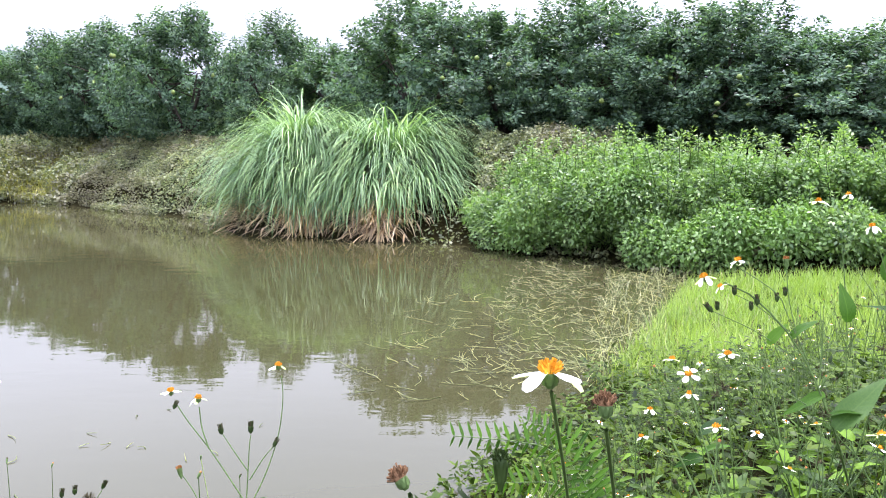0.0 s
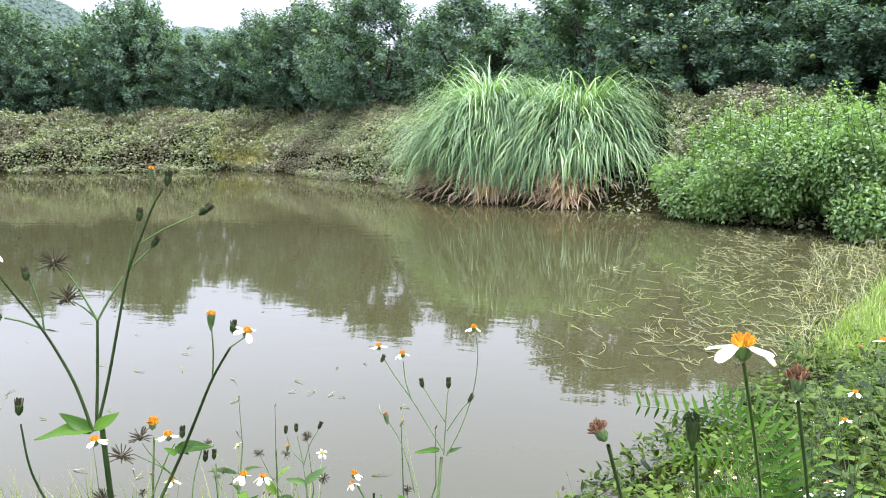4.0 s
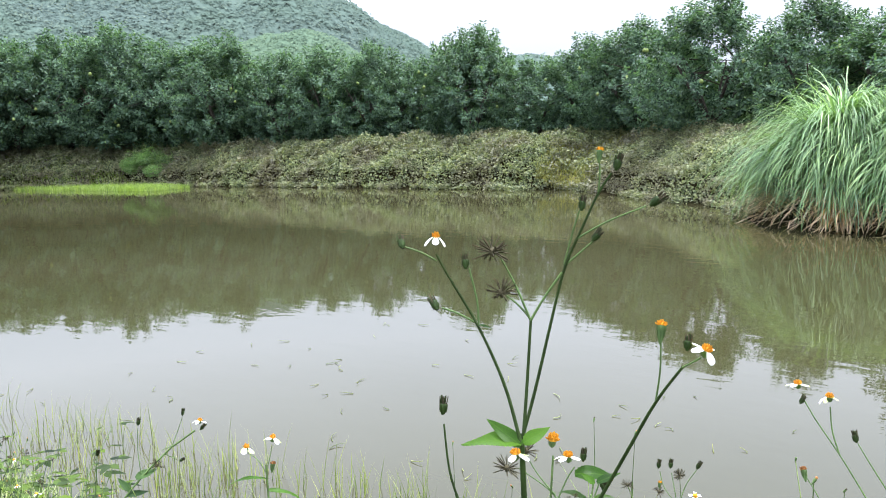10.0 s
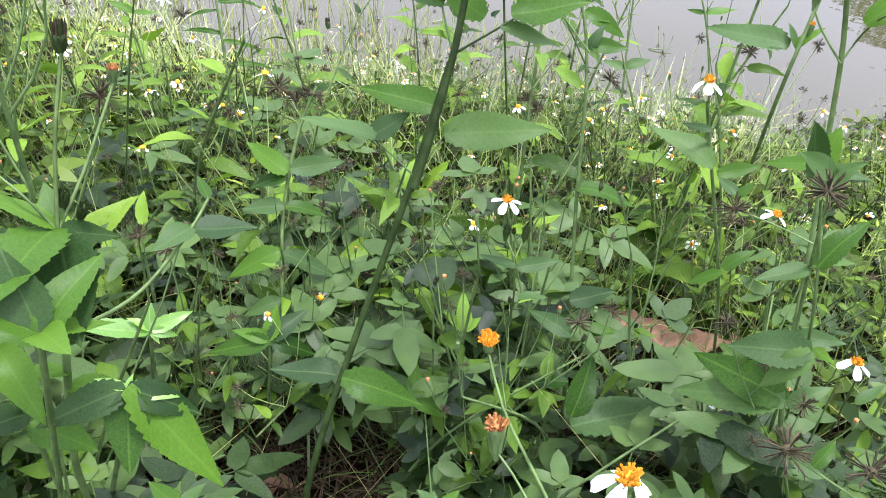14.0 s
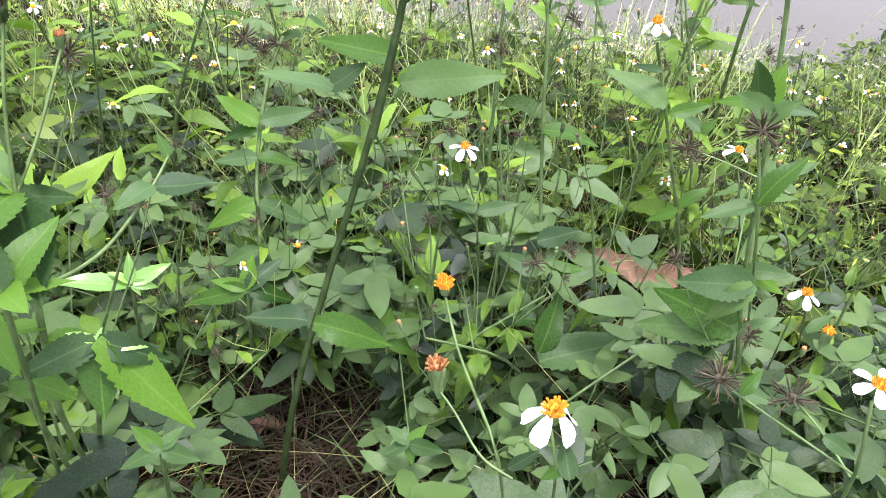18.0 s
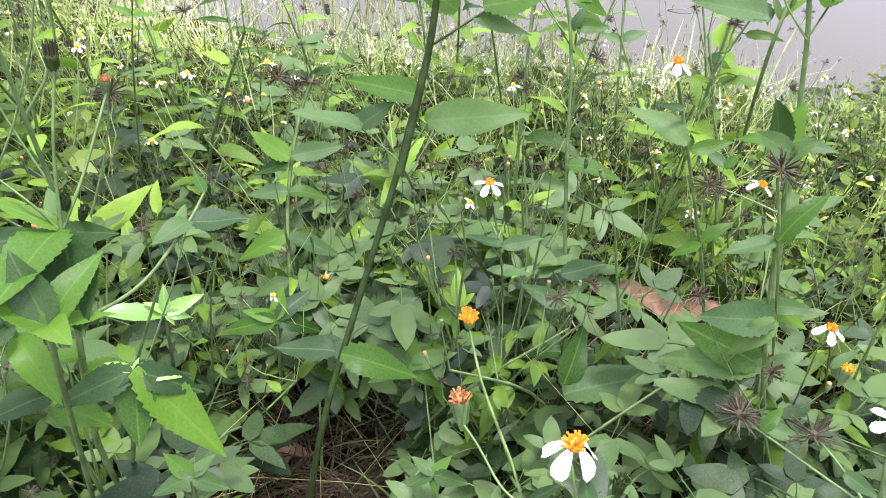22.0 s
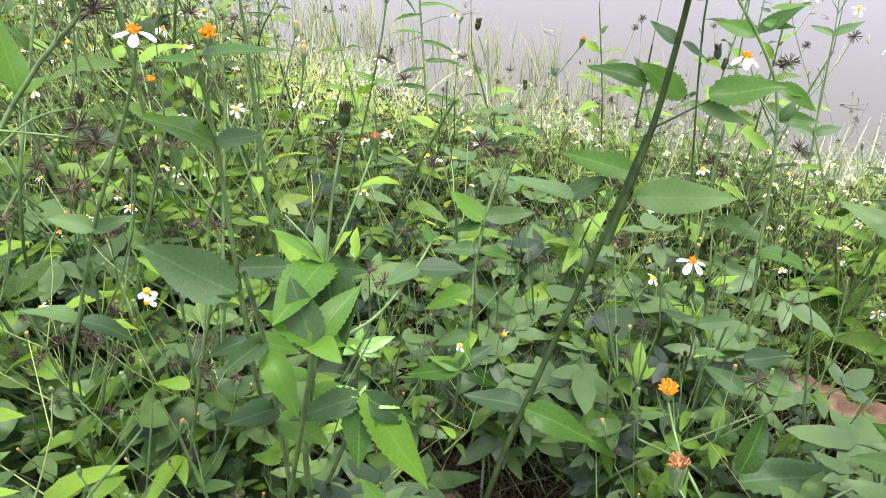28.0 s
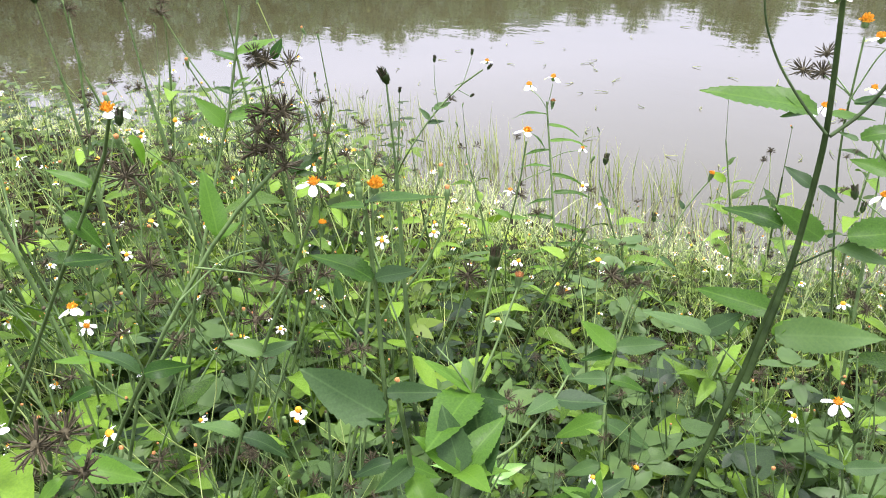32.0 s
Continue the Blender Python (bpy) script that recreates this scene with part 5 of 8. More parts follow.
weed = daisy_weed('sturdy daisy weed with a broad round leaf',
           [([(-0.030, 0.490, 0.440), (-0.094, 0.456, 0.652), (-0.122, 0.503, 0.766), (-0.144, 0.528, 0.845), (-0.156, 0.533, 0.902), (-0.175, 0.533, 0.965)], 0.0024, 0.0017),
            ([(-0.155, 0.531, 0.899), (-0.151, 0.539, 0.916), (-0.139, 0.469, 0.955), (-0.127, 0.452, 0.965)], 0.0008, 0.0005),
            ([(-0.155, 0.530, 0.897), (-0.176, 0.536, 0.914), (-0.183, 0.538, 0.923)], 0.0009, 0.0006)],
           [(3, (-0.174, 0.532, 0.962), (-0.192, 0.537, 0.988)),
            (1, (-0.173, 0.531, 0.960), (-0.160, 0.537, 0.975)),
            (2, (-0.174, 0.531, 0.960), (-0.192, 0.528, 0.958)),
            (0, (-0.173, 0.531, 0.959), (-0.187, 0.530, 0.961)),
            (0, (-0.147, 0.485, 0.942), (-0.127, 0.495, 0.968)),
            (2, (-0.140, 0.488, 0.948), (-0.127, 0.493, 0.963)),
            (3, (-0.137, 0.471, 0.845), (-0.148, 0.459, 0.887)),
            (3, (-0.139, 0.471, 0.845), (-0.136, 0.488, 0.875)),
            (2, (-0.141, 0.501, 0.836), (-0.174, 0.495, 0.833)),
            (2, (-0.137, 0.500, 0.836), (-0.107, 0.505, 0.842)),
            (0, (-0.109, 0.447, 0.731), (-0.076, 0.446, 0.730)),
            (2, (-0.093, 0.432, 0.685), (-0.167, 0.412, 0.671))],
           [('flower', (-0.126, 0.454, 0.970), 1.10, (0.2, -0.4, 0.9)),
            ('bud', (-0.185, 0.540, 0.929), 1.10, (0, 0, 1))])
grow(weed, [],
     [(0, (-0.092, 0.432, 0.686), (-0.164, 0.433, 0.691)),
            (0, (-0.090, 0.430, 0.683), (-0.071, 0.449, 0.704)),
            (1, (-0.073, 0.401, 0.658), (-0.102, 0.393, 0.650)),
            (1, (-0.073, 0.402, 0.658), (-0.047, 0.405, 0.663))],
     [])
weed = daisy_weed('slender daisy weed with curved dark stem and burrs',
           [([(-0.250, 0.450, 0.440), (-0.291, 0.493, 0.607), (-0.322, 0.528, 0.720), (-0.341, 0.554, 0.808), (-0.362, 0.573, 0.860), (-0.385, 0.576, 0.891), (-0.422, 0.573, 0.933)], 0.0021, 0.0012),
            ([(-0.445, 0.589, 0.951), (-0.458, 0.586, 0.964), (-0.482, 0.576, 0.980)], 0.0008, 0.0004),
            ([(-0.450, 0.588, 0.957), (-0.467, 0.584, 0.975), (-0.476, 0.583, 0.989)], 0.0007, 0.0004),
            ([(-0.401, 0.589, 0.894), (-0.407, 0.602, 0.932), (-0.412, 0.610, 0.960)], 0.0007, 0.0005),
            ([(-0.347, 0.568, 0.812), (-0.358, 0.525, 0.872), (-0.372, 0.529, 0.892)], 0.0008, 0.0005),
            ([(-0.321, 0.497, 0.865), (-0.354, 0.496, 0.893), (-0.379, 0.491, 0.909)], 0.0007, 0.0005)],
           [(3, (-0.401, 0.590, 0.896), (-0.373, 0.616, 0.927)),
            (1, (-0.401, 0.589, 0.894), (-0.435, 0.576, 0.906)),
            (2, (-0.399, 0.594, 0.904), (-0.375, 0.607, 0.908)),
            (0, (-0.368, 0.585, 0.857), (-0.330, 0.594, 0.845)),
            (3, (-0.368, 0.585, 0.855), (-0.346, 0.592, 0.852)),
            (1, (-0.349, 0.567, 0.836), (-0.321, 0.580, 0.841)),
            (0, (-0.349, 0.565, 0.834), (-0.346, 0.577, 0.855)),
            (0, (-0.322, 0.528, 0.720), (-0.272, 0.548, 0.722)),
            (0, (-0.266, 0.438, 0.637), (-0.307, 0.435, 0.650)),
            (0, (-0.235, 0.395, 0.592), (-0.239, 0.440, 0.630)),
            (2, (-0.230, 0.389, 0.586), (-0.166, 0.450, 0.624)),
            (0, (-0.250, 0.413, 0.610), (-0.283, 0.394, 0.606))],
           [('burr', (-0.491, 0.570, 0.980), 1.15, (0, 0, 1)),
            ('burr', (-0.478, 0.583, 0.995), 1.10, (0, 0, 1)),
            ('closed', (-0.414, 0.611, 0.967), 1.00, (0, 0, 1)),
            ('flower', (-0.377, 0.528, 0.896), 1.20, (0, -0.3, 1)),
            ('closed', (-0.383, 0.489, 0.911), 1.20, (-0.5, 0, 0.7))])
grow(weed, [],
     [(3, (-0.285, 0.469, 0.644), (-0.254, 0.493, 0.658)),
            (2, (-0.274, 0.454, 0.626), (-0.236, 0.478, 0.637))],
     [])
daisy_weed('small daisy weed with three buds above a leaf pair',
           [([(-0.450, 0.990, 0.420), (-0.373, 0.763, 0.611), (-0.405, 0.816, 0.710), (-0.430, 0.856, 0.810)], 0.0017, 0.0011),
            ([(-0.430, 0.856, 0.810), (-0.437, 0.865, 0.839), (-0.447, 0.873, 0.871)], 0.0007, 0.0004),
            ([(-0.436, 0.864, 0.836), (-0.454, 0.864, 0.854), (-0.460, 0.868, 0.872)], 0.0006, 0.0004),
            ([(-0.435, 0.863, 0.833), (-0.430, 0.875, 0.860), (-0.420, 0.884, 0.877)], 0.0007, 0.0004)],
           [(2, (-0.430, 0.856, 0.810), (-0.409, 0.872, 0.832)),
            (2, (-0.431, 0.856, 0.810), (-0.456, 0.850, 0.821)),
            (1, (-0.403, 0.813, 0.704), (-0.380, 0.830, 0.719)),
            (1, (-0.404, 0.813, 0.703), (-0.429, 0.807, 0.710))],
           [('closed', (-0.449, 0.875, 0.879), 1.10, (0, 0, 1)),
            ('closed', (-0.462, 0.869, 0.878), 1.10, (0, 0, 1)),
            ('closed', (-0.419, 0.886, 0.881), 1.10, (0.5, 0, 0.8)),
            ('bud', (-0.458, 0.863, 0.855), 0.80, (0, 0, 1))])
daisy_weed('slim daisy weed with a double white flower',
           [([(-0.290, 0.990, 0.420), (-0.293, 0.826, 0.673), (-0.318, 0.852, 0.729), (-0.341, 0.868, 0.773), (-0.362, 0.876, 0.804)], 0.0015, 0.0009),
            ([(-0.341, 0.868, 0.773), (-0.338, 0.874, 0.786)], 0.0007, 0.0004)],
           [(2, (-0.340, 0.868, 0.772), (-0.313, 0.881, 0.787)),
            (2, (-0.342, 0.867, 0.772), (-0.361, 0.864, 0.776)),
            (1, (-0.302, 0.838, 0.695), (-0.283, 0.850, 0.711))],
           [('flower', (-0.368, 0.879, 0.815), 1.30, (0, 0, 1)),
            ('flower', (-0.368, 0.874, 0.804), 1.00, (-0.4, -0.4, 0.6)),
            ('closed', (-0.339, 0.876, 0.789), 0.70, (0, 0, 1))])
weed = daisy_weed('narrow-leaved tall weed with small white flowers',
           [([(-0.940, 0.640, 0.360), (-0.832, 0.556, 0.505), (-0.883, 0.601, 0.608), (-0.937, 0.643, 0.750), (-0.957, 0.657, 0.816), (-0.961, 0.660, 0.834)], 0.0020, 0.0011),
            ([(-0.959, 0.658, 0.823), (-0.970, 0.653, 0.843), (-0.981, 0.644, 0.853)], 0.0006, 0.0004),
            ([(-0.959, 0.658, 0.823), (-0.960, 0.668, 0.845), (-0.961, 0.673, 0.859)], 0.0006, 0.0004),
            ([(-0.937, 0.643, 0.750), (-0.927, 0.662, 0.758), (-0.910, 0.683, 0.760)], 0.0007, 0.0004),
            ([(-0.932, 0.640, 0.735), (-0.952, 0.606, 0.725), (-0.962, 0.579, 0.711)], 0.0007, 0.0004)],
           [(-1, (-0.957, 0.657, 0.816), (-0.989, 0.619, 0.828)),
            (-1, (-0.946, 0.649, 0.777), (-0.911, 0.695, 0.780)),
            (-1, (-0.933, 0.641, 0.739), (-0.967, 0.604, 0.752)),
            (-1, (-0.920, 0.632, 0.702), (-0.884, 0.677, 0.703)),
            (-1, (-0.905, 0.622, 0.664), (-0.939, 0.586, 0.678)),
            (-1, (-0.889, 0.611, 0.628), (-0.853, 0.656, 0.628)),
            (-1, (-0.872, 0.600, 0.592), (-0.908, 0.565, 0.606)),
            (-1, (-0.855, 0.587, 0.558), (-0.818, 0.632, 0.557)),
            (-1, (-0.953, 0.654, 0.801), (-0.920, 0.691, 0.793)),
            (-1, (-0.942, 0.646, 0.764), (-0.968, 0.611, 0.765)),
            (-1, (-0.930, 0.638, 0.728), (-0.896, 0.674, 0.719)),
            (-1, (-0.917, 0.629, 0.692), (-0.943, 0.593, 0.694))],
           [('flower', (-0.982, 0.643, 0.857), 1.30, (0, 0, 1)),
            ('flower', (-0.962, 0.675, 0.865), 1.30, (0, 0, 1)),
            ('flower', (-0.961, 0.578, 0.707), 1.00, (0, 0, 1)),
            ('flower', (-0.909, 0.685, 0.760), 0.90, (0, 0, 1)),
            ('bud', (-0.955, 0.666, 0.828), 1.20, (0, 0, 1))])
grow(weed, [],
     [(-1, (-0.903, 0.618, 0.656), (-0.868, 0.654, 0.647)),
            (-1, (-0.887, 0.608, 0.621), (-0.915, 0.573, 0.624)),
            (-1, (-0.871, 0.596, 0.587), (-0.836, 0.631, 0.578)),
            (-1, (-0.854, 0.584, 0.554), (-0.882, 0.550, 0.558)),
            (-1, (-0.946, 0.641, 0.765), (-0.964, 0.636, 0.796))],
     [])
daisy_weed('leaning daisy weed with buds and burrs near the water',
           [([(-1.850, 0.820, 0.300), (-1.103, 0.458, 0.739), (-1.100, 0.511, 0.795), (-1.094, 0.545, 0.826), (-1.080, 0.588, 0.860), (-1.067, 0.619, 0.876)], 0.0018, 0.0011),
            ([(-1.094, 0.545, 0.826), (-1.104, 0.548, 0.863), (-1.109, 0.554, 0.891)], 0.0006, 0.0004),
            ([(-1.080, 0.588, 0.860), (-1.080, 0.601, 0.883), (-1.080, 0.608, 0.897)], 0.0006, 0.0004),
            ([(-1.080, 0.588, 0.860), (-1.087, 0.575, 0.856)], 0.0007, 0.0004),
            ([(-1.084, 0.577, 0.851), (-1.072, 0.591, 0.839)], 0.0007, 0.0004)],
           [(1, (-1.097, 0.538, 0.824), (-1.086, 0.564, 0.835)),
            (2, (-1.098, 0.523, 0.804), (-1.086, 0.549, 0.809)),
            (2, (-1.097, 0.528, 0.810), (-1.109, 0.519, 0.830))],
           [('flower', (-1.065, 0.626, 0.886), 1.00, (0, 0, 1)),
            ('closed', (-1.062, 0.627, 0.878), 1.10, (0.5, 0, -0.3)),
            ('closed', (-1.110, 0.556, 0.898), 1.10, (0, 0, 1)),
            ('closed', (-1.080, 0.609, 0.902), 1.00, (0, 0, 1)),
            ('burr', (-1.086, 0.565, 0.837), 1.00, (0, 0, 1)),
            ('closed', (-1.070, 0.594, 0.838), 0.90, (1, 0, 0.1))])
daisy_weed('single white daisy on a thin stalk',
           [([(-0.910, 0.400, 0.440), (-0.624, 0.299, 0.826), (-0.610, 0.319, 0.911), (-0.617, 0.334, 0.945)], 0.0012, 0.0007)],
           [(2, (-0.619, 0.312, 0.872), (-0.631, 0.302, 0.883)),
            (2, (-0.619, 0.311, 0.871), (-0.610, 0.328, 0.873))],
           [('flower', (-0.618, 0.336, 0.951), 1.15, (0, 0, 1))])
daisy_weed('thin stalk with a dark closed seed head',
           [([(-0.830, 0.690, 0.400), (-0.721, 0.590, 0.587), (-0.762, 0.619, 0.667), (-0.791, 0.637, 0.732), (-0.811, 0.638, 0.768)], 0.0011, 0.0007)],
           [(2, (-0.745, 0.609, 0.635), (-0.723, 0.645, 0.651)),
            (2, (-0.744, 0.608, 0.632), (-0.770, 0.595, 0.650))],
           [('closed', (-0.815, 0.640, 0.779), 1.60, (0, 0, 1))])
daisy_weed('thin leaning stalk with a rusty bud',
           [([(-0.790, 0.630, 0.420), (-0.661, 0.543, 0.654), (-0.665, 0.591, 0.712), (-0.663, 0.626, 0.758), (-0.652, 0.656, 0.790)], 0.0011, 0.0007),
            ([(-0.665, 0.607, 0.735), (-0.677, 0.604, 0.746), (-0.684, 0.597, 0.745)], 0.0007, 0.0005)],
           [(1, (-0.663, 0.626, 0.759), (-0.670, 0.627, 0.770)),
            (2, (-0.664, 0.585, 0.704), (-0.642, 0.598, 0.694))],
           [('bud', (-0.651, 0.659, 0.796), 1.20, (0.4, 0, 1)),
            ('closed', (-0.685, 0.596, 0.747), 1.20, (-0.4, 0, 0.6))])
daisy_weed('daisy weed with one white flower on a long bare stem',
           [([(-0.870, 0.000, 0.440), (-0.608, -0.021, 0.723), (-0.601, 0.004, 0.782), (-0.581, 0.034, 0.868), (-0.562, 0.062, 0.930), (-0.553, 0.083, 0.974), (-0.548, 0.086, 0.991)], 0.0020, 0.0008),
            ([(-0.571, 0.064, 0.926), (-0.551, 0.041, 0.920), (-0.510, 0.016, 0.939)], 0.0007, 0.0005)],
           [(1, (-0.580, 0.034, 0.866), (-0.595, 0.012, 0.882)),
            (2, (-0.580, 0.032, 0.865), (-0.575, 0.060, 0.870)),
            (0, (-0.601, 0.007, 0.783), (-0.579, 0.037, 0.765)),
            (0, (-0.602, 0.006, 0.783), (-0.623, -0.020, 0.805)),
            (2, (-0.570, 0.064, 0.925), (-0.588, 0.045, 0.947))],
           [('flower', (-0.550, 0.088, 0.997), 1.15, (0.1, -0.5, 0.8)),
            ('burr', (-0.510, 0.016, 0.939), 1.10, (0, 0, 1)),
            ('bud', (-0.564, 0.094, 0.957), 1.00, (0, 0, 1))])
daisy_weed('daisy weed with broad leaves and a yellow-centred flower',
           [([(-0.710, 0.180, 0.440), (-0.506, 0.089, 0.711), (-0.525, 0.105, 0.827), (-0.534, 0.116, 0.921), (-0.529, 0.114, 0.978)], 0.0021, 0.0014),
            ([(-0.529, 0.114, 0.978), (-0.530, 0.119, 0.984), (-0.529, 0.123, 0.987)], 0.0007, 0.0006),
            ([(-0.528, 0.113, 0.974), (-0.526, 0.103, 0.961), (-0.526, 0.101, 0.959)], 0.0007, 0.0005)],
           [(2, (-0.530, 0.116, 0.981), (-0.508, 0.164, 0.991)),
            (2, (-0.530, 0.114, 0.980), (-0.543, 0.094, 0.988)),
            (0, (-0.526, 0.110, 0.924), (-0.554, 0.082, 0.951)),
            (1, (-0.525, 0.112, 0.924), (-0.513, 0.141, 0.928)),
            (3, (-0.548, 0.091, 0.905), (-0.556, 0.095, 0.920)),
            (3, (-0.515, 0.095, 0.811), (-0.563, 0.055, 0.851)),
            (1, (-0.513, 0.096, 0.809), (-0.527, 0.080, 0.817)),
            (1, (-0.513, 0.099, 0.810), (-0.510, 0.109, 0.812)),
            (2, (-0.522, 0.105, 0.824), (-0.499, 0.144, 0.822)),
            (0, (-0.507, 0.092, 0.771), (-0.518, 0.063, 0.769)),
            (0, (-0.507, 0.093, 0.771), (-0.481, 0.122, 0.760))],
           [('disc', (-0.530, 0.124, 0.989), 1.10, (0.1, 0, 1)),
            ('closed', (-0.526, 0.101, 0.959), 1.00, (0, 0, 1))])
daisy_weed('weed stalk crowded with dark burr seed heads',
           [([(-0.960, -0.170, 0.440), (-0.560, -0.055, 0.903), (-0.556, 0.017, 0.984), (-0.538, 0.040, 1.011), (-0.537, 0.056, 1.021)], 0.0020, 0.0009),
            ([(-0.537, 0.056, 1.021), (-0.543, 0.060, 1.042), (-0.547, 0.062, 1.055)], 0.0007, 0.0004),
            ([(-0.537, 0.056, 1.021), (-0.539, 0.067, 1.037), (-0.543, 0.072, 1.055)], 0.0007, 0.0004),
            ([(-0.537, 0.056, 1.021), (-0.535, 0.065, 1.025)], 0.0006, 0.0004),
            ([(-0.538, 0.040, 1.011), (-0.541, 0.057, 1.033)], 0.0007, 0.0004),
            ([(-0.553, -0.003, 0.968), (-0.540, 0.028, 0.957), (-0.533, 0.040, 0.951)], 0.0007, 0.0005),
            ([(-0.548, -0.020, 0.951), (-0.550, 0.016, 0.970), (-0.543, 0.041, 0.970)], 0.0007, 0.0005)],
           [(2, (-0.556, 0.017, 0.984), (-0.570, 0.025, 1.025)),
            (1, (-0.555, 0.015, 0.981), (-0.554, 0.033, 0.990)),
            (0, (-0.560, -0.055, 0.903), (-0.577, -0.075, 0.931)),
            (0, (-0.559, -0.053, 0.903), (-0.554, -0.023, 0.900))],
           [('burr', (-0.547, 0.064, 1.058), 1.15, (0, 0, 1)),
            ('burr', (-0.543, 0.074, 1.057), 1.15, (0, 0, 1)),
            ('burr', (-0.547, 0.057, 1.049), 1.10, (0, 0, 1)),
            ('burr', (-0.539, 0.070, 1.042), 1.15, (0, 0, 1)),
            ('burr', (-0.542, 0.060, 1.038), 1.10, (0, 0, 1)),
            ('burr', (-0.535, 0.065, 1.024), 1.10, (0, 0, 1)),
            ('burr', (-0.544, 0.051, 1.036), 1.00, (0, 0, 1)),
            ('burr', (-0.532, 0.042, 0.951), 1.00, (0, 0, 1)),
            ('burr', (-0.539, 0.037, 0.960), 0.90, (0, 0, 1)),
            ('closed', (-0.543, 0.043, 0.971), 1.00, (0, 0, 1))])
daisy_weed('tall leafy daisy weed rising to the pond',
           [([(-1.080, 0.020, 0.420), (-0.774, 0.017, 0.788), (-0.816, 0.082, 0.900), (-0.833, 0.133, 0.994), (-0.840, 0.164, 1.079)], 0.0020, 0.0011),
            ([(-0.833, 0.133, 0.994), (-0.828, 0.162, 1.011), (-0.826, 0.172, 1.021)], 0.0007, 0.0004),
            ([(-0.833, 0.136, 0.999), (-0.820, 0.174, 0.999), (-0.817, 0.193, 1.015)], 0.0007, 0.0004),
            ([(-0.816, 0.082, 0.900), (-0.838, 0.057, 0.943), (-0.848, 0.039, 0.966)], 0.0007, 0.0005)],
           [(1, (-0.833, 0.136, 0.999), (-0.840, 0.122, 1.009)),
            (0, (-0.834, 0.139, 1.004), (-0.831, 0.155, 1.015)),
            (2, (-0.836, 0.148, 1.029), (-0.846, 0.130, 1.045)),
            (2, (-0.837, 0.150, 1.034), (-0.827, 0.187, 1.051)),
            (1, (-0.830, 0.120, 0.969), (-0.844, 0.102, 1.002)),
            (2, (-0.830, 0.125, 0.974), (-0.810, 0.192, 0.988)),
            (0, (-0.818, 0.088, 0.910), (-0.830, 0.082, 0.938)),
            (1, (-0.824, 0.181, 1.025), (-0.823, 0.193, 1.044))],
           [('burr', (-0.826, 0.174, 1.024), 1.20, (0, 0, 1)),
            ('burr', (-0.831, 0.166, 1.032), 1.10, (0, 0, 1)),
            ('burr', (-0.817, 0.195, 1.020), 1.20, (0, 0, 1)),
            ('closed', (-0.849, 0.037, 0.968), 1.00, (0, 0, 1))])
daisy_weed('daisy weed with a drooping white flower beside burrs',
           [([(-1.100, -0.260, 0.460), (-0.628, -0.071, 0.968), (-0.586, -0.038, 1.035), (-0.552, -0.028, 1.069), (-0.544, -0.028, 1.079)], 0.0018, 0.0008),
            ([(-0.586, -0.038, 1.035), (-0.582, -0.026, 1.029), (-0.582, -0.023, 1.030)], 0.0007, 0.0005)],
           [(0, (-0.620, -0.061, 1.005), (-0.600, -0.047, 0.984)),
            (2, (-0.584, -0.044, 1.030), (-0.592, -0.062, 1.048)),
            (0, (-0.587, -0.013, 1.054), (-0.581, -0.007, 1.035)),
            (2, (-0.600, -0.073, 0.979), (-0.597, -0.042, 0.978))],
           [('flower', (-0.545, -0.028, 1.081), 1.10, (0.3, -0.4, 0.8)),
            ('burr', (-0.582, -0.023, 1.031), 1.20, (0, 0, 1)),
            ('burr', (-0.597, -0.031, 1.040), 1.00, (0, 0, 1)),
            ('closed', (-0.533, -0.025, 1.079), 1.00, (0, 0, 1))])
daisy_weed('low daisy weed with a sideways white flower',
           [([(-1.200, -0.070, 0.460), (-0.714, -0.077, 0.827), (-0.730, -0.072, 0.857), (-0.737, -0.073, 0.871)], 0.0015, 0.0008)],
           [(2, (-0.719, -0.076, 0.835), (-0.727, -0.099, 0.848)),
            (2, (-0.719, -0.075, 0.835), (-0.714, -0.048, 0.830)),
            (0, (-0.707, -0.080, 0.815), (-0.707, -0.104, 0.815))],
           [('flower', (-0.740, -0.073, 0.875), 1.20, (-0.3, -0.6, 0.5)),
            ('flower', (-0.732, -0.068, 0.860), 0.80, (0.4, -0.6, 0.4))])
daisy_weed('near daisy weed with long grey-green leaves and burrs',
           [([(-0.820, -0.210, 0.500), (-0.441, -0.123, 0.931), (-0.421, -0.114, 0.970), (-0.404, -0.112, 0.998)], 0.0017, 0.0009)],
           [(0, (-0.431, -0.109, 0.949), (-0.410, -0.083, 0.944)),
            (2, (-0.431, -0.111, 0.950), (-0.424, -0.075, 0.940)),
            (0, (-0.429, -0.115, 0.947), (-0.424, -0.130, 0.942))],
           [('burr', (-0.380, -0.104, 0.981), 1.00, (0, 0, 1)),
            ('burr', (-0.390, -0.116, 0.996), 1.10, (0, 0, 1)),
            ('burr', (-0.390, -0.105, 0.996), 1.00, (0, 0, 1))])
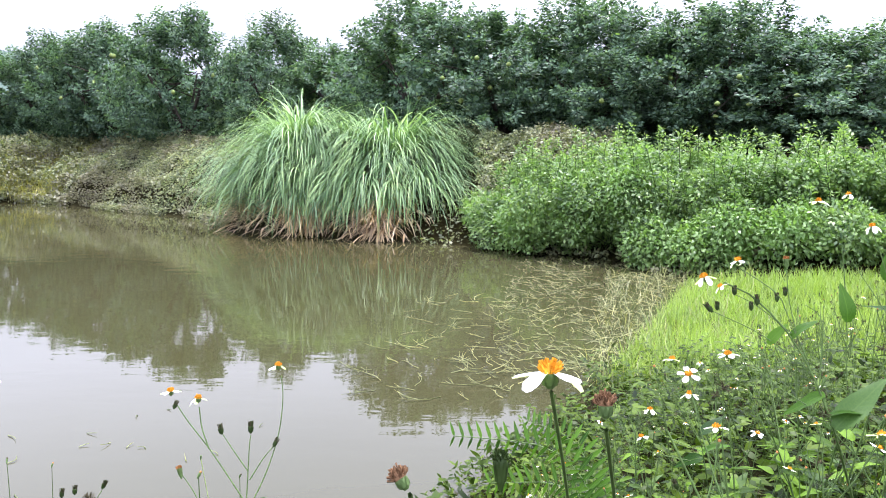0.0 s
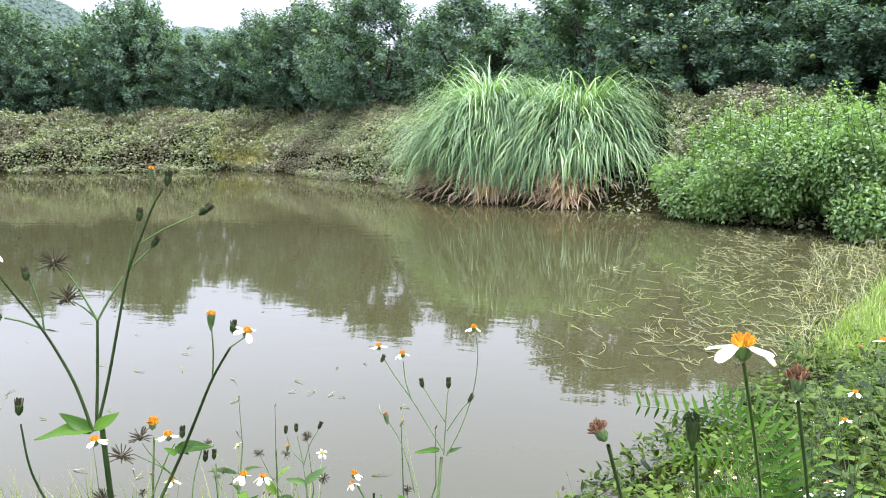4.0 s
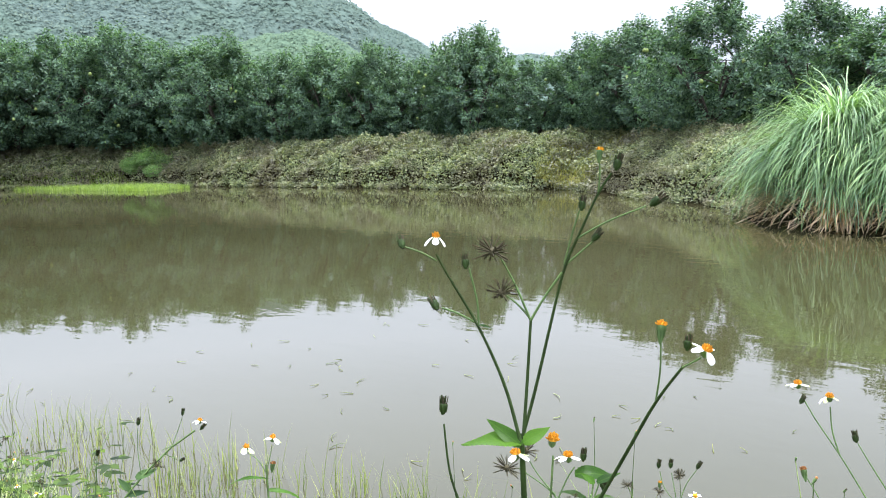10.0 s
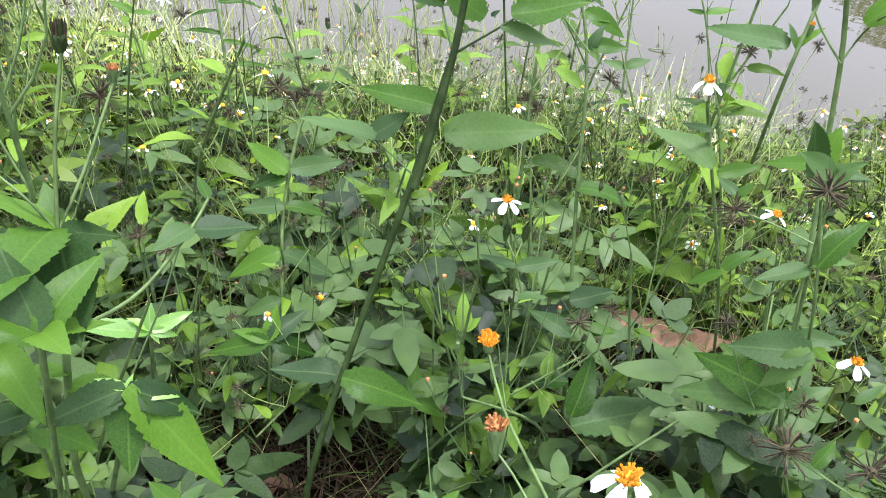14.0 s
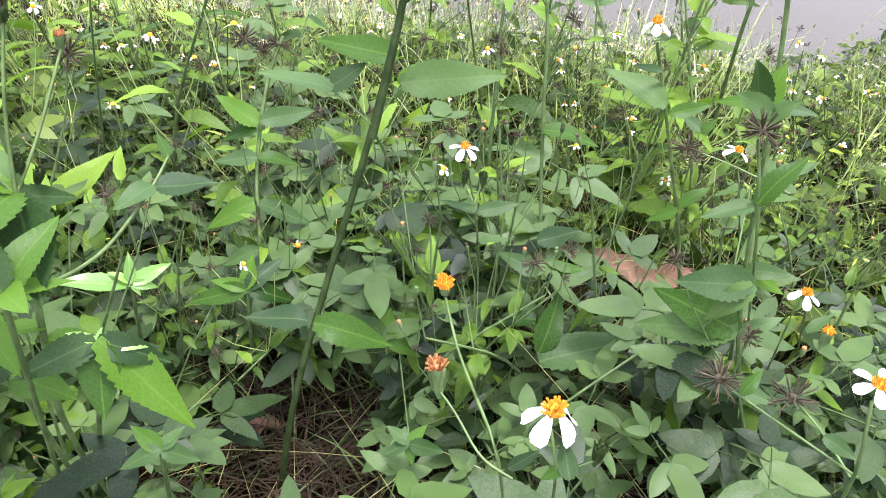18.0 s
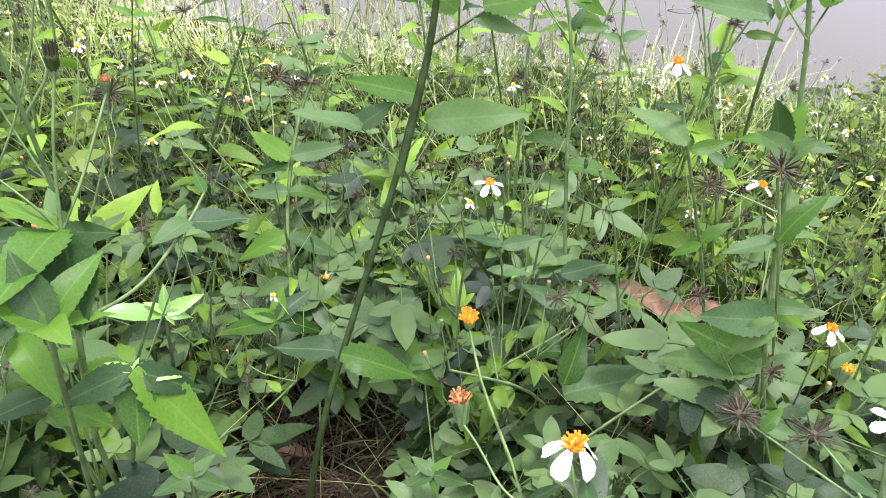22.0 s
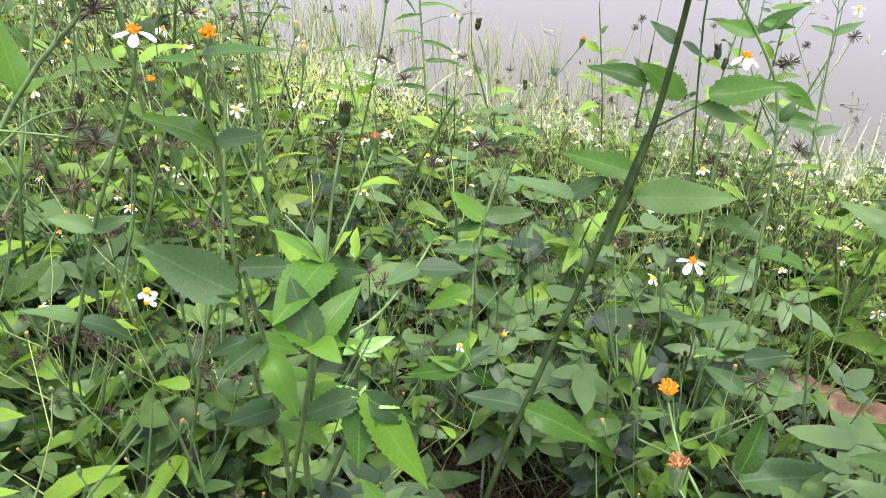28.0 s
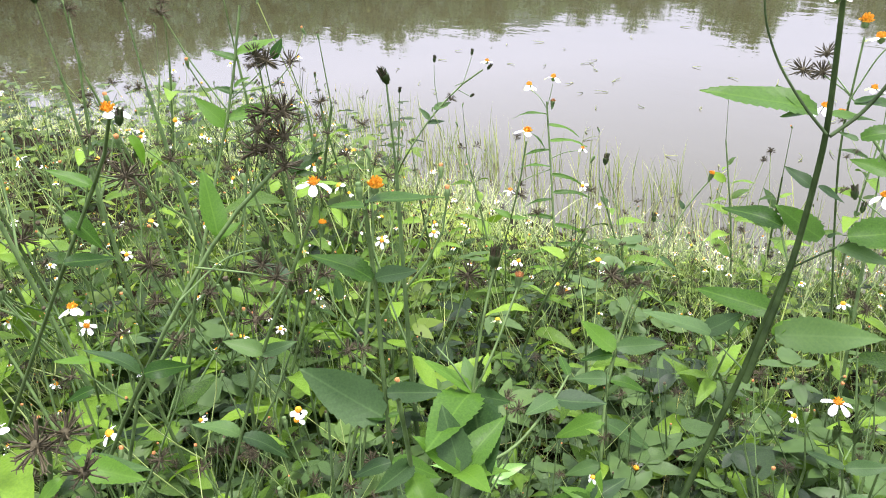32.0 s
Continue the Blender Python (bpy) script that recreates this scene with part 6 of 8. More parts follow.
daisy_weed('bright orange flower head on a pale stalk without petals',
           [([(-0.170, 0.250, 0.550), (-0.153, 0.172, 0.799), (-0.195, 0.213, 0.775), (-0.232, 0.250, 0.752), (-0.2612, 0.2792, 0.7575)], 0.0010, 0.0008),
            ([(-0.146, 0.166, 0.806), (-0.164, 0.166, 0.806), (-0.186, 0.177, 0.813), (-0.198, 0.181, 0.816)], 0.0007, 0.0005)],
           [(2, (-0.152, 0.173, 0.799), (-0.143, 0.187, 0.805))],
           [('disc', (-0.262, 0.280, 0.760), 1.35, (-0.3, -0.2, 0.8)),
            ('rust', (-0.201, 0.183, 0.820), 1.35, (-0.3, -0.2, 0.8)),
            ('green', (-0.195, 0.216, 0.782), 1.00, (0, 0, 1))])
daisy_weed('white daisy with four petals close over the leaves',
           [([(-0.140, 0.250, 0.600), (-0.128, 0.174, 0.818), (-0.132, 0.176, 0.831), (-0.138, 0.182, 0.835)], 0.0010, 0.0007),
            ([(-0.127, 0.181, 0.810), (-0.116, 0.187, 0.823)], 0.0007, 0.0005)],
           [(3, (-0.122, 0.175, 0.817), (-0.133, 0.187, 0.826)),
            (1, (-0.127, 0.178, 0.819), (-0.133, 0.168, 0.816))],
           [('flower', (-0.140, 0.187, 0.837), 1.62, (-0.05, -0.55, 0.75)),
            ('green', (-0.116, 0.189, 0.824), 1.20, (0, 0, 1))])
daisy_weed('white daisy beside brown burrs close to the lens',
           [([(0.030, 0.360, 0.600), (-0.016, 0.242, 0.831), (-0.025, 0.246, 0.859), (-0.027, 0.254, 0.866)], 0.0010, 0.0007),
            ([(-0.013, 0.254, 0.815), (-0.062, 0.282, 0.794), (-0.085, 0.291, 0.789)], 0.0007, 0.0005),
            ([(-0.013, 0.265, 0.799), (-0.032, 0.277, 0.806), (-0.049, 0.285, 0.810)], 0.0007, 0.0005)],
           [(0, (-0.073, 0.284, 0.796), (-0.068, 0.297, 0.807)),
            (1, (-0.033, 0.263, 0.820), (-0.016, 0.260, 0.820))],
           [('flower', (-0.029, 0.251, 0.876), 1.00, (0.05, -0.5, 0.8)),
            ('burr', (-0.086, 0.292, 0.790), 1.30, (0, 0, 1)),
            ('burr', (-0.051, 0.285, 0.810), 1.20, (0, 0, 1)),
            ('bud', (-0.051, 0.295, 0.847), 1.00, (0, 0, 1))])
daisy_weed('daisy with drooping petals and green buds',
           [([(-0.380, 0.530, 0.460), (-0.294, 0.376, 0.712), (-0.305, 0.381, 0.752), (-0.310, 0.378, 0.783)], 0.0011, 0.0007),
            ([(-0.296, 0.366, 0.762), (-0.304, 0.369, 0.770)], 0.0006, 0.0004),
            ([(-0.294, 0.365, 0.761), (-0.295, 0.375, 0.770)], 0.0006, 0.0004)],
           [(2, (-0.298, 0.375, 0.742), (-0.324, 0.369, 0.752)),
            (2, (-0.297, 0.376, 0.742), (-0.273, 0.398, 0.751)),
            (0, (-0.287, 0.364, 0.726), (-0.270, 0.378, 0.731))],
           [('flower', (-0.315, 0.382, 0.790), 1.10, (0, -0.5, 0.7)),
            ('green', (-0.307, 0.371, 0.773), 1.00, (0, 0, 1)),
            ('green', (-0.295, 0.378, 0.773), 1.00, (0, 0, 1))])
daisy_weed('orange-centred daisy on a stiff green stem',
           [([(-0.150, 0.610, 0.460), (-0.165, 0.492, 0.692), (-0.197, 0.487, 0.790), (-0.216, 0.490, 0.839), (-0.221, 0.481, 0.865)], 0.0017, 0.0009)],
           [(2, (-0.211, 0.474, 0.849), (-0.230, 0.470, 0.853)),
            (0, (-0.203, 0.480, 0.819), (-0.251, 0.480, 0.841)),
            (2, (-0.199, 0.479, 0.815), (-0.175, 0.493, 0.828)),
            (0, (-0.172, 0.478, 0.739), (-0.159, 0.495, 0.757)),
            (2, (-0.172, 0.476, 0.737), (-0.192, 0.463, 0.727))],
           [('flower', (-0.223, 0.476, 0.879), 1.15, (0, -0.2, 1))])
daisy_weed('dark burr on a stalk above broad leaves',
           [([(-0.070, 0.590, 0.480), (-0.095, 0.402, 0.763), (-0.114, 0.407, 0.832), (-0.126, 0.407, 0.867)], 0.0014, 0.0008),
            ([(-0.101, 0.476, 0.789), (-0.144, 0.476, 0.795), (-0.177, 0.472, 0.798)], 0.0007, 0.0005)],
           [(0, (-0.112, 0.403, 0.826), (-0.101, 0.427, 0.857)),
            (0, (-0.094, 0.388, 0.777), (-0.112, 0.363, 0.754)),
            (3, (-0.094, 0.388, 0.777), (-0.139, 0.372, 0.767))],
           [('burr', (-0.124, 0.396, 0.881), 1.15, (0, 0, 1)),
            ('burr', (-0.178, 0.472, 0.798), 1.20, (0, 0, 1))])
daisy_weed('small daisy with white petals low among leaves',
           [([(-0.030, 0.660, 0.460), (-0.057, 0.468, 0.701)], 0.0009, 0.0006)],
           [(2, (-0.049, 0.464, 0.683), (-0.040, 0.480, 0.700))],
           [('flower', (-0.062, 0.474, 0.707), 1.25, (0.1, -0.2, 1))])
daisy_weed('small daisy half hidden by leaves',
           [([(-0.140, 0.560, 0.460), (-0.135, 0.468, 0.608)], 0.0009, 0.0006)],
           [(2, (-0.130, 0.471, 0.583), (-0.113, 0.483, 0.592))],
           [('flower', (-0.139, 0.472, 0.612), 1.00, (0.1, -0.3, 1)),
            ('bud', (-0.162, 0.462, 0.607), 0.90, (0, 0, 1))])
daisy_weed('tiny daisy leaning over a dark stalk',
           [([(-0.140, 0.790, 0.460), (-0.144, 0.585, 0.688), (-0.159, 0.600, 0.711)], 0.0009, 0.0006)],
           [(2, (-0.139, 0.579, 0.681), (-0.122, 0.592, 0.695))],
           [('flower', (-0.163, 0.604, 0.717), 1.20, (0.3, -0.3, 0.8)),
            ('burr', (-0.194, 0.591, 0.707), 1.00, (0, 0, 1))])
daisy_weed('dark-stemmed daisy weed with opposite leaves',
           [([(-0.560, 0.360, 0.440), (-0.518, 0.334, 0.589), (-0.555, 0.377, 0.650), (-0.570, 0.408, 0.693), (-0.579, 0.440, 0.736), (-0.578, 0.463, 0.762)], 0.0020, 0.0015),
            ([(-0.579, 0.440, 0.736), (-0.596, 0.438, 0.755), (-0.601, 0.436, 0.760)], 0.0007, 0.0004),
            ([(-0.578, 0.443, 0.738), (-0.575, 0.453, 0.747)], 0.0007, 0.0004)],
           [(3, (-0.565, 0.402, 0.699), (-0.600, 0.388, 0.727)),
            (2, (-0.564, 0.404, 0.701), (-0.531, 0.447, 0.708)),
            (0, (-0.564, 0.398, 0.695), (-0.586, 0.371, 0.694)),
            (1, (-0.555, 0.384, 0.673), (-0.582, 0.356, 0.678)),
            (0, (-0.554, 0.385, 0.673), (-0.525, 0.411, 0.668)),
            (0, (-0.546, 0.366, 0.634), (-0.571, 0.318, 0.624)),
            (2, (-0.544, 0.365, 0.631), (-0.496, 0.397, 0.616)),
            (0, (-0.527, 0.343, 0.601), (-0.487, 0.347, 0.574)),
            (0, (-0.525, 0.341, 0.599), (-0.545, 0.308, 0.594))],
           [('burr', (-0.603, 0.436, 0.763), 1.30, (0, 0, 1)),
            ('burr', (-0.588, 0.444, 0.752), 1.20, (0, 0, 1)),
            ('burr', (-0.580, 0.456, 0.756), 1.10, (0, 0, 1))])
daisy_weed('young light-green weed with a fresh leaf rosette',
           [([(-0.630, 0.230, 0.460), (-0.549, 0.214, 0.628), (-0.556, 0.220, 0.637)], 0.0017, 0.0014)],
           [(4, (-0.556, 0.220, 0.637), (-0.569, 0.234, 0.656)),
            (4, (-0.556, 0.220, 0.637), (-0.543, 0.255, 0.641)),
            (4, (-0.556, 0.220, 0.637), (-0.570, 0.197, 0.641)),
            (5, (-0.556, 0.220, 0.637), (-0.540, 0.235, 0.629)),
            (5, (-0.556, 0.220, 0.637), (-0.572, 0.214, 0.650)),
            (4, (-0.556, 0.220, 0.637), (-0.593, 0.175, 0.656)),
            (4, (-0.556, 0.220, 0.637), (-0.546, 0.220, 0.627))],
           [])
daisy_weed('pale young weed with spreading toothed leaves',
           [([(-0.550, 0.100, 0.500), (-0.388, 0.109, 0.779), (-0.393, 0.113, 0.785)], 0.0017, 0.0014)],
           [(4, (-0.393, 0.113, 0.785), (-0.374, 0.131, 0.775)),
            (4, (-0.393, 0.113, 0.785), (-0.405, 0.104, 0.793)),
            (2, (-0.393, 0.113, 0.785), (-0.331, 0.126, 0.742)),
            (3, (-0.393, 0.113, 0.785), (-0.367, 0.088, 0.757)),
            (0, (-0.393, 0.113, 0.785), (-0.407, 0.069, 0.787)),
            (0, (-0.393, 0.113, 0.785), (-0.361, 0.135, 0.766)),
            (4, (-0.393, 0.113, 0.785), (-0.395, 0.120, 0.789)),
            (0, (-0.393, 0.113, 0.785), (-0.401, 0.085, 0.784))],
           [])
daisy_weed('grey-green weed with broad near leaves',
           [([(-0.540, 0.070, 0.520), (-0.379, 0.077, 0.857), (-0.383, 0.080, 0.862)], 0.0017, 0.0014)],
           [(3, (-0.383, 0.080, 0.862), (-0.407, 0.065, 0.885)),
            (0, (-0.383, 0.080, 0.862), (-0.351, 0.075, 0.886)),
            (0, (-0.383, 0.080, 0.862), (-0.389, 0.119, 0.884)),
            (3, (-0.383, 0.080, 0.862), (-0.408, 0.087, 0.894)),
            (2, (-0.383, 0.080, 0.862), (-0.372, 0.109, 0.861))],
           [])
daisy_weed('low weed with dull green leaves',
           [([(-0.520, 0.290, 0.460), (-0.469, 0.273, 0.617), (-0.476, 0.280, 0.626)], 0.0017, 0.0014)],
           [(0, (-0.476, 0.280, 0.626), (-0.502, 0.265, 0.638)),
            (0, (-0.476, 0.280, 0.626), (-0.468, 0.319, 0.642)),
            (2, (-0.476, 0.280, 0.626), (-0.506, 0.239, 0.629)),
            (0, (-0.476, 0.280, 0.626), (-0.443, 0.303, 0.614)),
            (3, (-0.476, 0.280, 0.626), (-0.487, 0.302, 0.646))],
           [])
daisy_weed('low leafy weed among the stems',
           [([(-0.370, 0.340, 0.460), (-0.348, 0.319, 0.593), (-0.355, 0.326, 0.601)], 0.0017, 0.0014)],
           [(0, (-0.355, 0.326, 0.601), (-0.389, 0.320, 0.615)),
            (0, (-0.355, 0.326, 0.601), (-0.329, 0.360, 0.609)),
            (2, (-0.355, 0.326, 0.601), (-0.382, 0.294, 0.597)),
            (0, (-0.355, 0.326, 0.601), (-0.321, 0.331, 0.587)),
            (3, (-0.355, 0.326, 0.601), (-0.363, 0.345, 0.617))],
           [])
daisy_weed('low leafy weed in front of bare soil',
           [([(-0.290, 0.280, 0.470), (-0.255, 0.229, 0.627), (-0.261, 0.235, 0.632)], 0.0017, 0.0014)],
           [(3, (-0.261, 0.235, 0.632), (-0.281, 0.234, 0.640)),
            (3, (-0.261, 0.235, 0.632), (-0.257, 0.252, 0.639)),
            (1, (-0.261, 0.235, 0.632), (-0.274, 0.217, 0.629)),
            (1, (-0.261, 0.235, 0.632), (-0.236, 0.245, 0.628)),
            (3, (-0.261, 0.235, 0.632), (-0.251, 0.225, 0.624))],
           [])
daisy_weed('weed seedling with notched leaves',
           [([(-0.470, 0.130, 0.470), (-0.385, 0.114, 0.652), (-0.392, 0.119, 0.657)], 0.0017, 0.0014)],
           [(3, (-0.392, 0.119, 0.657), (-0.414, 0.116, 0.671)),
            (3, (-0.392, 0.119, 0.657), (-0.390, 0.140, 0.662)),
            (1, (-0.392, 0.119, 0.657), (-0.403, 0.093, 0.659)),
            (1, (-0.392, 0.119, 0.657), (-0.369, 0.132, 0.646))],
           [])
daisy_weed('large white daisy with orange centre close to the lens',
           [([(0.220, 1.020, 0.550), (0.067, 0.371, 1.112), (0.050, 0.314, 1.177), (0.045, 0.301, 1.199)], 0.0010, 0.0007)],
           [],
           [('flower', (0.044, 0.298, 1.204), 1.45, (0, -0.1, 1))])
daisy_weed('brown withered head on a stalk',
           [([(0.280, 0.970, 0.550), (0.077, 0.315, 1.141), (0.064, 0.281, 1.183), (0.062, 0.274, 1.193)], 0.0009, 0.0007)],
           [],
           [('withered', (0.062, 0.276, 1.199), 1.00, (0, 0, 1))])
daisy_weed('green bud on a stalk close to the lens',
           [([(0.120, 0.830, 0.600), (0.024, 0.265, 1.159), (0.021, 0.243, 1.181)], 0.0009, 0.0007)],
           [],
           [('green', (0.020, 0.246, 1.188), 1.00, (0, 0, 1))])
daisy_weed('withered rusty bud close to the lens',
           [([(-0.020, 0.810, 0.600), (-0.005, 0.266, 1.159), (-0.007, 0.242, 1.179), (-0.011, 0.244, 1.182)], 0.0009, 0.0007)],
           [],
           [('withered', (-0.013, 0.245, 1.185), 0.85, (-0.7, 0, 0.6))])
weed = daisy_weed('many-branched daisy weed with small dark buds',
           [([(0.840, 1.350, 0.500), (0.501, 0.902, 0.917), (0.481, 0.946, 1.006), (0.454, 0.974, 1.059), (0.417, 0.999, 1.100), (0.385, 1.014, 1.113)], 0.0020, 0.0009),
            ([(0.481, 0.946, 1.006), (0.428, 0.983, 1.049), (0.369, 1.012, 1.074)], 0.0007, 0.0004),
            ([(0.476, 0.952, 1.020), (0.457, 0.976, 1.074), (0.449, 0.986, 1.103), (0.404, 1.010, 1.133)], 0.0008, 0.0005),
            ([(0.460, 0.969, 1.053), (0.423, 0.993, 1.086), (0.397, 1.007, 1.098)], 0.0007, 0.0004),
            ([(0.470, 0.957, 1.026), (0.458, 0.980, 1.096), (0.457, 0.988, 1.136)], 0.0007, 0.0004),
            ([(0.494, 0.921, 0.955), (0.443, 0.956, 0.980), (0.389, 0.996, 1.038)], 0.0007, 0.0004)],
           [(0, (0.459, 0.968, 1.046), (0.485, 0.963, 1.077)),
            (0, (0.434, 0.977, 1.036), (0.454, 0.975, 1.067)),
            (2, (0.498, 0.914, 0.942), (0.548, 0.912, 1.017)),
            (0, (0.519, 0.944, 1.074), (0.518, 0.955, 1.123)),
            (0, (0.494, 0.922, 0.958), (0.534, 0.906, 0.975)),
            (2, (0.491, 0.932, 0.981), (0.441, 0.949, 0.960))],
           [('flower', (0.402, 1.012, 1.140), 1.30, (-0.2, -0.3, 0.8)),
            ('flower', (0.362, 1.023, 1.115), 1.50, (-0.4, -0.3, 0.7)),
            ('flower', (0.382, 1.014, 1.105), 1.00, (-0.5, -0.3, 0.4)),
            ('bud', (0.457, 0.989, 1.142), 1.30, (0, 0, 1)),
            ('closed', (0.368, 1.013, 1.075), 1.50, (-0.6, 0, 0.5)),
            ('closed', (0.423, 0.994, 1.089), 1.40, (0, 0, 1)),
            ('closed', (0.397, 1.007, 1.100), 1.30, (0, 0, 1)),
            ('closed', (0.416, 0.995, 1.081), 1.20, (0, 0, 1)),
            ('closed', (0.455, 0.983, 1.103), 1.20, (0, 0, 1)),
            ('flower', (0.387, 0.990, 1.015), 1.40, (-0.2, -0.5, 0.6)),
            ('closed', (0.446, 0.986, 1.095), 1.20, (0, 0, 1)),
            ('closed', (0.376, 1.010, 1.078), 1.20, (0, 0, 1))])
grow(weed, [([(0.565, 1.025, 1.031), (0.565, 1.042, 1.107), (0.562, 1.052, 1.162)], 0.0009, 0.0005),
            ([(0.486, 0.939, 0.993), (0.496, 0.957, 1.078), (0.476, 0.970, 1.091)], 0.0007, 0.0004)],
     [],
     [])
daisy_weed('daisy flowers on thin stems before the hedge',
           [([(1.050, 1.580, 0.500), (0.779, 1.240, 0.974), (0.755, 1.283, 1.112), (0.744, 1.294, 1.148)], 0.0014, 0.0006),
            ([(0.779, 1.240, 0.974), (0.710, 1.308, 1.108), (0.672, 1.336, 1.180)], 0.0007, 0.0004),
            ([(0.755, 1.283, 1.112), (0.725, 1.309, 1.188)], 0.0007, 0.0005)],
           [(0, (0.774, 1.252, 1.010), (0.732, 1.283, 1.033)),
            (0, (0.765, 1.269, 1.065), (0.761, 1.281, 1.122))],
           [('flower', (0.744, 1.295, 1.155), 1.50, (-0.2, -0.4, 0.8)),
            ('flower', (0.670, 1.339, 1.195), 1.50, (0, -0.6, 0.6)),
            ('flower', (0.711, 1.319, 1.209), 1.20, (0, 0, 1))])
daisy_weed('daisy weed in the bank with scattered flowers',
           [([(0.640, 1.680, 0.450), (0.428, 1.180, 0.800), (0.420, 1.202, 0.849), (0.414, 1.212, 0.870)], 0.0014, 0.0006),
            ([(0.428, 1.180, 0.800), (0.366, 1.208, 0.818), (0.350, 1.222, 0.842)], 0.0007, 0.0005),
            ([(0.427, 1.173, 0.784), (0.342, 1.203, 0.790), (0.336, 1.210, 0.802)], 0.0007, 0.0005),
            ([(0.425, 1.187, 0.816), (0.396, 1.222, 0.882), (0.391, 1.236, 0.921)], 0.0007, 0.0004)],
           [(0, (0.428, 1.180, 0.800), (0.467, 1.174, 0.822)),
            (0, (0.427, 1.176, 0.792), (0.380, 1.186, 0.778)),
            (2, (0.426, 1.191, 0.825), (0.462, 1.192, 0.863))],
           [('flower', (0.414, 1.216, 0.882), 1.50, (0, 0, 1)),
            ('flower', (0.351, 1.225, 0.853), 1.20, (0, 0, 1)),
            ('flower', (0.336, 1.213, 0.810), 1.20, (-0.3, -0.4, 0.6)),
            ('flower', (0.390, 1.241, 0.935), 1.40, (0, -0.5, 0.6))])
daisy_weed('low daisy cluster with white petals and green leaves',
           [([(-0.480, 0.730, 0.450), (-0.404, 0.489, 0.937), (-0.403, 0.495, 0.993), (-0.408, 0.510, 1.034)], 0.0014, 0.0007),
            ([(-0.403, 0.491, 0.985), (-0.396, 0.510, 1.018), (-0.392, 0.516, 1.026)], 0.0007, 0.0005),
            ([(-0.377, 0.505, 0.938), (-0.385, 0.527, 0.986), (-0.380, 0.542, 1.016)], 0.0007, 0.0005)],
           [(0, (-0.391, 0.514, 1.021), (-0.364, 0.530, 1.024)),
            (1, (-0.387, 0.517, 1.022), (-0.380, 0.518, 1.016)),
            (0, (-0.386, 0.488, 0.961), (-0.355, 0.510, 0.972)),
            (2, (-0.387, 0.486, 0.959), (-0.401, 0.483, 0.967)),
            (3, (-0.361, 0.518, 0.947), (-0.337, 0.534, 0.954)),
            (1, (-0.361, 0.517, 0.945), (-0.369, 0.516, 0.948))],
           [('disc', (-0.410, 0.512, 1.042), 1.00, (0, 0, 1)),
            ('flower', (-0.397, 0.515, 1.031), 1.10, (-0.2, -0.3, 0.9)),
            ('closed', (-0.387, 0.521, 1.033), 1.00, (0, 0, 1)),
            ('closed', (-0.377, 0.538, 1.003), 1.00, (0, 0, 1)),
            ('flower', (-0.404, 0.486, 0.976), 0.90, (0, 0, 1)),
            ('flower', (-0.415, 0.481, 0.980), 1.00, (0, 0, 1)),
            ('flower', (-0.417, 0.670, 0.913), 1.20, (0, 0, 1)),
            ('flower', (-0.397, 0.677, 0.910), 1.10, (0, 0, 1)),
            ('flower', (-0.390, 0.503, 0.995), 0.80, (0, 0, 1))])

daisy_weed('near leafy weed with a knotted node and long stalks',
           [([(-0.477, 0.105, 0.450), (-0.448, 0.085, 0.674), (-0.440, 0.107, 0.781), (-0.423, 0.120, 0.876)], 0.0022, 0.0018),
            ([(-0.423, 0.120, 0.876), (-0.429, 0.135, 0.918), (-0.437, 0.155, 0.953)], 0.0011, 0.0007),
            ([(-0.423, 0.120, 0.876), (-0.431, 0.145, 0.893), (-0.450, 0.184, 0.921)], 0.0010, 0.0007),
            ([(-0.423, 0.120, 0.876), (-0.432, 0.115, 0.895), (-0.447, 0.111, 0.906)], 0.0008, 0.0005),
            ([(-0.433, 0.109, 0.805), (-0.421, 0.148, 0.809), (-0.434, 0.201, 0.821), (-0.442, 0.222, 0.828)], 0.0013, 0.0008)],
           [(1, (-0.423, 0.119, 0.876), (-0.393, 0.066, 0.892)),
            (3, (-0.422, 0.119, 0.875), (-0.370, 0.089, 0.858)),
            (2, (-0.423, 0.119, 0.876), (-0.413, 0.148, 0.863)),
            (0, (-0.423, 0.120, 0.877), (-0.406, 0.081, 0.880)),
            (2, (-0.424, 0.119, 0.878), (-0.442, 0.105, 0.906)),
            (0, (-0.424, 0.122, 0.878), (-0.444, 0.129, 0.893)),
            (3, (-0.434, 0.201, 0.821), (-0.408, 0.229, 0.820)),
            (1, (-0.434, 0.201, 0.821), (-0.430, 0.171, 0.830)),
            (2, (-0.442, 0.222, 0.828), (-0.459, 0.231, 0.837)),
            (2, (-0.442, 0.106, 0.769), (-0.441, 0.077, 0.803)),
            (0, (-0.441, 0.104, 0.760), (-0.400, 0.122, 0.764))],
           [('closed', (-0.438, 0.156, 0.956), 1.5, (0, 0, 1)),
            ('green', (-0.428, 0.129, 0.885), 1.1, (0.3, 0, 1)),
            ('green', (-0.424, 0.134, 0.877), 1.0, (0.5, 0, 0.7)),
            ('bud', (-0.451, 0.185, 0.923), 1.0, (0, 0, 1))])
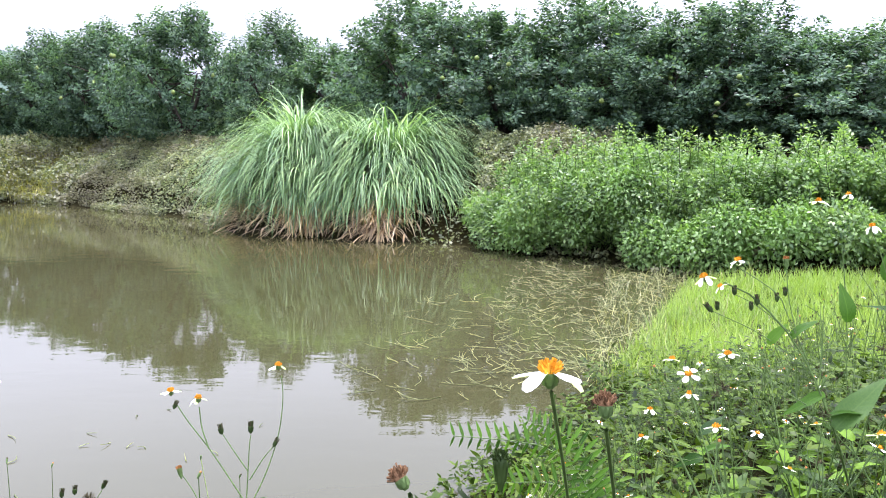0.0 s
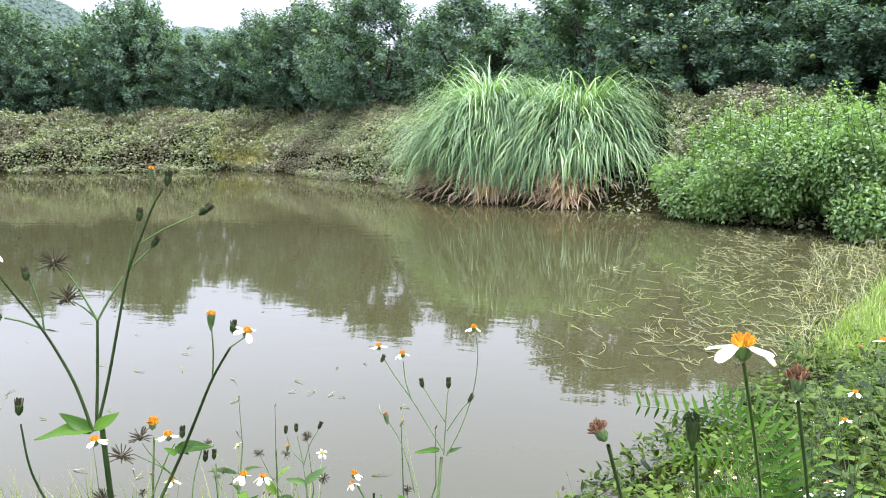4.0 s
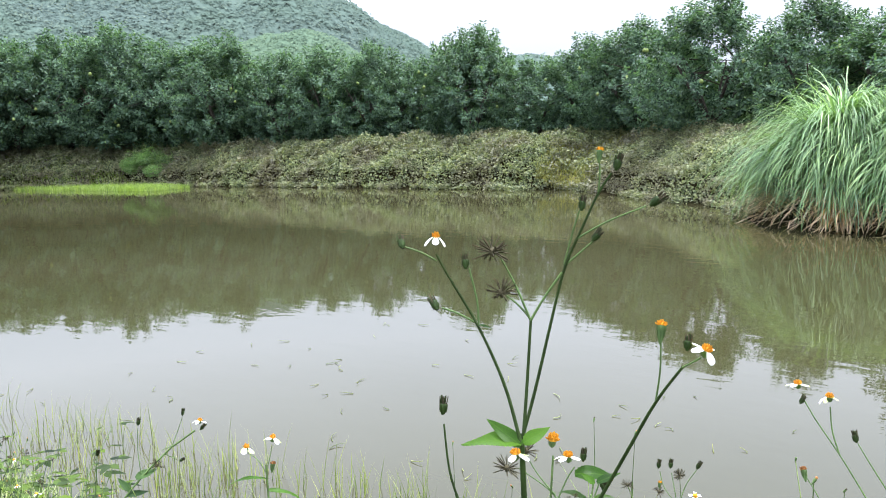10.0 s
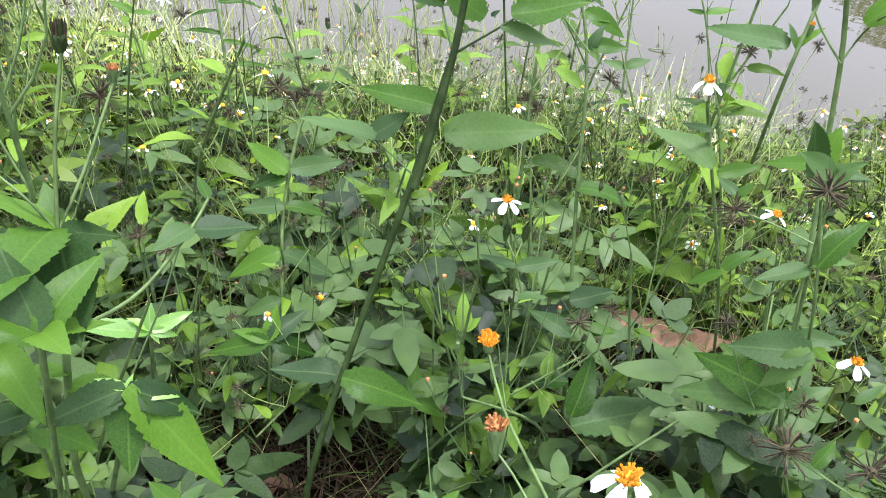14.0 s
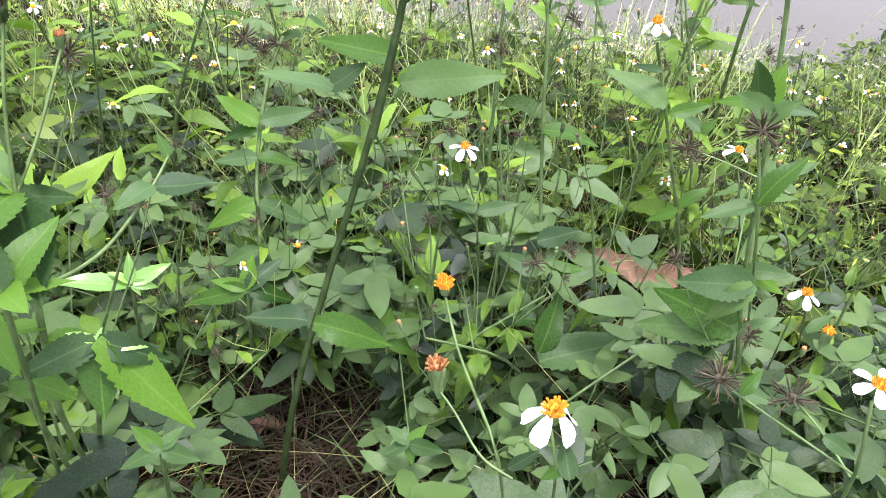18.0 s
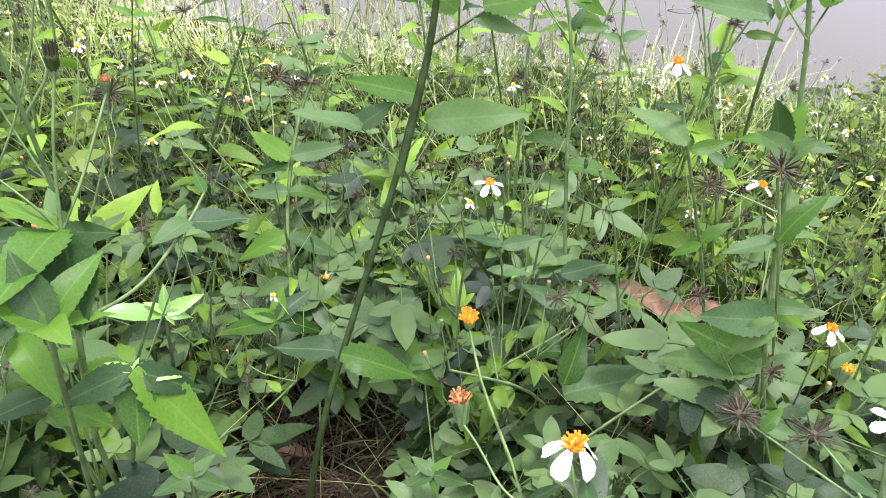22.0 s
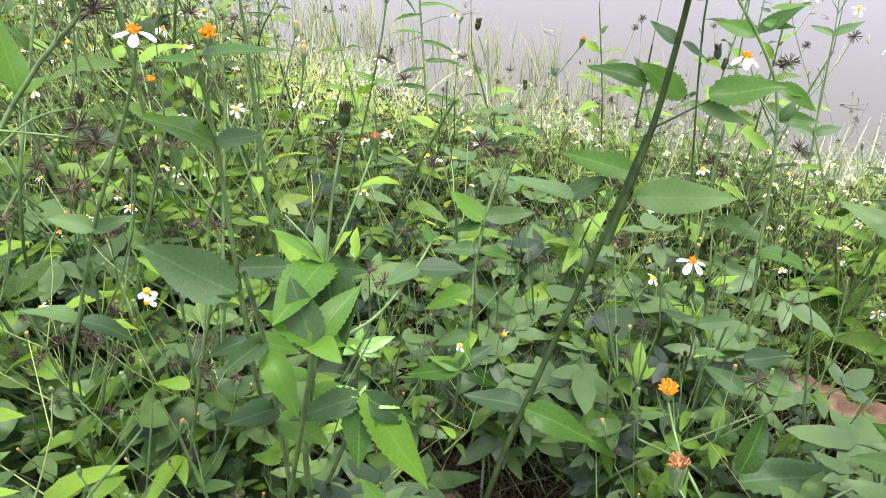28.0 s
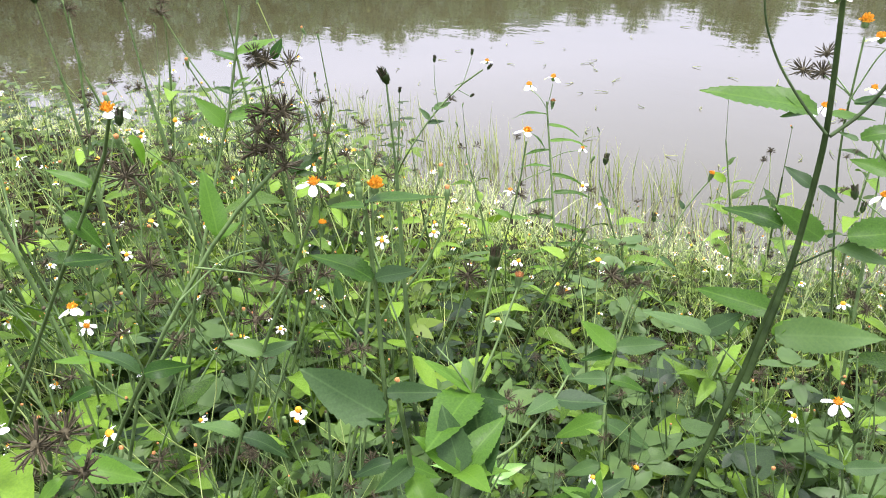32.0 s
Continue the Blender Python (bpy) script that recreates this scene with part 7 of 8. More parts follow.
daisy_weed('leaning weed stem with drooping grey-green leaves',
           [([(-0.494, 0.084, 0.450), (-0.463, 0.081, 0.686), (-0.451, 0.082, 0.815), (-0.442, 0.075, 0.884)], 0.0020, 0.0014)],
           [(0, (-0.451, 0.081, 0.807), (-0.405, 0.072, 0.794)),
            (2, (-0.452, 0.082, 0.816), (-0.433, 0.051, 0.833)),
            (1, (-0.455, 0.079, 0.746), (-0.447, 0.044, 0.774)),
            (3, (-0.455, 0.081, 0.739), (-0.411, 0.093, 0.737))],
           [])
daisy_weed('weed with one broad round leaf over a burr',
           [([(-0.076, 0.534, 0.450), (-0.096, 0.452, 0.669), (-0.117, 0.435, 0.802), (-0.126, 0.426, 0.879)], 0.0019, 0.0011),
            ([(-0.122, 0.427, 0.843), (-0.121, 0.406, 0.865)], 0.0007, 0.0005)],
           [(3, (-0.133, 0.420, 0.866), (-0.114, 0.427, 0.889)),
            (3, (-0.126, 0.424, 0.876), (-0.145, 0.408, 0.892)),
            (0, (-0.117, 0.435, 0.802), (-0.097, 0.437, 0.820)),
            (2, (-0.116, 0.434, 0.800), (-0.141, 0.408, 0.804)),
            (2, (-0.107, 0.444, 0.734), (-0.127, 0.408, 0.741)),
            (0, (-0.107, 0.444, 0.734), (-0.078, 0.445, 0.749))],
           [])

# ---- the thick of the daisy weeds on the near bank ----
def weed_variant(seed, h, joined, leafy=1.0, flowers=0.25, big=1.0):
    """A plain daisy weed of height h at the origin, to be copied."""
    rng = np.random.default_rng(seed)
    top = thing("daisy_weed", (0, -360 - seed, 0), "green daisy weed with toothed leaves and small heads on the bank", "flowering weed", "daisy weeds")
    lean = rng.normal(0, 0.16, 2) * h
    spine = [np.array((0, 0, -0.03)), np.array((lean[0] * 0.3, lean[1] * 0.3, h * 0.4)), np.array((*lean, h * 0.85))]
    line = smooth_line(spine, 20)
    st = Soup()
    st.add(*tube(spine, 0.0026, 0.0013, 6, 9))
    folio, leaves, twigs = Soup(), [], [Soup() for _ in range(24)]
    nodes_n = max(3, int(h / 0.07))
    ends = []
    for k in range(nodes_n):
        f = 0.12 + 0.83 * k / nodes_n
        p = line[int(f * 19)]
        a = k * 1.57 + rng.uniform(-0.3, 0.3)
        for side in (0, math.pi):
            d = np.array([math.cos(a + side), math.sin(a + side), rng.uniform(-0.2, 0.7)])
            ln = rng.uniform(0.035, 0.07) * (1.15 - 0.6 * f) * big
            pet = p + d * 0.018
            n = np.array([0, 0, 1.0]) + rng.normal(0, 0.28, 3)
            if rng.uniform() < leafy:
                if joined:
                    st.add(*tube([p, pet], 0.0007, 0.0006, 3, 2))
                    folio.add(*leaf_strips(pet[None], d[None], n[None], ln, ln * 0.38, 0.2))
                    for g in (-1, 1):
                        e = np.array([math.cos(a + side + g * 0.9), math.sin(a + side + g * 0.9), d[2]])
                        folio.add(*leaf_strips(pet[None], e[None], n[None], ln * 0.7, ln * 0.28, 0.2))
                else:
                    leaves.append((p, d, n, ln, f < 0.6))
            if f > 0.35 and rng.uniform() < 0.6:
                e = p + np.array([d[0] * 0.5, d[1] * 0.5, 1.0]) * rng.uniform(0.06, 0.2)
                (st if joined else twigs[len(ends)]).add(*tube([p, (p + e) / 2 + d * 0.012, e], 0.0011, 0.0007, 4, 4))
                ends.append(e)
    ends.append(line[-1] + (0, 0, h * 0.15))
    st.add(*tube([line[-1], ends[-1]], 0.0010, 0.0006, 4, 4))
    whole = part("stem", st.mesh("stem", MAT_STEM_MID if seed % 3 else MAT_STEM_PALE, True), top)
    if joined:
        tagged(whole, kind="stuff")
    for tw in twigs:
        if tw.n:
            part("branch", tw.mesh("branch", MAT_STEM_PALE, True), top)
    if folio.n:
        part("foliage", folio.mesh("foliage", MAT_DEEP), top)
    for p, d, n, ln, low in leaves:
        part("leaf", TREFOILS[int(rng.integers(3))] if low and seed % 2 else SINGLES[int(rng.integers(3))], top, "", frame_of(p, d, n, ln))
    for e in ends:
        u = rng.uniform()
        fl, bu = (LIGHT_FLOWERS, LIGHT_BURRS) if joined else (FLOWERS[:3], BURRS)
        me, nm = (fl[int(rng.integers(3))], "flower") if u < flowers else (bu[int(rng.integers(3))], "seed_head") if u < flowers + 0.28 else (CLOSED[int(rng.integers(2))] if not joined else LIGHT_BUDS[1], "seed_head") if u < flowers + 0.55 else (LIGHT_BUDS[int(rng.integers(3))], "bud")
        s = rng.uniform(0.75, 1.1)
        m = Matrix.Translation(e) @ Vector((rng.normal(0, 0.3), rng.normal(0, 0.3), 1)).to_track_quat("Z", "Y").to_matrix().to_4x4() @ Matrix.Rotation(rng.uniform(0, 6), 4, "Z") @ Matrix.Diagonal((s, s, s, 1))
        part(nm, me, top, "", m)
    return top


def airy_variant(seed, h, joined, flowers=0.07):
    """A thin, much-branched daisy weed gone to seed, with few narrow leaves."""
    rng = np.random.default_rng(seed)
    top = thing("daisy_weed", (0, -420 - seed, 0), "thin branching daisy weed with narrow leaves and burrs", "flowering weed", "daisy weeds")
    lean = rng.normal(0, 0.2, 2) * h
    spine = [np.array((0, 0, -0.03)), np.array((lean[0] * 0.25, lean[1] * 0.25, h * 0.4)), np.array((*lean, h * 0.8))]
    line = smooth_line(spine, 24)
    st, folio, leaves, ends = Soup(), Soup(), [], []
    st.add(*tube(spine, 0.0019 if joined else 0.0027, 0.0011 if joined else 0.0016, 4 if joined else 6, 8))
    for k in range(max(4, int(h / 0.055))):
        f = 0.15 + 0.85 * k / max(4, int(h / 0.055))
        p = line[int(f * 23)]
        a = k * 1.57 + rng.uniform(-0.4, 0.4)
        for side in (0, math.pi):
            d = np.array([math.cos(a + side), math.sin(a + side), rng.uniform(0.2, 1.0)])
            n = np.array([0, 0, 1.0]) + rng.normal(0, 0.6, 3)
            ln = rng.uniform(0.024, 0.058) * (1.2 - 0.6 * f)
            if rng.uniform() < (0.7 if joined else 0.8):
                if joined:
                    folio.add(*leaf_strips(p[None], d[None], n[None], ln, ln * 0.24, 0.3))
                else:
                    leaves.append((p, d * (1, 1, 0.5), n * (0.5, 0.5, 1), ln * 1.7))
            if f > 0.3 and rng.uniform() < (0.62 if joined else 0.42):
                e = p + np.array([d[0] * 0.45, d[1] * 0.45, 1.0]) * rng.uniform(0.05, 0.19)
                mid_p = (p + e) / 2 + d * 0.012
                tw = Soup()
                (st if joined else tw).add(*tube([p, mid_p, e], 0.0010, 0.0007, 3, 4))
                if rng.uniform() < 0.6:
                    e2 = mid_p + np.array([-d[1], d[0], 1.6]) * rng.uniform(0.02, 0.06)
                    (st if joined else tw).add(*tube([mid_p, e2], 0.0006, 0.0004, 3, 3))
                    ends.append(e2)
                if not joined:
                    part("branch", tw.mesh("branch", MAT_AIRY, True), top)
                ends.append(e)
    ends.append(line[-1] + (0, 0, h * 0.2))
    st.add(*tube([line[-1], ends[-1]], 0.0009, 0.0005, 4, 4))
    whole = part("stem", st.mesh("stem", (MAT_AIRY if seed % 4 else MAT_STEM) if joined else MAT_STEM_MID, True), top)
    if joined:
        tagged(whole, kind="stuff")
    if folio.n:
        part("foliage", folio.mesh("foliage", MAT_WEED_MASS), top)
    for p, d, n, ln in leaves:
        part("leaf", LANCES[int(rng.integers(2))], top, "", frame_of(p, d, n, ln))
    for e in ends:
        u = rng.uniform()
        me, nm = (LIGHT_FLOWERS[int(rng.integers(3))], "flower") if u < flowers else ((LIGHT_BURRS if joined else BURRS)[int(rng.integers(3))], "seed_head") if u < flowers + 0.30 else (LIGHT_BUDS[int(rng.integers(3))], "bud")
        z = rng.uniform(0.7, 1.05) * (0.7 if nm == "bud" else 1.0)
        m = Matrix.Translation(e) @ Vector((rng.normal(0, 0.4), rng.normal(0, 0.4), 1)).to_track_quat("Z", "Y").to_matrix().to_4x4() @ Matrix.Rotation(rng.uniform(0, 6), 4, "Z") @ Matrix.Diagonal((z, z, z, 1))
        part(nm, me, top, "", m)
    return top


LANCES = [stalked("leaf", [(leaf_mesh("leaf", 30, 0.32, 5, MAT_MID, 0.2), 0, 1.0)], MAT_MID, 0.12), stalked("leaf", [(leaf_mesh("leaf", 31, 0.40, 5, MAT_MID, 0.3), 0, 1.0)], MAT_MID, 0.15)]


def low_variant(seed, joined):
    """A low weed: short stem, three-part leaves close to the soil."""
    rng = np.random.default_rng(seed)
    h = rng.uniform(0.08, 0.24)
    top = thing("leafy_weed", (0, -380 - seed, 0), "low leafy green weed on the soil", "weed", "low weeds")
    st, folio, leaves = Soup(), Soup(), []
    lean = rng.normal(0, 0.3, 2) * h
    p1 = np.array((*lean, h))
    st.add(*tube([(0, 0, -0.02), p1 * (0.3, 0.3, 0.5), p1], 0.0016, 0.0010, 4, 6))
    for k in range(4):
        f = 0.3 + 0.7 * k / 3
        p = p1 * (f, f, f)
        a = k * 1.57 + rng.uniform(-0.4, 0.4)
        for side in (0, math.pi):
            d = np.array([math.cos(a + side), math.sin(a + side), rng.uniform(-0.12, 0.22)])
            ln = rng.uniform(0.028, 0.058)
            pet = p + d * rng.uniform(0.015, 0.04)
            if joined:
                folio.add(*leaf_quads(p[None], (pet - p)[None], np.array([[0, 0, 1.0]]), 0.03, 0.0015))
            n = np.array([0, 0, 1.0]) + rng.normal(0, 0.14, 3)
            if joined:
                for g in (0, -1, 1):
                    e = np.array([math.cos(a + side + g * 1.0), math.sin(a + side + g * 1.0), d[2] * 0.5])
                    folio.add(*leaf_strips(pet[None], e[None], n[None], ln * (1 if g == 0 else 0.72), ln * 0.44, 0.2))
            else:
                leaves.append((p, d, n, ln))
    part("stem", st.mesh("stem", MAT_STEM_PALE, True), top)
    if folio.n:
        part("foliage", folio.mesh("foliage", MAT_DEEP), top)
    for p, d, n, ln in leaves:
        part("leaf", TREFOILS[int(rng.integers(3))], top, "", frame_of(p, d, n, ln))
    return top


def polar(bearing, dist):
    return -0.1 - math.sin(radians(bearing)) * dist, math.cos(radians(bearing)) * dist


def scatter(variants, places, sizes, seed):
    """Copies of the variants at the places, the first ones being the variants themselves."""
    rng = np.random.default_rng(seed)
    for k, ((x, y), s) in enumerate(zip(places, sizes)):
        gz = float(ground_height(x, y))
        m = Matrix.Translation((x, y, gz)) @ Matrix.Rotation(rng.uniform(0, 6.28), 4, "Z") @ Matrix.Rotation(rng.normal(0, 0.12), 4, "X") @ Matrix.Diagonal((s, s, s, 1))
        if k < len(variants):
            variants[k].matrix_basis = m
        else:
            copy_thing(variants[int(rng.integers(len(variants)))], Matrix.Identity(4)).matrix_basis = m


def thicket(name, variants, places, sizes, seed, label, category):
    """Many plants, too many to count, joined into one mesh."""
    rng = np.random.default_rng(seed)
    mats, kinds = [], []
    for v in variants:
        pieces = []
        for c in v.children:
            me = c.data
            V = np.empty(len(me.vertices) * 3)
            me.vertices.foreach_get("co", V)
            Q = np.empty(len(me.polygons) * 4, dtype=np.int32)
            me.polygons.foreach_get("vertices", Q)
            I = np.empty(len(me.polygons), dtype=np.int32)
            me.polygons.foreach_get("material_index", I)
            for m in me.materials:
                if m not in mats:
                    mats.append(m)
            M = np.array(c.matrix_basis)
            pieces.append((V.reshape(-1, 3) @ M[:3, :3].T + M[:3, 3], Q.reshape(-1, 4), np.array([mats.index(m) for m in me.materials])[I]))
        kinds.append(pieces)
    s = Soup()
    for (x, y), size in zip(places, sizes):
        gz = float(ground_height(x, y))
        R = np.array(Euler((rng.normal(0, 0.13), rng.normal(0, 0.13), rng.uniform(0, 6.28))).to_matrix()) * size
        for V, Q, I in kinds[int(rng.integers(len(kinds)))]:
            s.V.append(V @ R.T + (x, y, max(gz, -0.02)))
            s.Q.append(Q + s.n)
            s.I.append(I)
            s.n += len(V)
    return tagged(new(name, s.mesh(name, mats)), label, category, kind="stuff")


CLEAR = [(-0.222, 0.62, 0.075), (-0.20, 0.55, 0.05)]  # round the large dead leaf


def bank_places(rng, n, b0, b1, r0, r1, top_of, heights, edge=-0.02):
    """n places on the near bank by bearing and distance, with a height that keeps tops under top_of(bearing, distance)."""
    places, sizes = [], []
    tries = 0
    while len(places) < n and tries < 40000:
        tries += 1
        b, r = rng.uniform(b0, b1), math.sqrt(rng.uniform(r0 * r0, r1 * r1))
        x, y = polar(b, r)
        if shore_distance(np.array(x), np.array(y)) < edge or any(math.hypot(x - cx, y - cy) < cr for cx, cy, cr in CLEAR):
            continue
        gz = float(ground_height(x, y))
        h = min(top_of(b, r) - gz, rng.uniform(*heights))
        if h < 0.12:
            continue
        places.append((x, y))
        sizes.append(h)
    return places, sizes


rng = np.random.default_rng(77)


def bank_top(b, r):
    """How high the weeds stand, by bearing and distance: low before the open water, tall at both sides."""
    c = float(np.interp(b, [-45, -32, -26, -18, -8, 5, 52, 62, 74, 110], [0.02, 0.12, 0.19, 0.29, 0.46, 0.58, 0.54, 0.42, 0.16, 0.10]))
    return 1.25 - c * r


def leafy_top(b, r):
    """Broad leaves end lower, the more so towards the water."""
    return bank_top(b, r) - 0.1 if b < -15 or b > 76 else min(0.80, 1.10 - 0.60 * r)


# leafy plants close to the path
near_set = [weed_variant(k, 0.42, False, 0.85, 0.04) for k in range(8)]
p, s = bank_places(rng, 60, -12, 108, 0.42, 1.05, leafy_top, (0.16, 0.42))
scatter(near_set, p, [h / 0.44 for h in s], 1)
p, s = bank_places(rng, 130, -12, 100, 0.38, 1.05, leafy_top, (0.12, 0.36))
thicket("leafy_weeds", near_set, p, [h / 0.44 for h in s], 25, "leafy daisy weeds crowding the bank", "weeds")
p, s = bank_places(rng, 22, 66, 104, 0.55, 1.3, bank_top, (0.42, 0.75))
scatter([copy_thing(v, Matrix.Identity(4)) for v in near_set[:3]], p, [h / 0.44 for h in s], 23)
p, s = bank_places(rng, 10, 80, 106, 0.45, 0.9, bank_top, (0.25, 0.5))
scatter([copy_thing(v, Matrix.Identity(4)) for v in near_set[3:6]], p, [h / 0.44 for h in s], 24)
# thin seeding plants towards the water
airy_set = [airy_variant(k, 0.42, False, 0.14) for k in range(8)]
p, s = bank_places(rng, 50, 0, 100, 0.5, 1.3, bank_top, (0.25, 0.55))
scatter(airy_set, p, [h / 0.54 for h in s], 21)
p, s = bank_places(rng, 14, 68, 104, 0.75, 1.5, bank_top, (0.35, 0.75))
scatter([copy_thing(v, Matrix.Identity(4)) for v in airy_set[:3]], p, [h / 0.44 for h in s], 22)
far_set = [airy_variant(10 + k, 0.42, True, 0.13) for k in range(8)]
p, s = bank_places(rng, 16, 2, 100, 0.9, 2.0, bank_top, (0.2, 0.5), -0.1)
scatter(far_set, p, [h / 0.54 for h in s], 2)
p, s = bank_places(rng, 430, -5, 108, 0.8, 2.0, bank_top, (0.14, 0.5), -0.1)
thicket("daisy_thicket", far_set, p, [h / 0.54 for h in s], 7, "airy thicket of thin daisy weeds and burrs at the water", "weeds")
left_places = bank_places(rng, 130, 70, 125, 1.2, 5.0, lambda b, r: bank_top(b, r) - 0.12 - 0.04 * r, (0.16, 0.45), -0.05)
near_right = [weed_variant(20 + k, 0.5, False, 1.0, 0.12, 1.25) for k in range(4)]
p, s = bank_places(rng, 30, -38, -8, 0.95, 1.8, bank_top, (0.3, 0.9))
scatter(near_right, p, [h / 0.6 for h in s], 3)
p, s = bank_places(rng, 40, -40, -6, 0.75, 1.9, lambda b, r: bank_top(b, r) - 0.12, (0.2, 0.5))
thicket("right_leafy_weeds", near_right, p, [h / 0.6 for h in s], 27, "leafy daisy weeds crowding the right bank", "weeds")
far_right = [weed_variant(30 + k, 0.5, True, 0.95, 0.10, 1.1) for k in range(5)]
p, s = bank_places(rng, 45, -42, -7, 1.4, 2.8, bank_top, (0.3, 0.9), -0.1)
scatter(far_right, p, [h / 0.6 for h in s], 4)
p, s = bank_places(rng, 260, -52, -4, 1.5, 4.4, bank_top, (0.25, 0.75), 0.0)
thicket("right_thicket", far_right, p, [h / 0.6 for h in s], 8, "dense green daisy weeds on the bank", "weeds")
thicket("left_thicket", far_set, left_places[0], [h / 0.5 for h in left_places[1]], 18, "daisy weeds on the bank by the water", "weeds")

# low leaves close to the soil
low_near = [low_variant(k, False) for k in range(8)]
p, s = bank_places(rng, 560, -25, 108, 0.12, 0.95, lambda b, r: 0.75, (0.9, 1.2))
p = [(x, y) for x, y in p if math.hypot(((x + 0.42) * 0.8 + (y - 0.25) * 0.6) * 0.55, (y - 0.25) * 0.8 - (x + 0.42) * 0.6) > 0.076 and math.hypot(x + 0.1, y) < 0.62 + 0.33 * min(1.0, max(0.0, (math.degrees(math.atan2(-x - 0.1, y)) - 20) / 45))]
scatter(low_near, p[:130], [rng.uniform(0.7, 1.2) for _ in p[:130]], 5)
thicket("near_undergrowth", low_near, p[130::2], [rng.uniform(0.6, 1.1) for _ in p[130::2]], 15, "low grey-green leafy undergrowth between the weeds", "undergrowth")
low_far = [low_variant(10 + k, True) for k in range(8)]
p, s = bank_places(rng, 110, 0, 112, 0.8, 1.2, lambda b, r: 0.95, (0.9, 1.2), 0.8)
scatter(low_far, p[:50], [rng.uniform(0.4, 0.65) for _ in p[:50]], 9)
thicket("undergrowth", low_far, p[50:], [rng.uniform(0.35, 0.6) for _ in p[50:]], 6, "low leafy undergrowth covering the bank", "undergrowth")
p, s = bank_places(rng, 760, -50, -11, 0.8, 4.5, lambda b, r: 0.95, (0.9, 1.2), 0.1)
thicket("right_undergrowth", low_far, p, [rng.uniform(0.45, 0.9) for _ in p], 16, "low leafy undergrowth on the sloping bank", "undergrowth")

p, s = bank_places(rng, 260, 64, 112, 0.85, 3.2, lambda b, r: 0.95, (0.9, 1.2), 0.15)
thicket("left_undergrowth", low_far, p, [rng.uniform(0.6, 1.2) for _ in p], 19, "leafy undergrowth along the bank by the water", "undergrowth")
p, s = bank_places(rng, 70, 70, 108, 0.7, 1.9, lambda b, r: min(bank_top(b, r) - 0.08, 1.0 - 0.22 * r), (0.2, 0.5), 0.1)
thicket("left_leafy_weeds", near_set[:4] + far_right[:2], p, [h / 0.46 for h in s], 26, "leafy daisy weeds thick along the bank", "weeds")

p, s = bank_places(rng, 260, -16, 75, 0.5, 1.25, lambda b, r: 0.95 - 0.36 * r, (0.08, 0.18), 0.05)
fine_set = [airy_variant(50 + k, 0.42, True, 0.0) for k in range(3)]
thicket("fine_undergrowth", fine_set, p, [h / 0.46 for h in s], 28, "low fine-leaved weeds and seedlings on the bank", "undergrowth")

p, s = bank_places(rng, 80, -14, 6, 1.15, 2.4, lambda b, r: bank_top(b, r) - 0.05, (0.12, 0.34), -0.08)
thicket("edge_weeds", far_set, p, [h / 0.5 for h in s], 29, "thin weeds and burrs at the water edge", "weeds")

# tall thin weeds standing out of the crowd
tall_set = [airy_variant(40 + k, 0.5, False, 0.07) for k in range(6)]
p, s = bank_places(rng, 20, 4, 104, 0.58, 1.15, lambda b, r: 1.22 - 0.30 * r, (0.42, 0.6))
scatter(tall_set, p, [h / 0.56 for h in s], 31)


def ground_cover(name, b0, b1, r0, r1, n, size, rise, material, label, seed, edge=0.12):
    """Small leaves close over the soil of the near bank."""
    rng = np.random.default_rng(seed)
    b, r = np.radians(rng.uniform(b0, b1, n)), np.sqrt(rng.uniform(r0 * r0, r1 * r1, n))
    x, y = -0.1 - np.sin(b) * r, np.cos(b) * r
    keep = shore_distance(x, y) > edge
    x, y = x[keep], y[keep]
    m = len(x)
    lump = 0.5 + 0.5 * np.sin(x * 17 + 2 * np.sin(y * 9 + seed)) * np.sin(y * 19 + 2 * np.cos(x * 7))
    P = np.stack([x, y, ground_height(x, y) + 0.006 + rise * (0.2 + 0.8 * lump) * rng.uniform(0.1, 1, m)], -1)
    D = rng.normal(0, 1, (m, 3)) * (1, 1, 0.45) + (0, 0, 0.15)
    N = rng.normal(0, 0.45, (m, 3)) + (0, 0, 1)
    s = rng.uniform(0.55, 1.35, m) * size
    V, Q = leaf_strips(P, D, N, s, s * 0.42, 0.25)
    return tagged(new(name, mesh_of(name, V, Q, material)), label, "ground cover", kind="stuff")


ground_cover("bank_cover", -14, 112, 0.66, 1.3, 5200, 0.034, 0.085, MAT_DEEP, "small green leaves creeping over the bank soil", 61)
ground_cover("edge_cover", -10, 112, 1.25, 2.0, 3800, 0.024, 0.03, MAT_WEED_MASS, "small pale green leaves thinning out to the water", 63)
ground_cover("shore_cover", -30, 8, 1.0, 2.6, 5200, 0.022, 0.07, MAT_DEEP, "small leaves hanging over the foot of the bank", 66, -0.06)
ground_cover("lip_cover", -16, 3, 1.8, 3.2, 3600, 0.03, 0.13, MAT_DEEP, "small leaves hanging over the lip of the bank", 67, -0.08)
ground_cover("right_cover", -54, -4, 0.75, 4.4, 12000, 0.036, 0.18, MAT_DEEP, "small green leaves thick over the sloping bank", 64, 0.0)

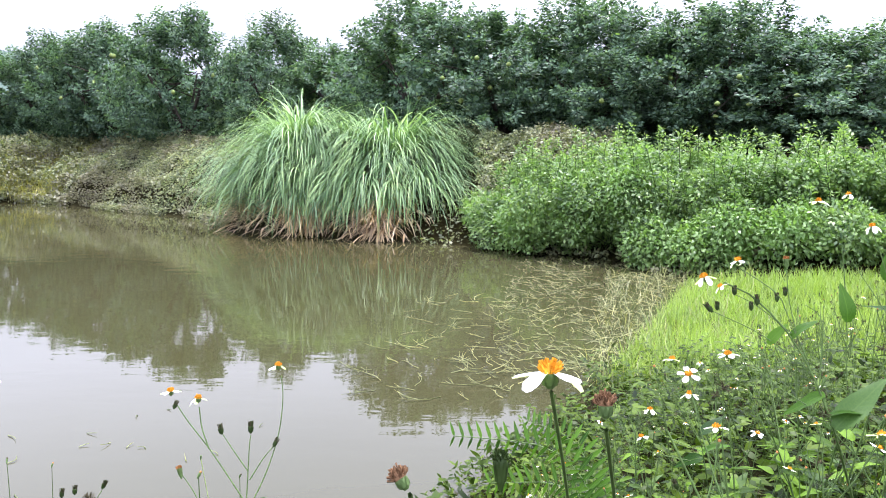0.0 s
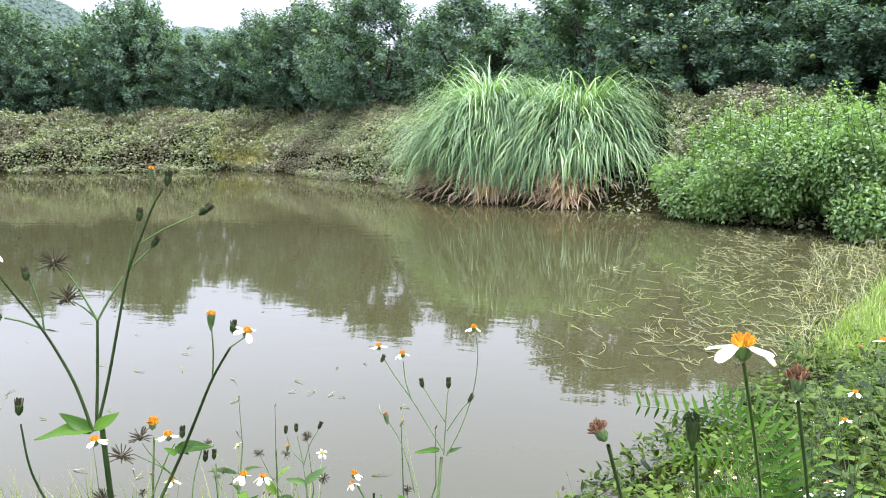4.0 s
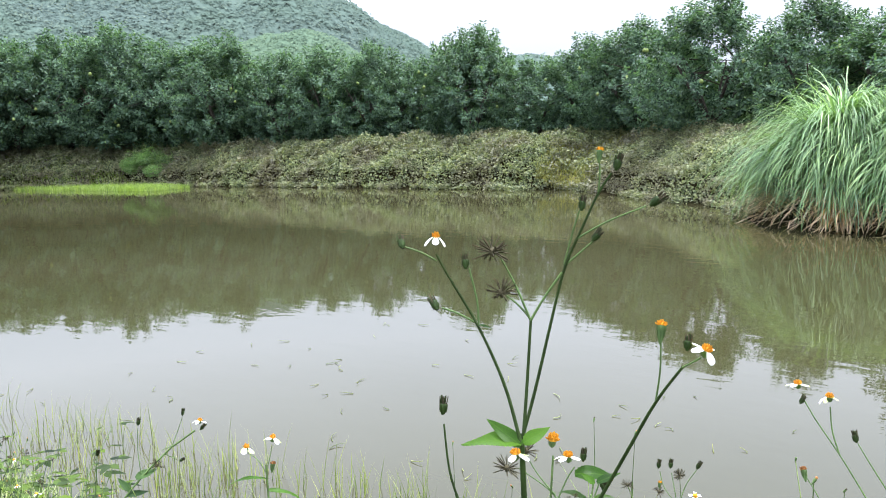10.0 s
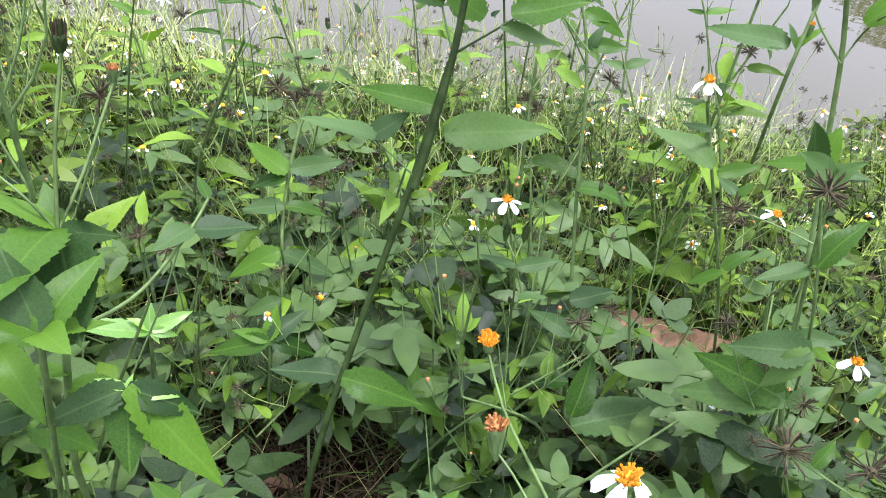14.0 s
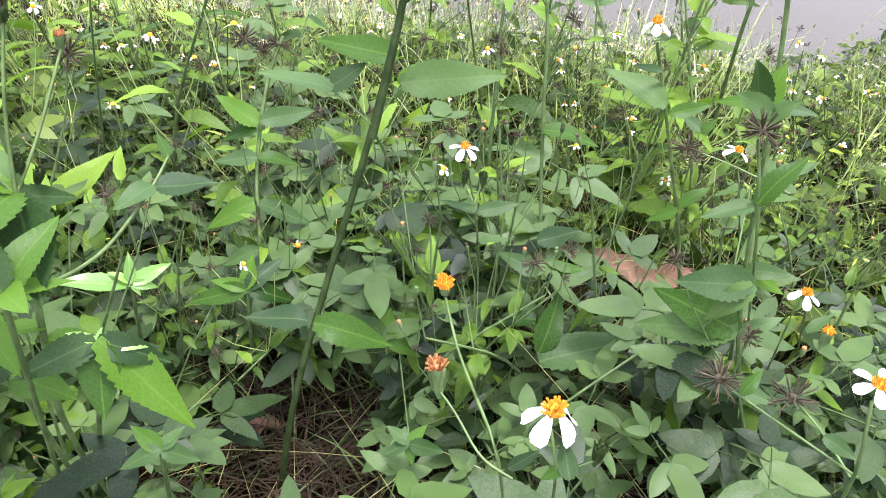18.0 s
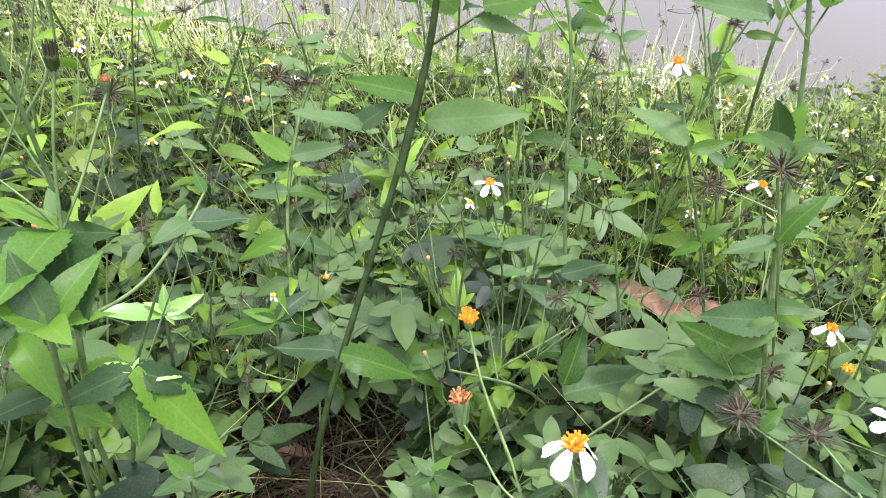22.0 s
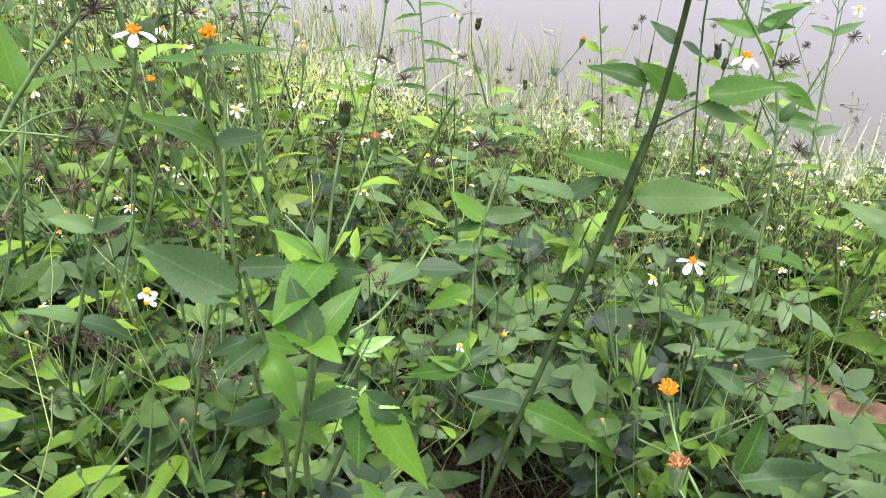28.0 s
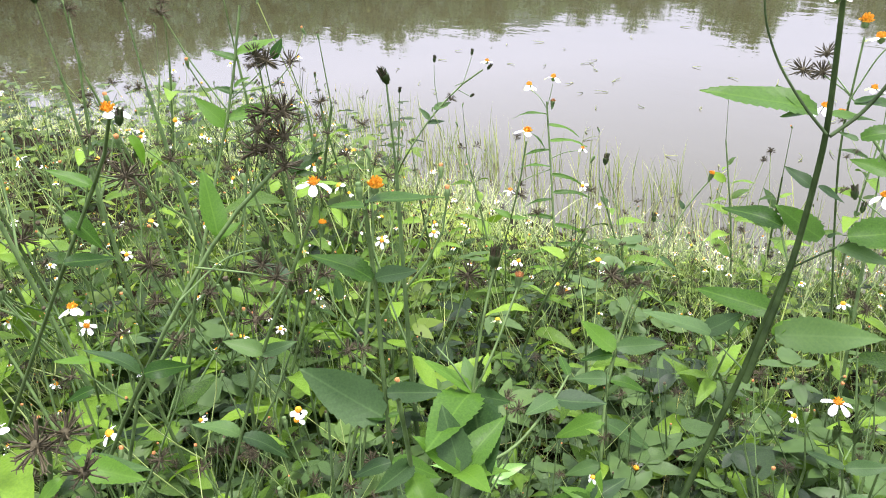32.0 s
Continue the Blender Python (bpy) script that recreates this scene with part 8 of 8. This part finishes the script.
# thin grass and dead stalks between the weeds
grass_patch("bank_weed_grass", [(-5.2, -0.5), (-0.2, 0.85), (-0.4, 1.75), (-4.8, 0.7)], 5200, (0.06, 0.20), (0.0016, 0.0036), MAT_STRAW, "thin yellow-green grass among the weeds at the water", 41, (0.0, 0.6), (0.1, 1.2), 4, 0.75)
grass_patch("near_grass", [(-1.4, 0.0), (0.5, 0.4), (0.9, 1.6), (-1.2, 1.1)], 4600, (0.05, 0.17), (0.0013, 0.0030), MAT_GRASS, "fine green grass between the weeds", 42, (0.1, 0.8), (0.2, 1.4), 4, 0.0, False)
lit = Soup()
lrng = np.random.default_rng(50)
for k in range(2600):
    x, y = polar(lrng.uniform(-20, 105), lrng.uniform(0.1, 1.4)) if k < 1900 else (-0.42 + lrng.normal(0, 0.10), 0.25 + lrng.normal(0, 0.08))
    gz = float(ground_height(x, y))
    a, ln = lrng.uniform(0, 6.28), lrng.uniform(0.03, 0.13)
    d = np.array([math.cos(a), math.sin(a), lrng.uniform(-0.05, 0.25)])
    c = np.array([x, y, gz + lrng.uniform(0.002, 0.035)])
    lit.add(*tube([c, c + d * ln * 0.5 + (0, 0, 0.008), c + d * ln], 0.0008, 0.0005, 3, 4))
straw = Soup()
for k in range(330):
    x, y = polar(lrng.uniform(-15, 105), lrng.uniform(0.25, 1.5))
    c = np.array([x, y, float(ground_height(x, y)) + lrng.uniform(0.0, 0.05)])
    a, ln = lrng.uniform(0, 6.28), lrng.uniform(0.08, 0.24)
    d = np.array([math.cos(a), math.sin(a), lrng.uniform(0.0, 0.7)])
    straw.add(*tube([c, c + d * ln * 0.5 + (0, 0, 0.012), c + d * ln], 0.0005, 0.0003, 3, 4))
tagged(new("pale_straw", straw.mesh("pale_straw", MAT_SEDGE)), "pale dry straws slanting between the weeds", "plant litter", kind="stuff")
tagged(new("dead_stalks", lit.mesh("dead_stalks", MAT_TWIG)), "brown dead stalks and straw littering the soil", "plant litter", kind="stuff")


def dead_leaf(x, y, z, length, turn, seed):
    """A large curled dead leaf."""
    V, rows = [], 13
    for k in range(rows):
        t = k / (rows - 1)
        w = 0.2 * length * math.sin(math.pi * min(1, t * 0.94 + 0.04)) ** 0.7
        for f in np.linspace(-1, 1, 7):
            curl = 1.25 * f + 0.2 * math.sin(6 * t + seed)
            V.append((length * (t - 0.5), math.sin(curl) * w * 0.8, (1 - math.cos(curl)) * w * 0.75 + 0.012 * math.sin(7 * t + seed) + 0.006 * math.sin(23 * t + 5 * f)))
    i = np.arange(rows - 1)[:, None] * 7
    j = np.arange(6)[None]
    o = new("dead_leaf", mesh_of("dead_leaf", V, np.stack([i + j, i + j + 1, i + 8 + j, i + 7 + j], -1).reshape(-1, 4), MAT_DEADLEAF, True))
    o.matrix_basis = pose(x, y, z, 0, 0, turn)
    return tagged(o, "large curled brown dead leaf lying among the weeds", "dead leaf")


dead_leaf(-0.215, 0.634, 0.495, 0.145, 25, 1)
dead_leaf(-0.47, 0.22, 0.452, 0.09, 60, 2)


# ---- fern at the water's edge ----
FERN_LEAFLET = leaf_mesh("leaflet", 40, 0.2, 3, MAT_WEED, 0.2)


def fern(root, tips, label):
    """Arching fronds from one root, each set with narrow leaflets."""
    root = np.array(root, float)
    root[2] = float(ground_height(root[0], root[1]))
    top = thing("fern", tuple(root), label, "fern")
    for tip in tips:
        e = np.array(tip, float) - root
        line = smooth_line([np.zeros(3), e * (0.03, 0.03, 0.8), e * (0.25, 0.25, 1.03), e], 40)
        st = Soup()
        st.add(*tube(line[::3], 0.0016, 0.0007, 4, 14))
        fr = part("frond", st.mesh("frond", MAT_STEM_PALE, True), top)
        for k in range(12, 40):
            t = k / 39
            d = unit(line[k] - line[k - 1])
            side = unit(np.cross(d, (0.15, -1, 0.35)))
            for g in (-1, 1):
                size = (0.036 if side[2] * g > 0 else 0.026) * math.sin(math.pi * (0.2 + 0.58 * t)) + 0.003
                part("leaflet", FERN_LEAFLET, fr, "", frame_of(line[k], side * g + d * 0.35, (0.15, -1, 0.5), size))
    return top


fern((0.25, 1.10, 0.5), [(0.020, 1.188, 0.825), (0.075, 1.12, 0.775), (0.126, 1.10, 0.72), (0.149, 1.256, 0.825)], "green fern with narrow leaflets at the water edge")
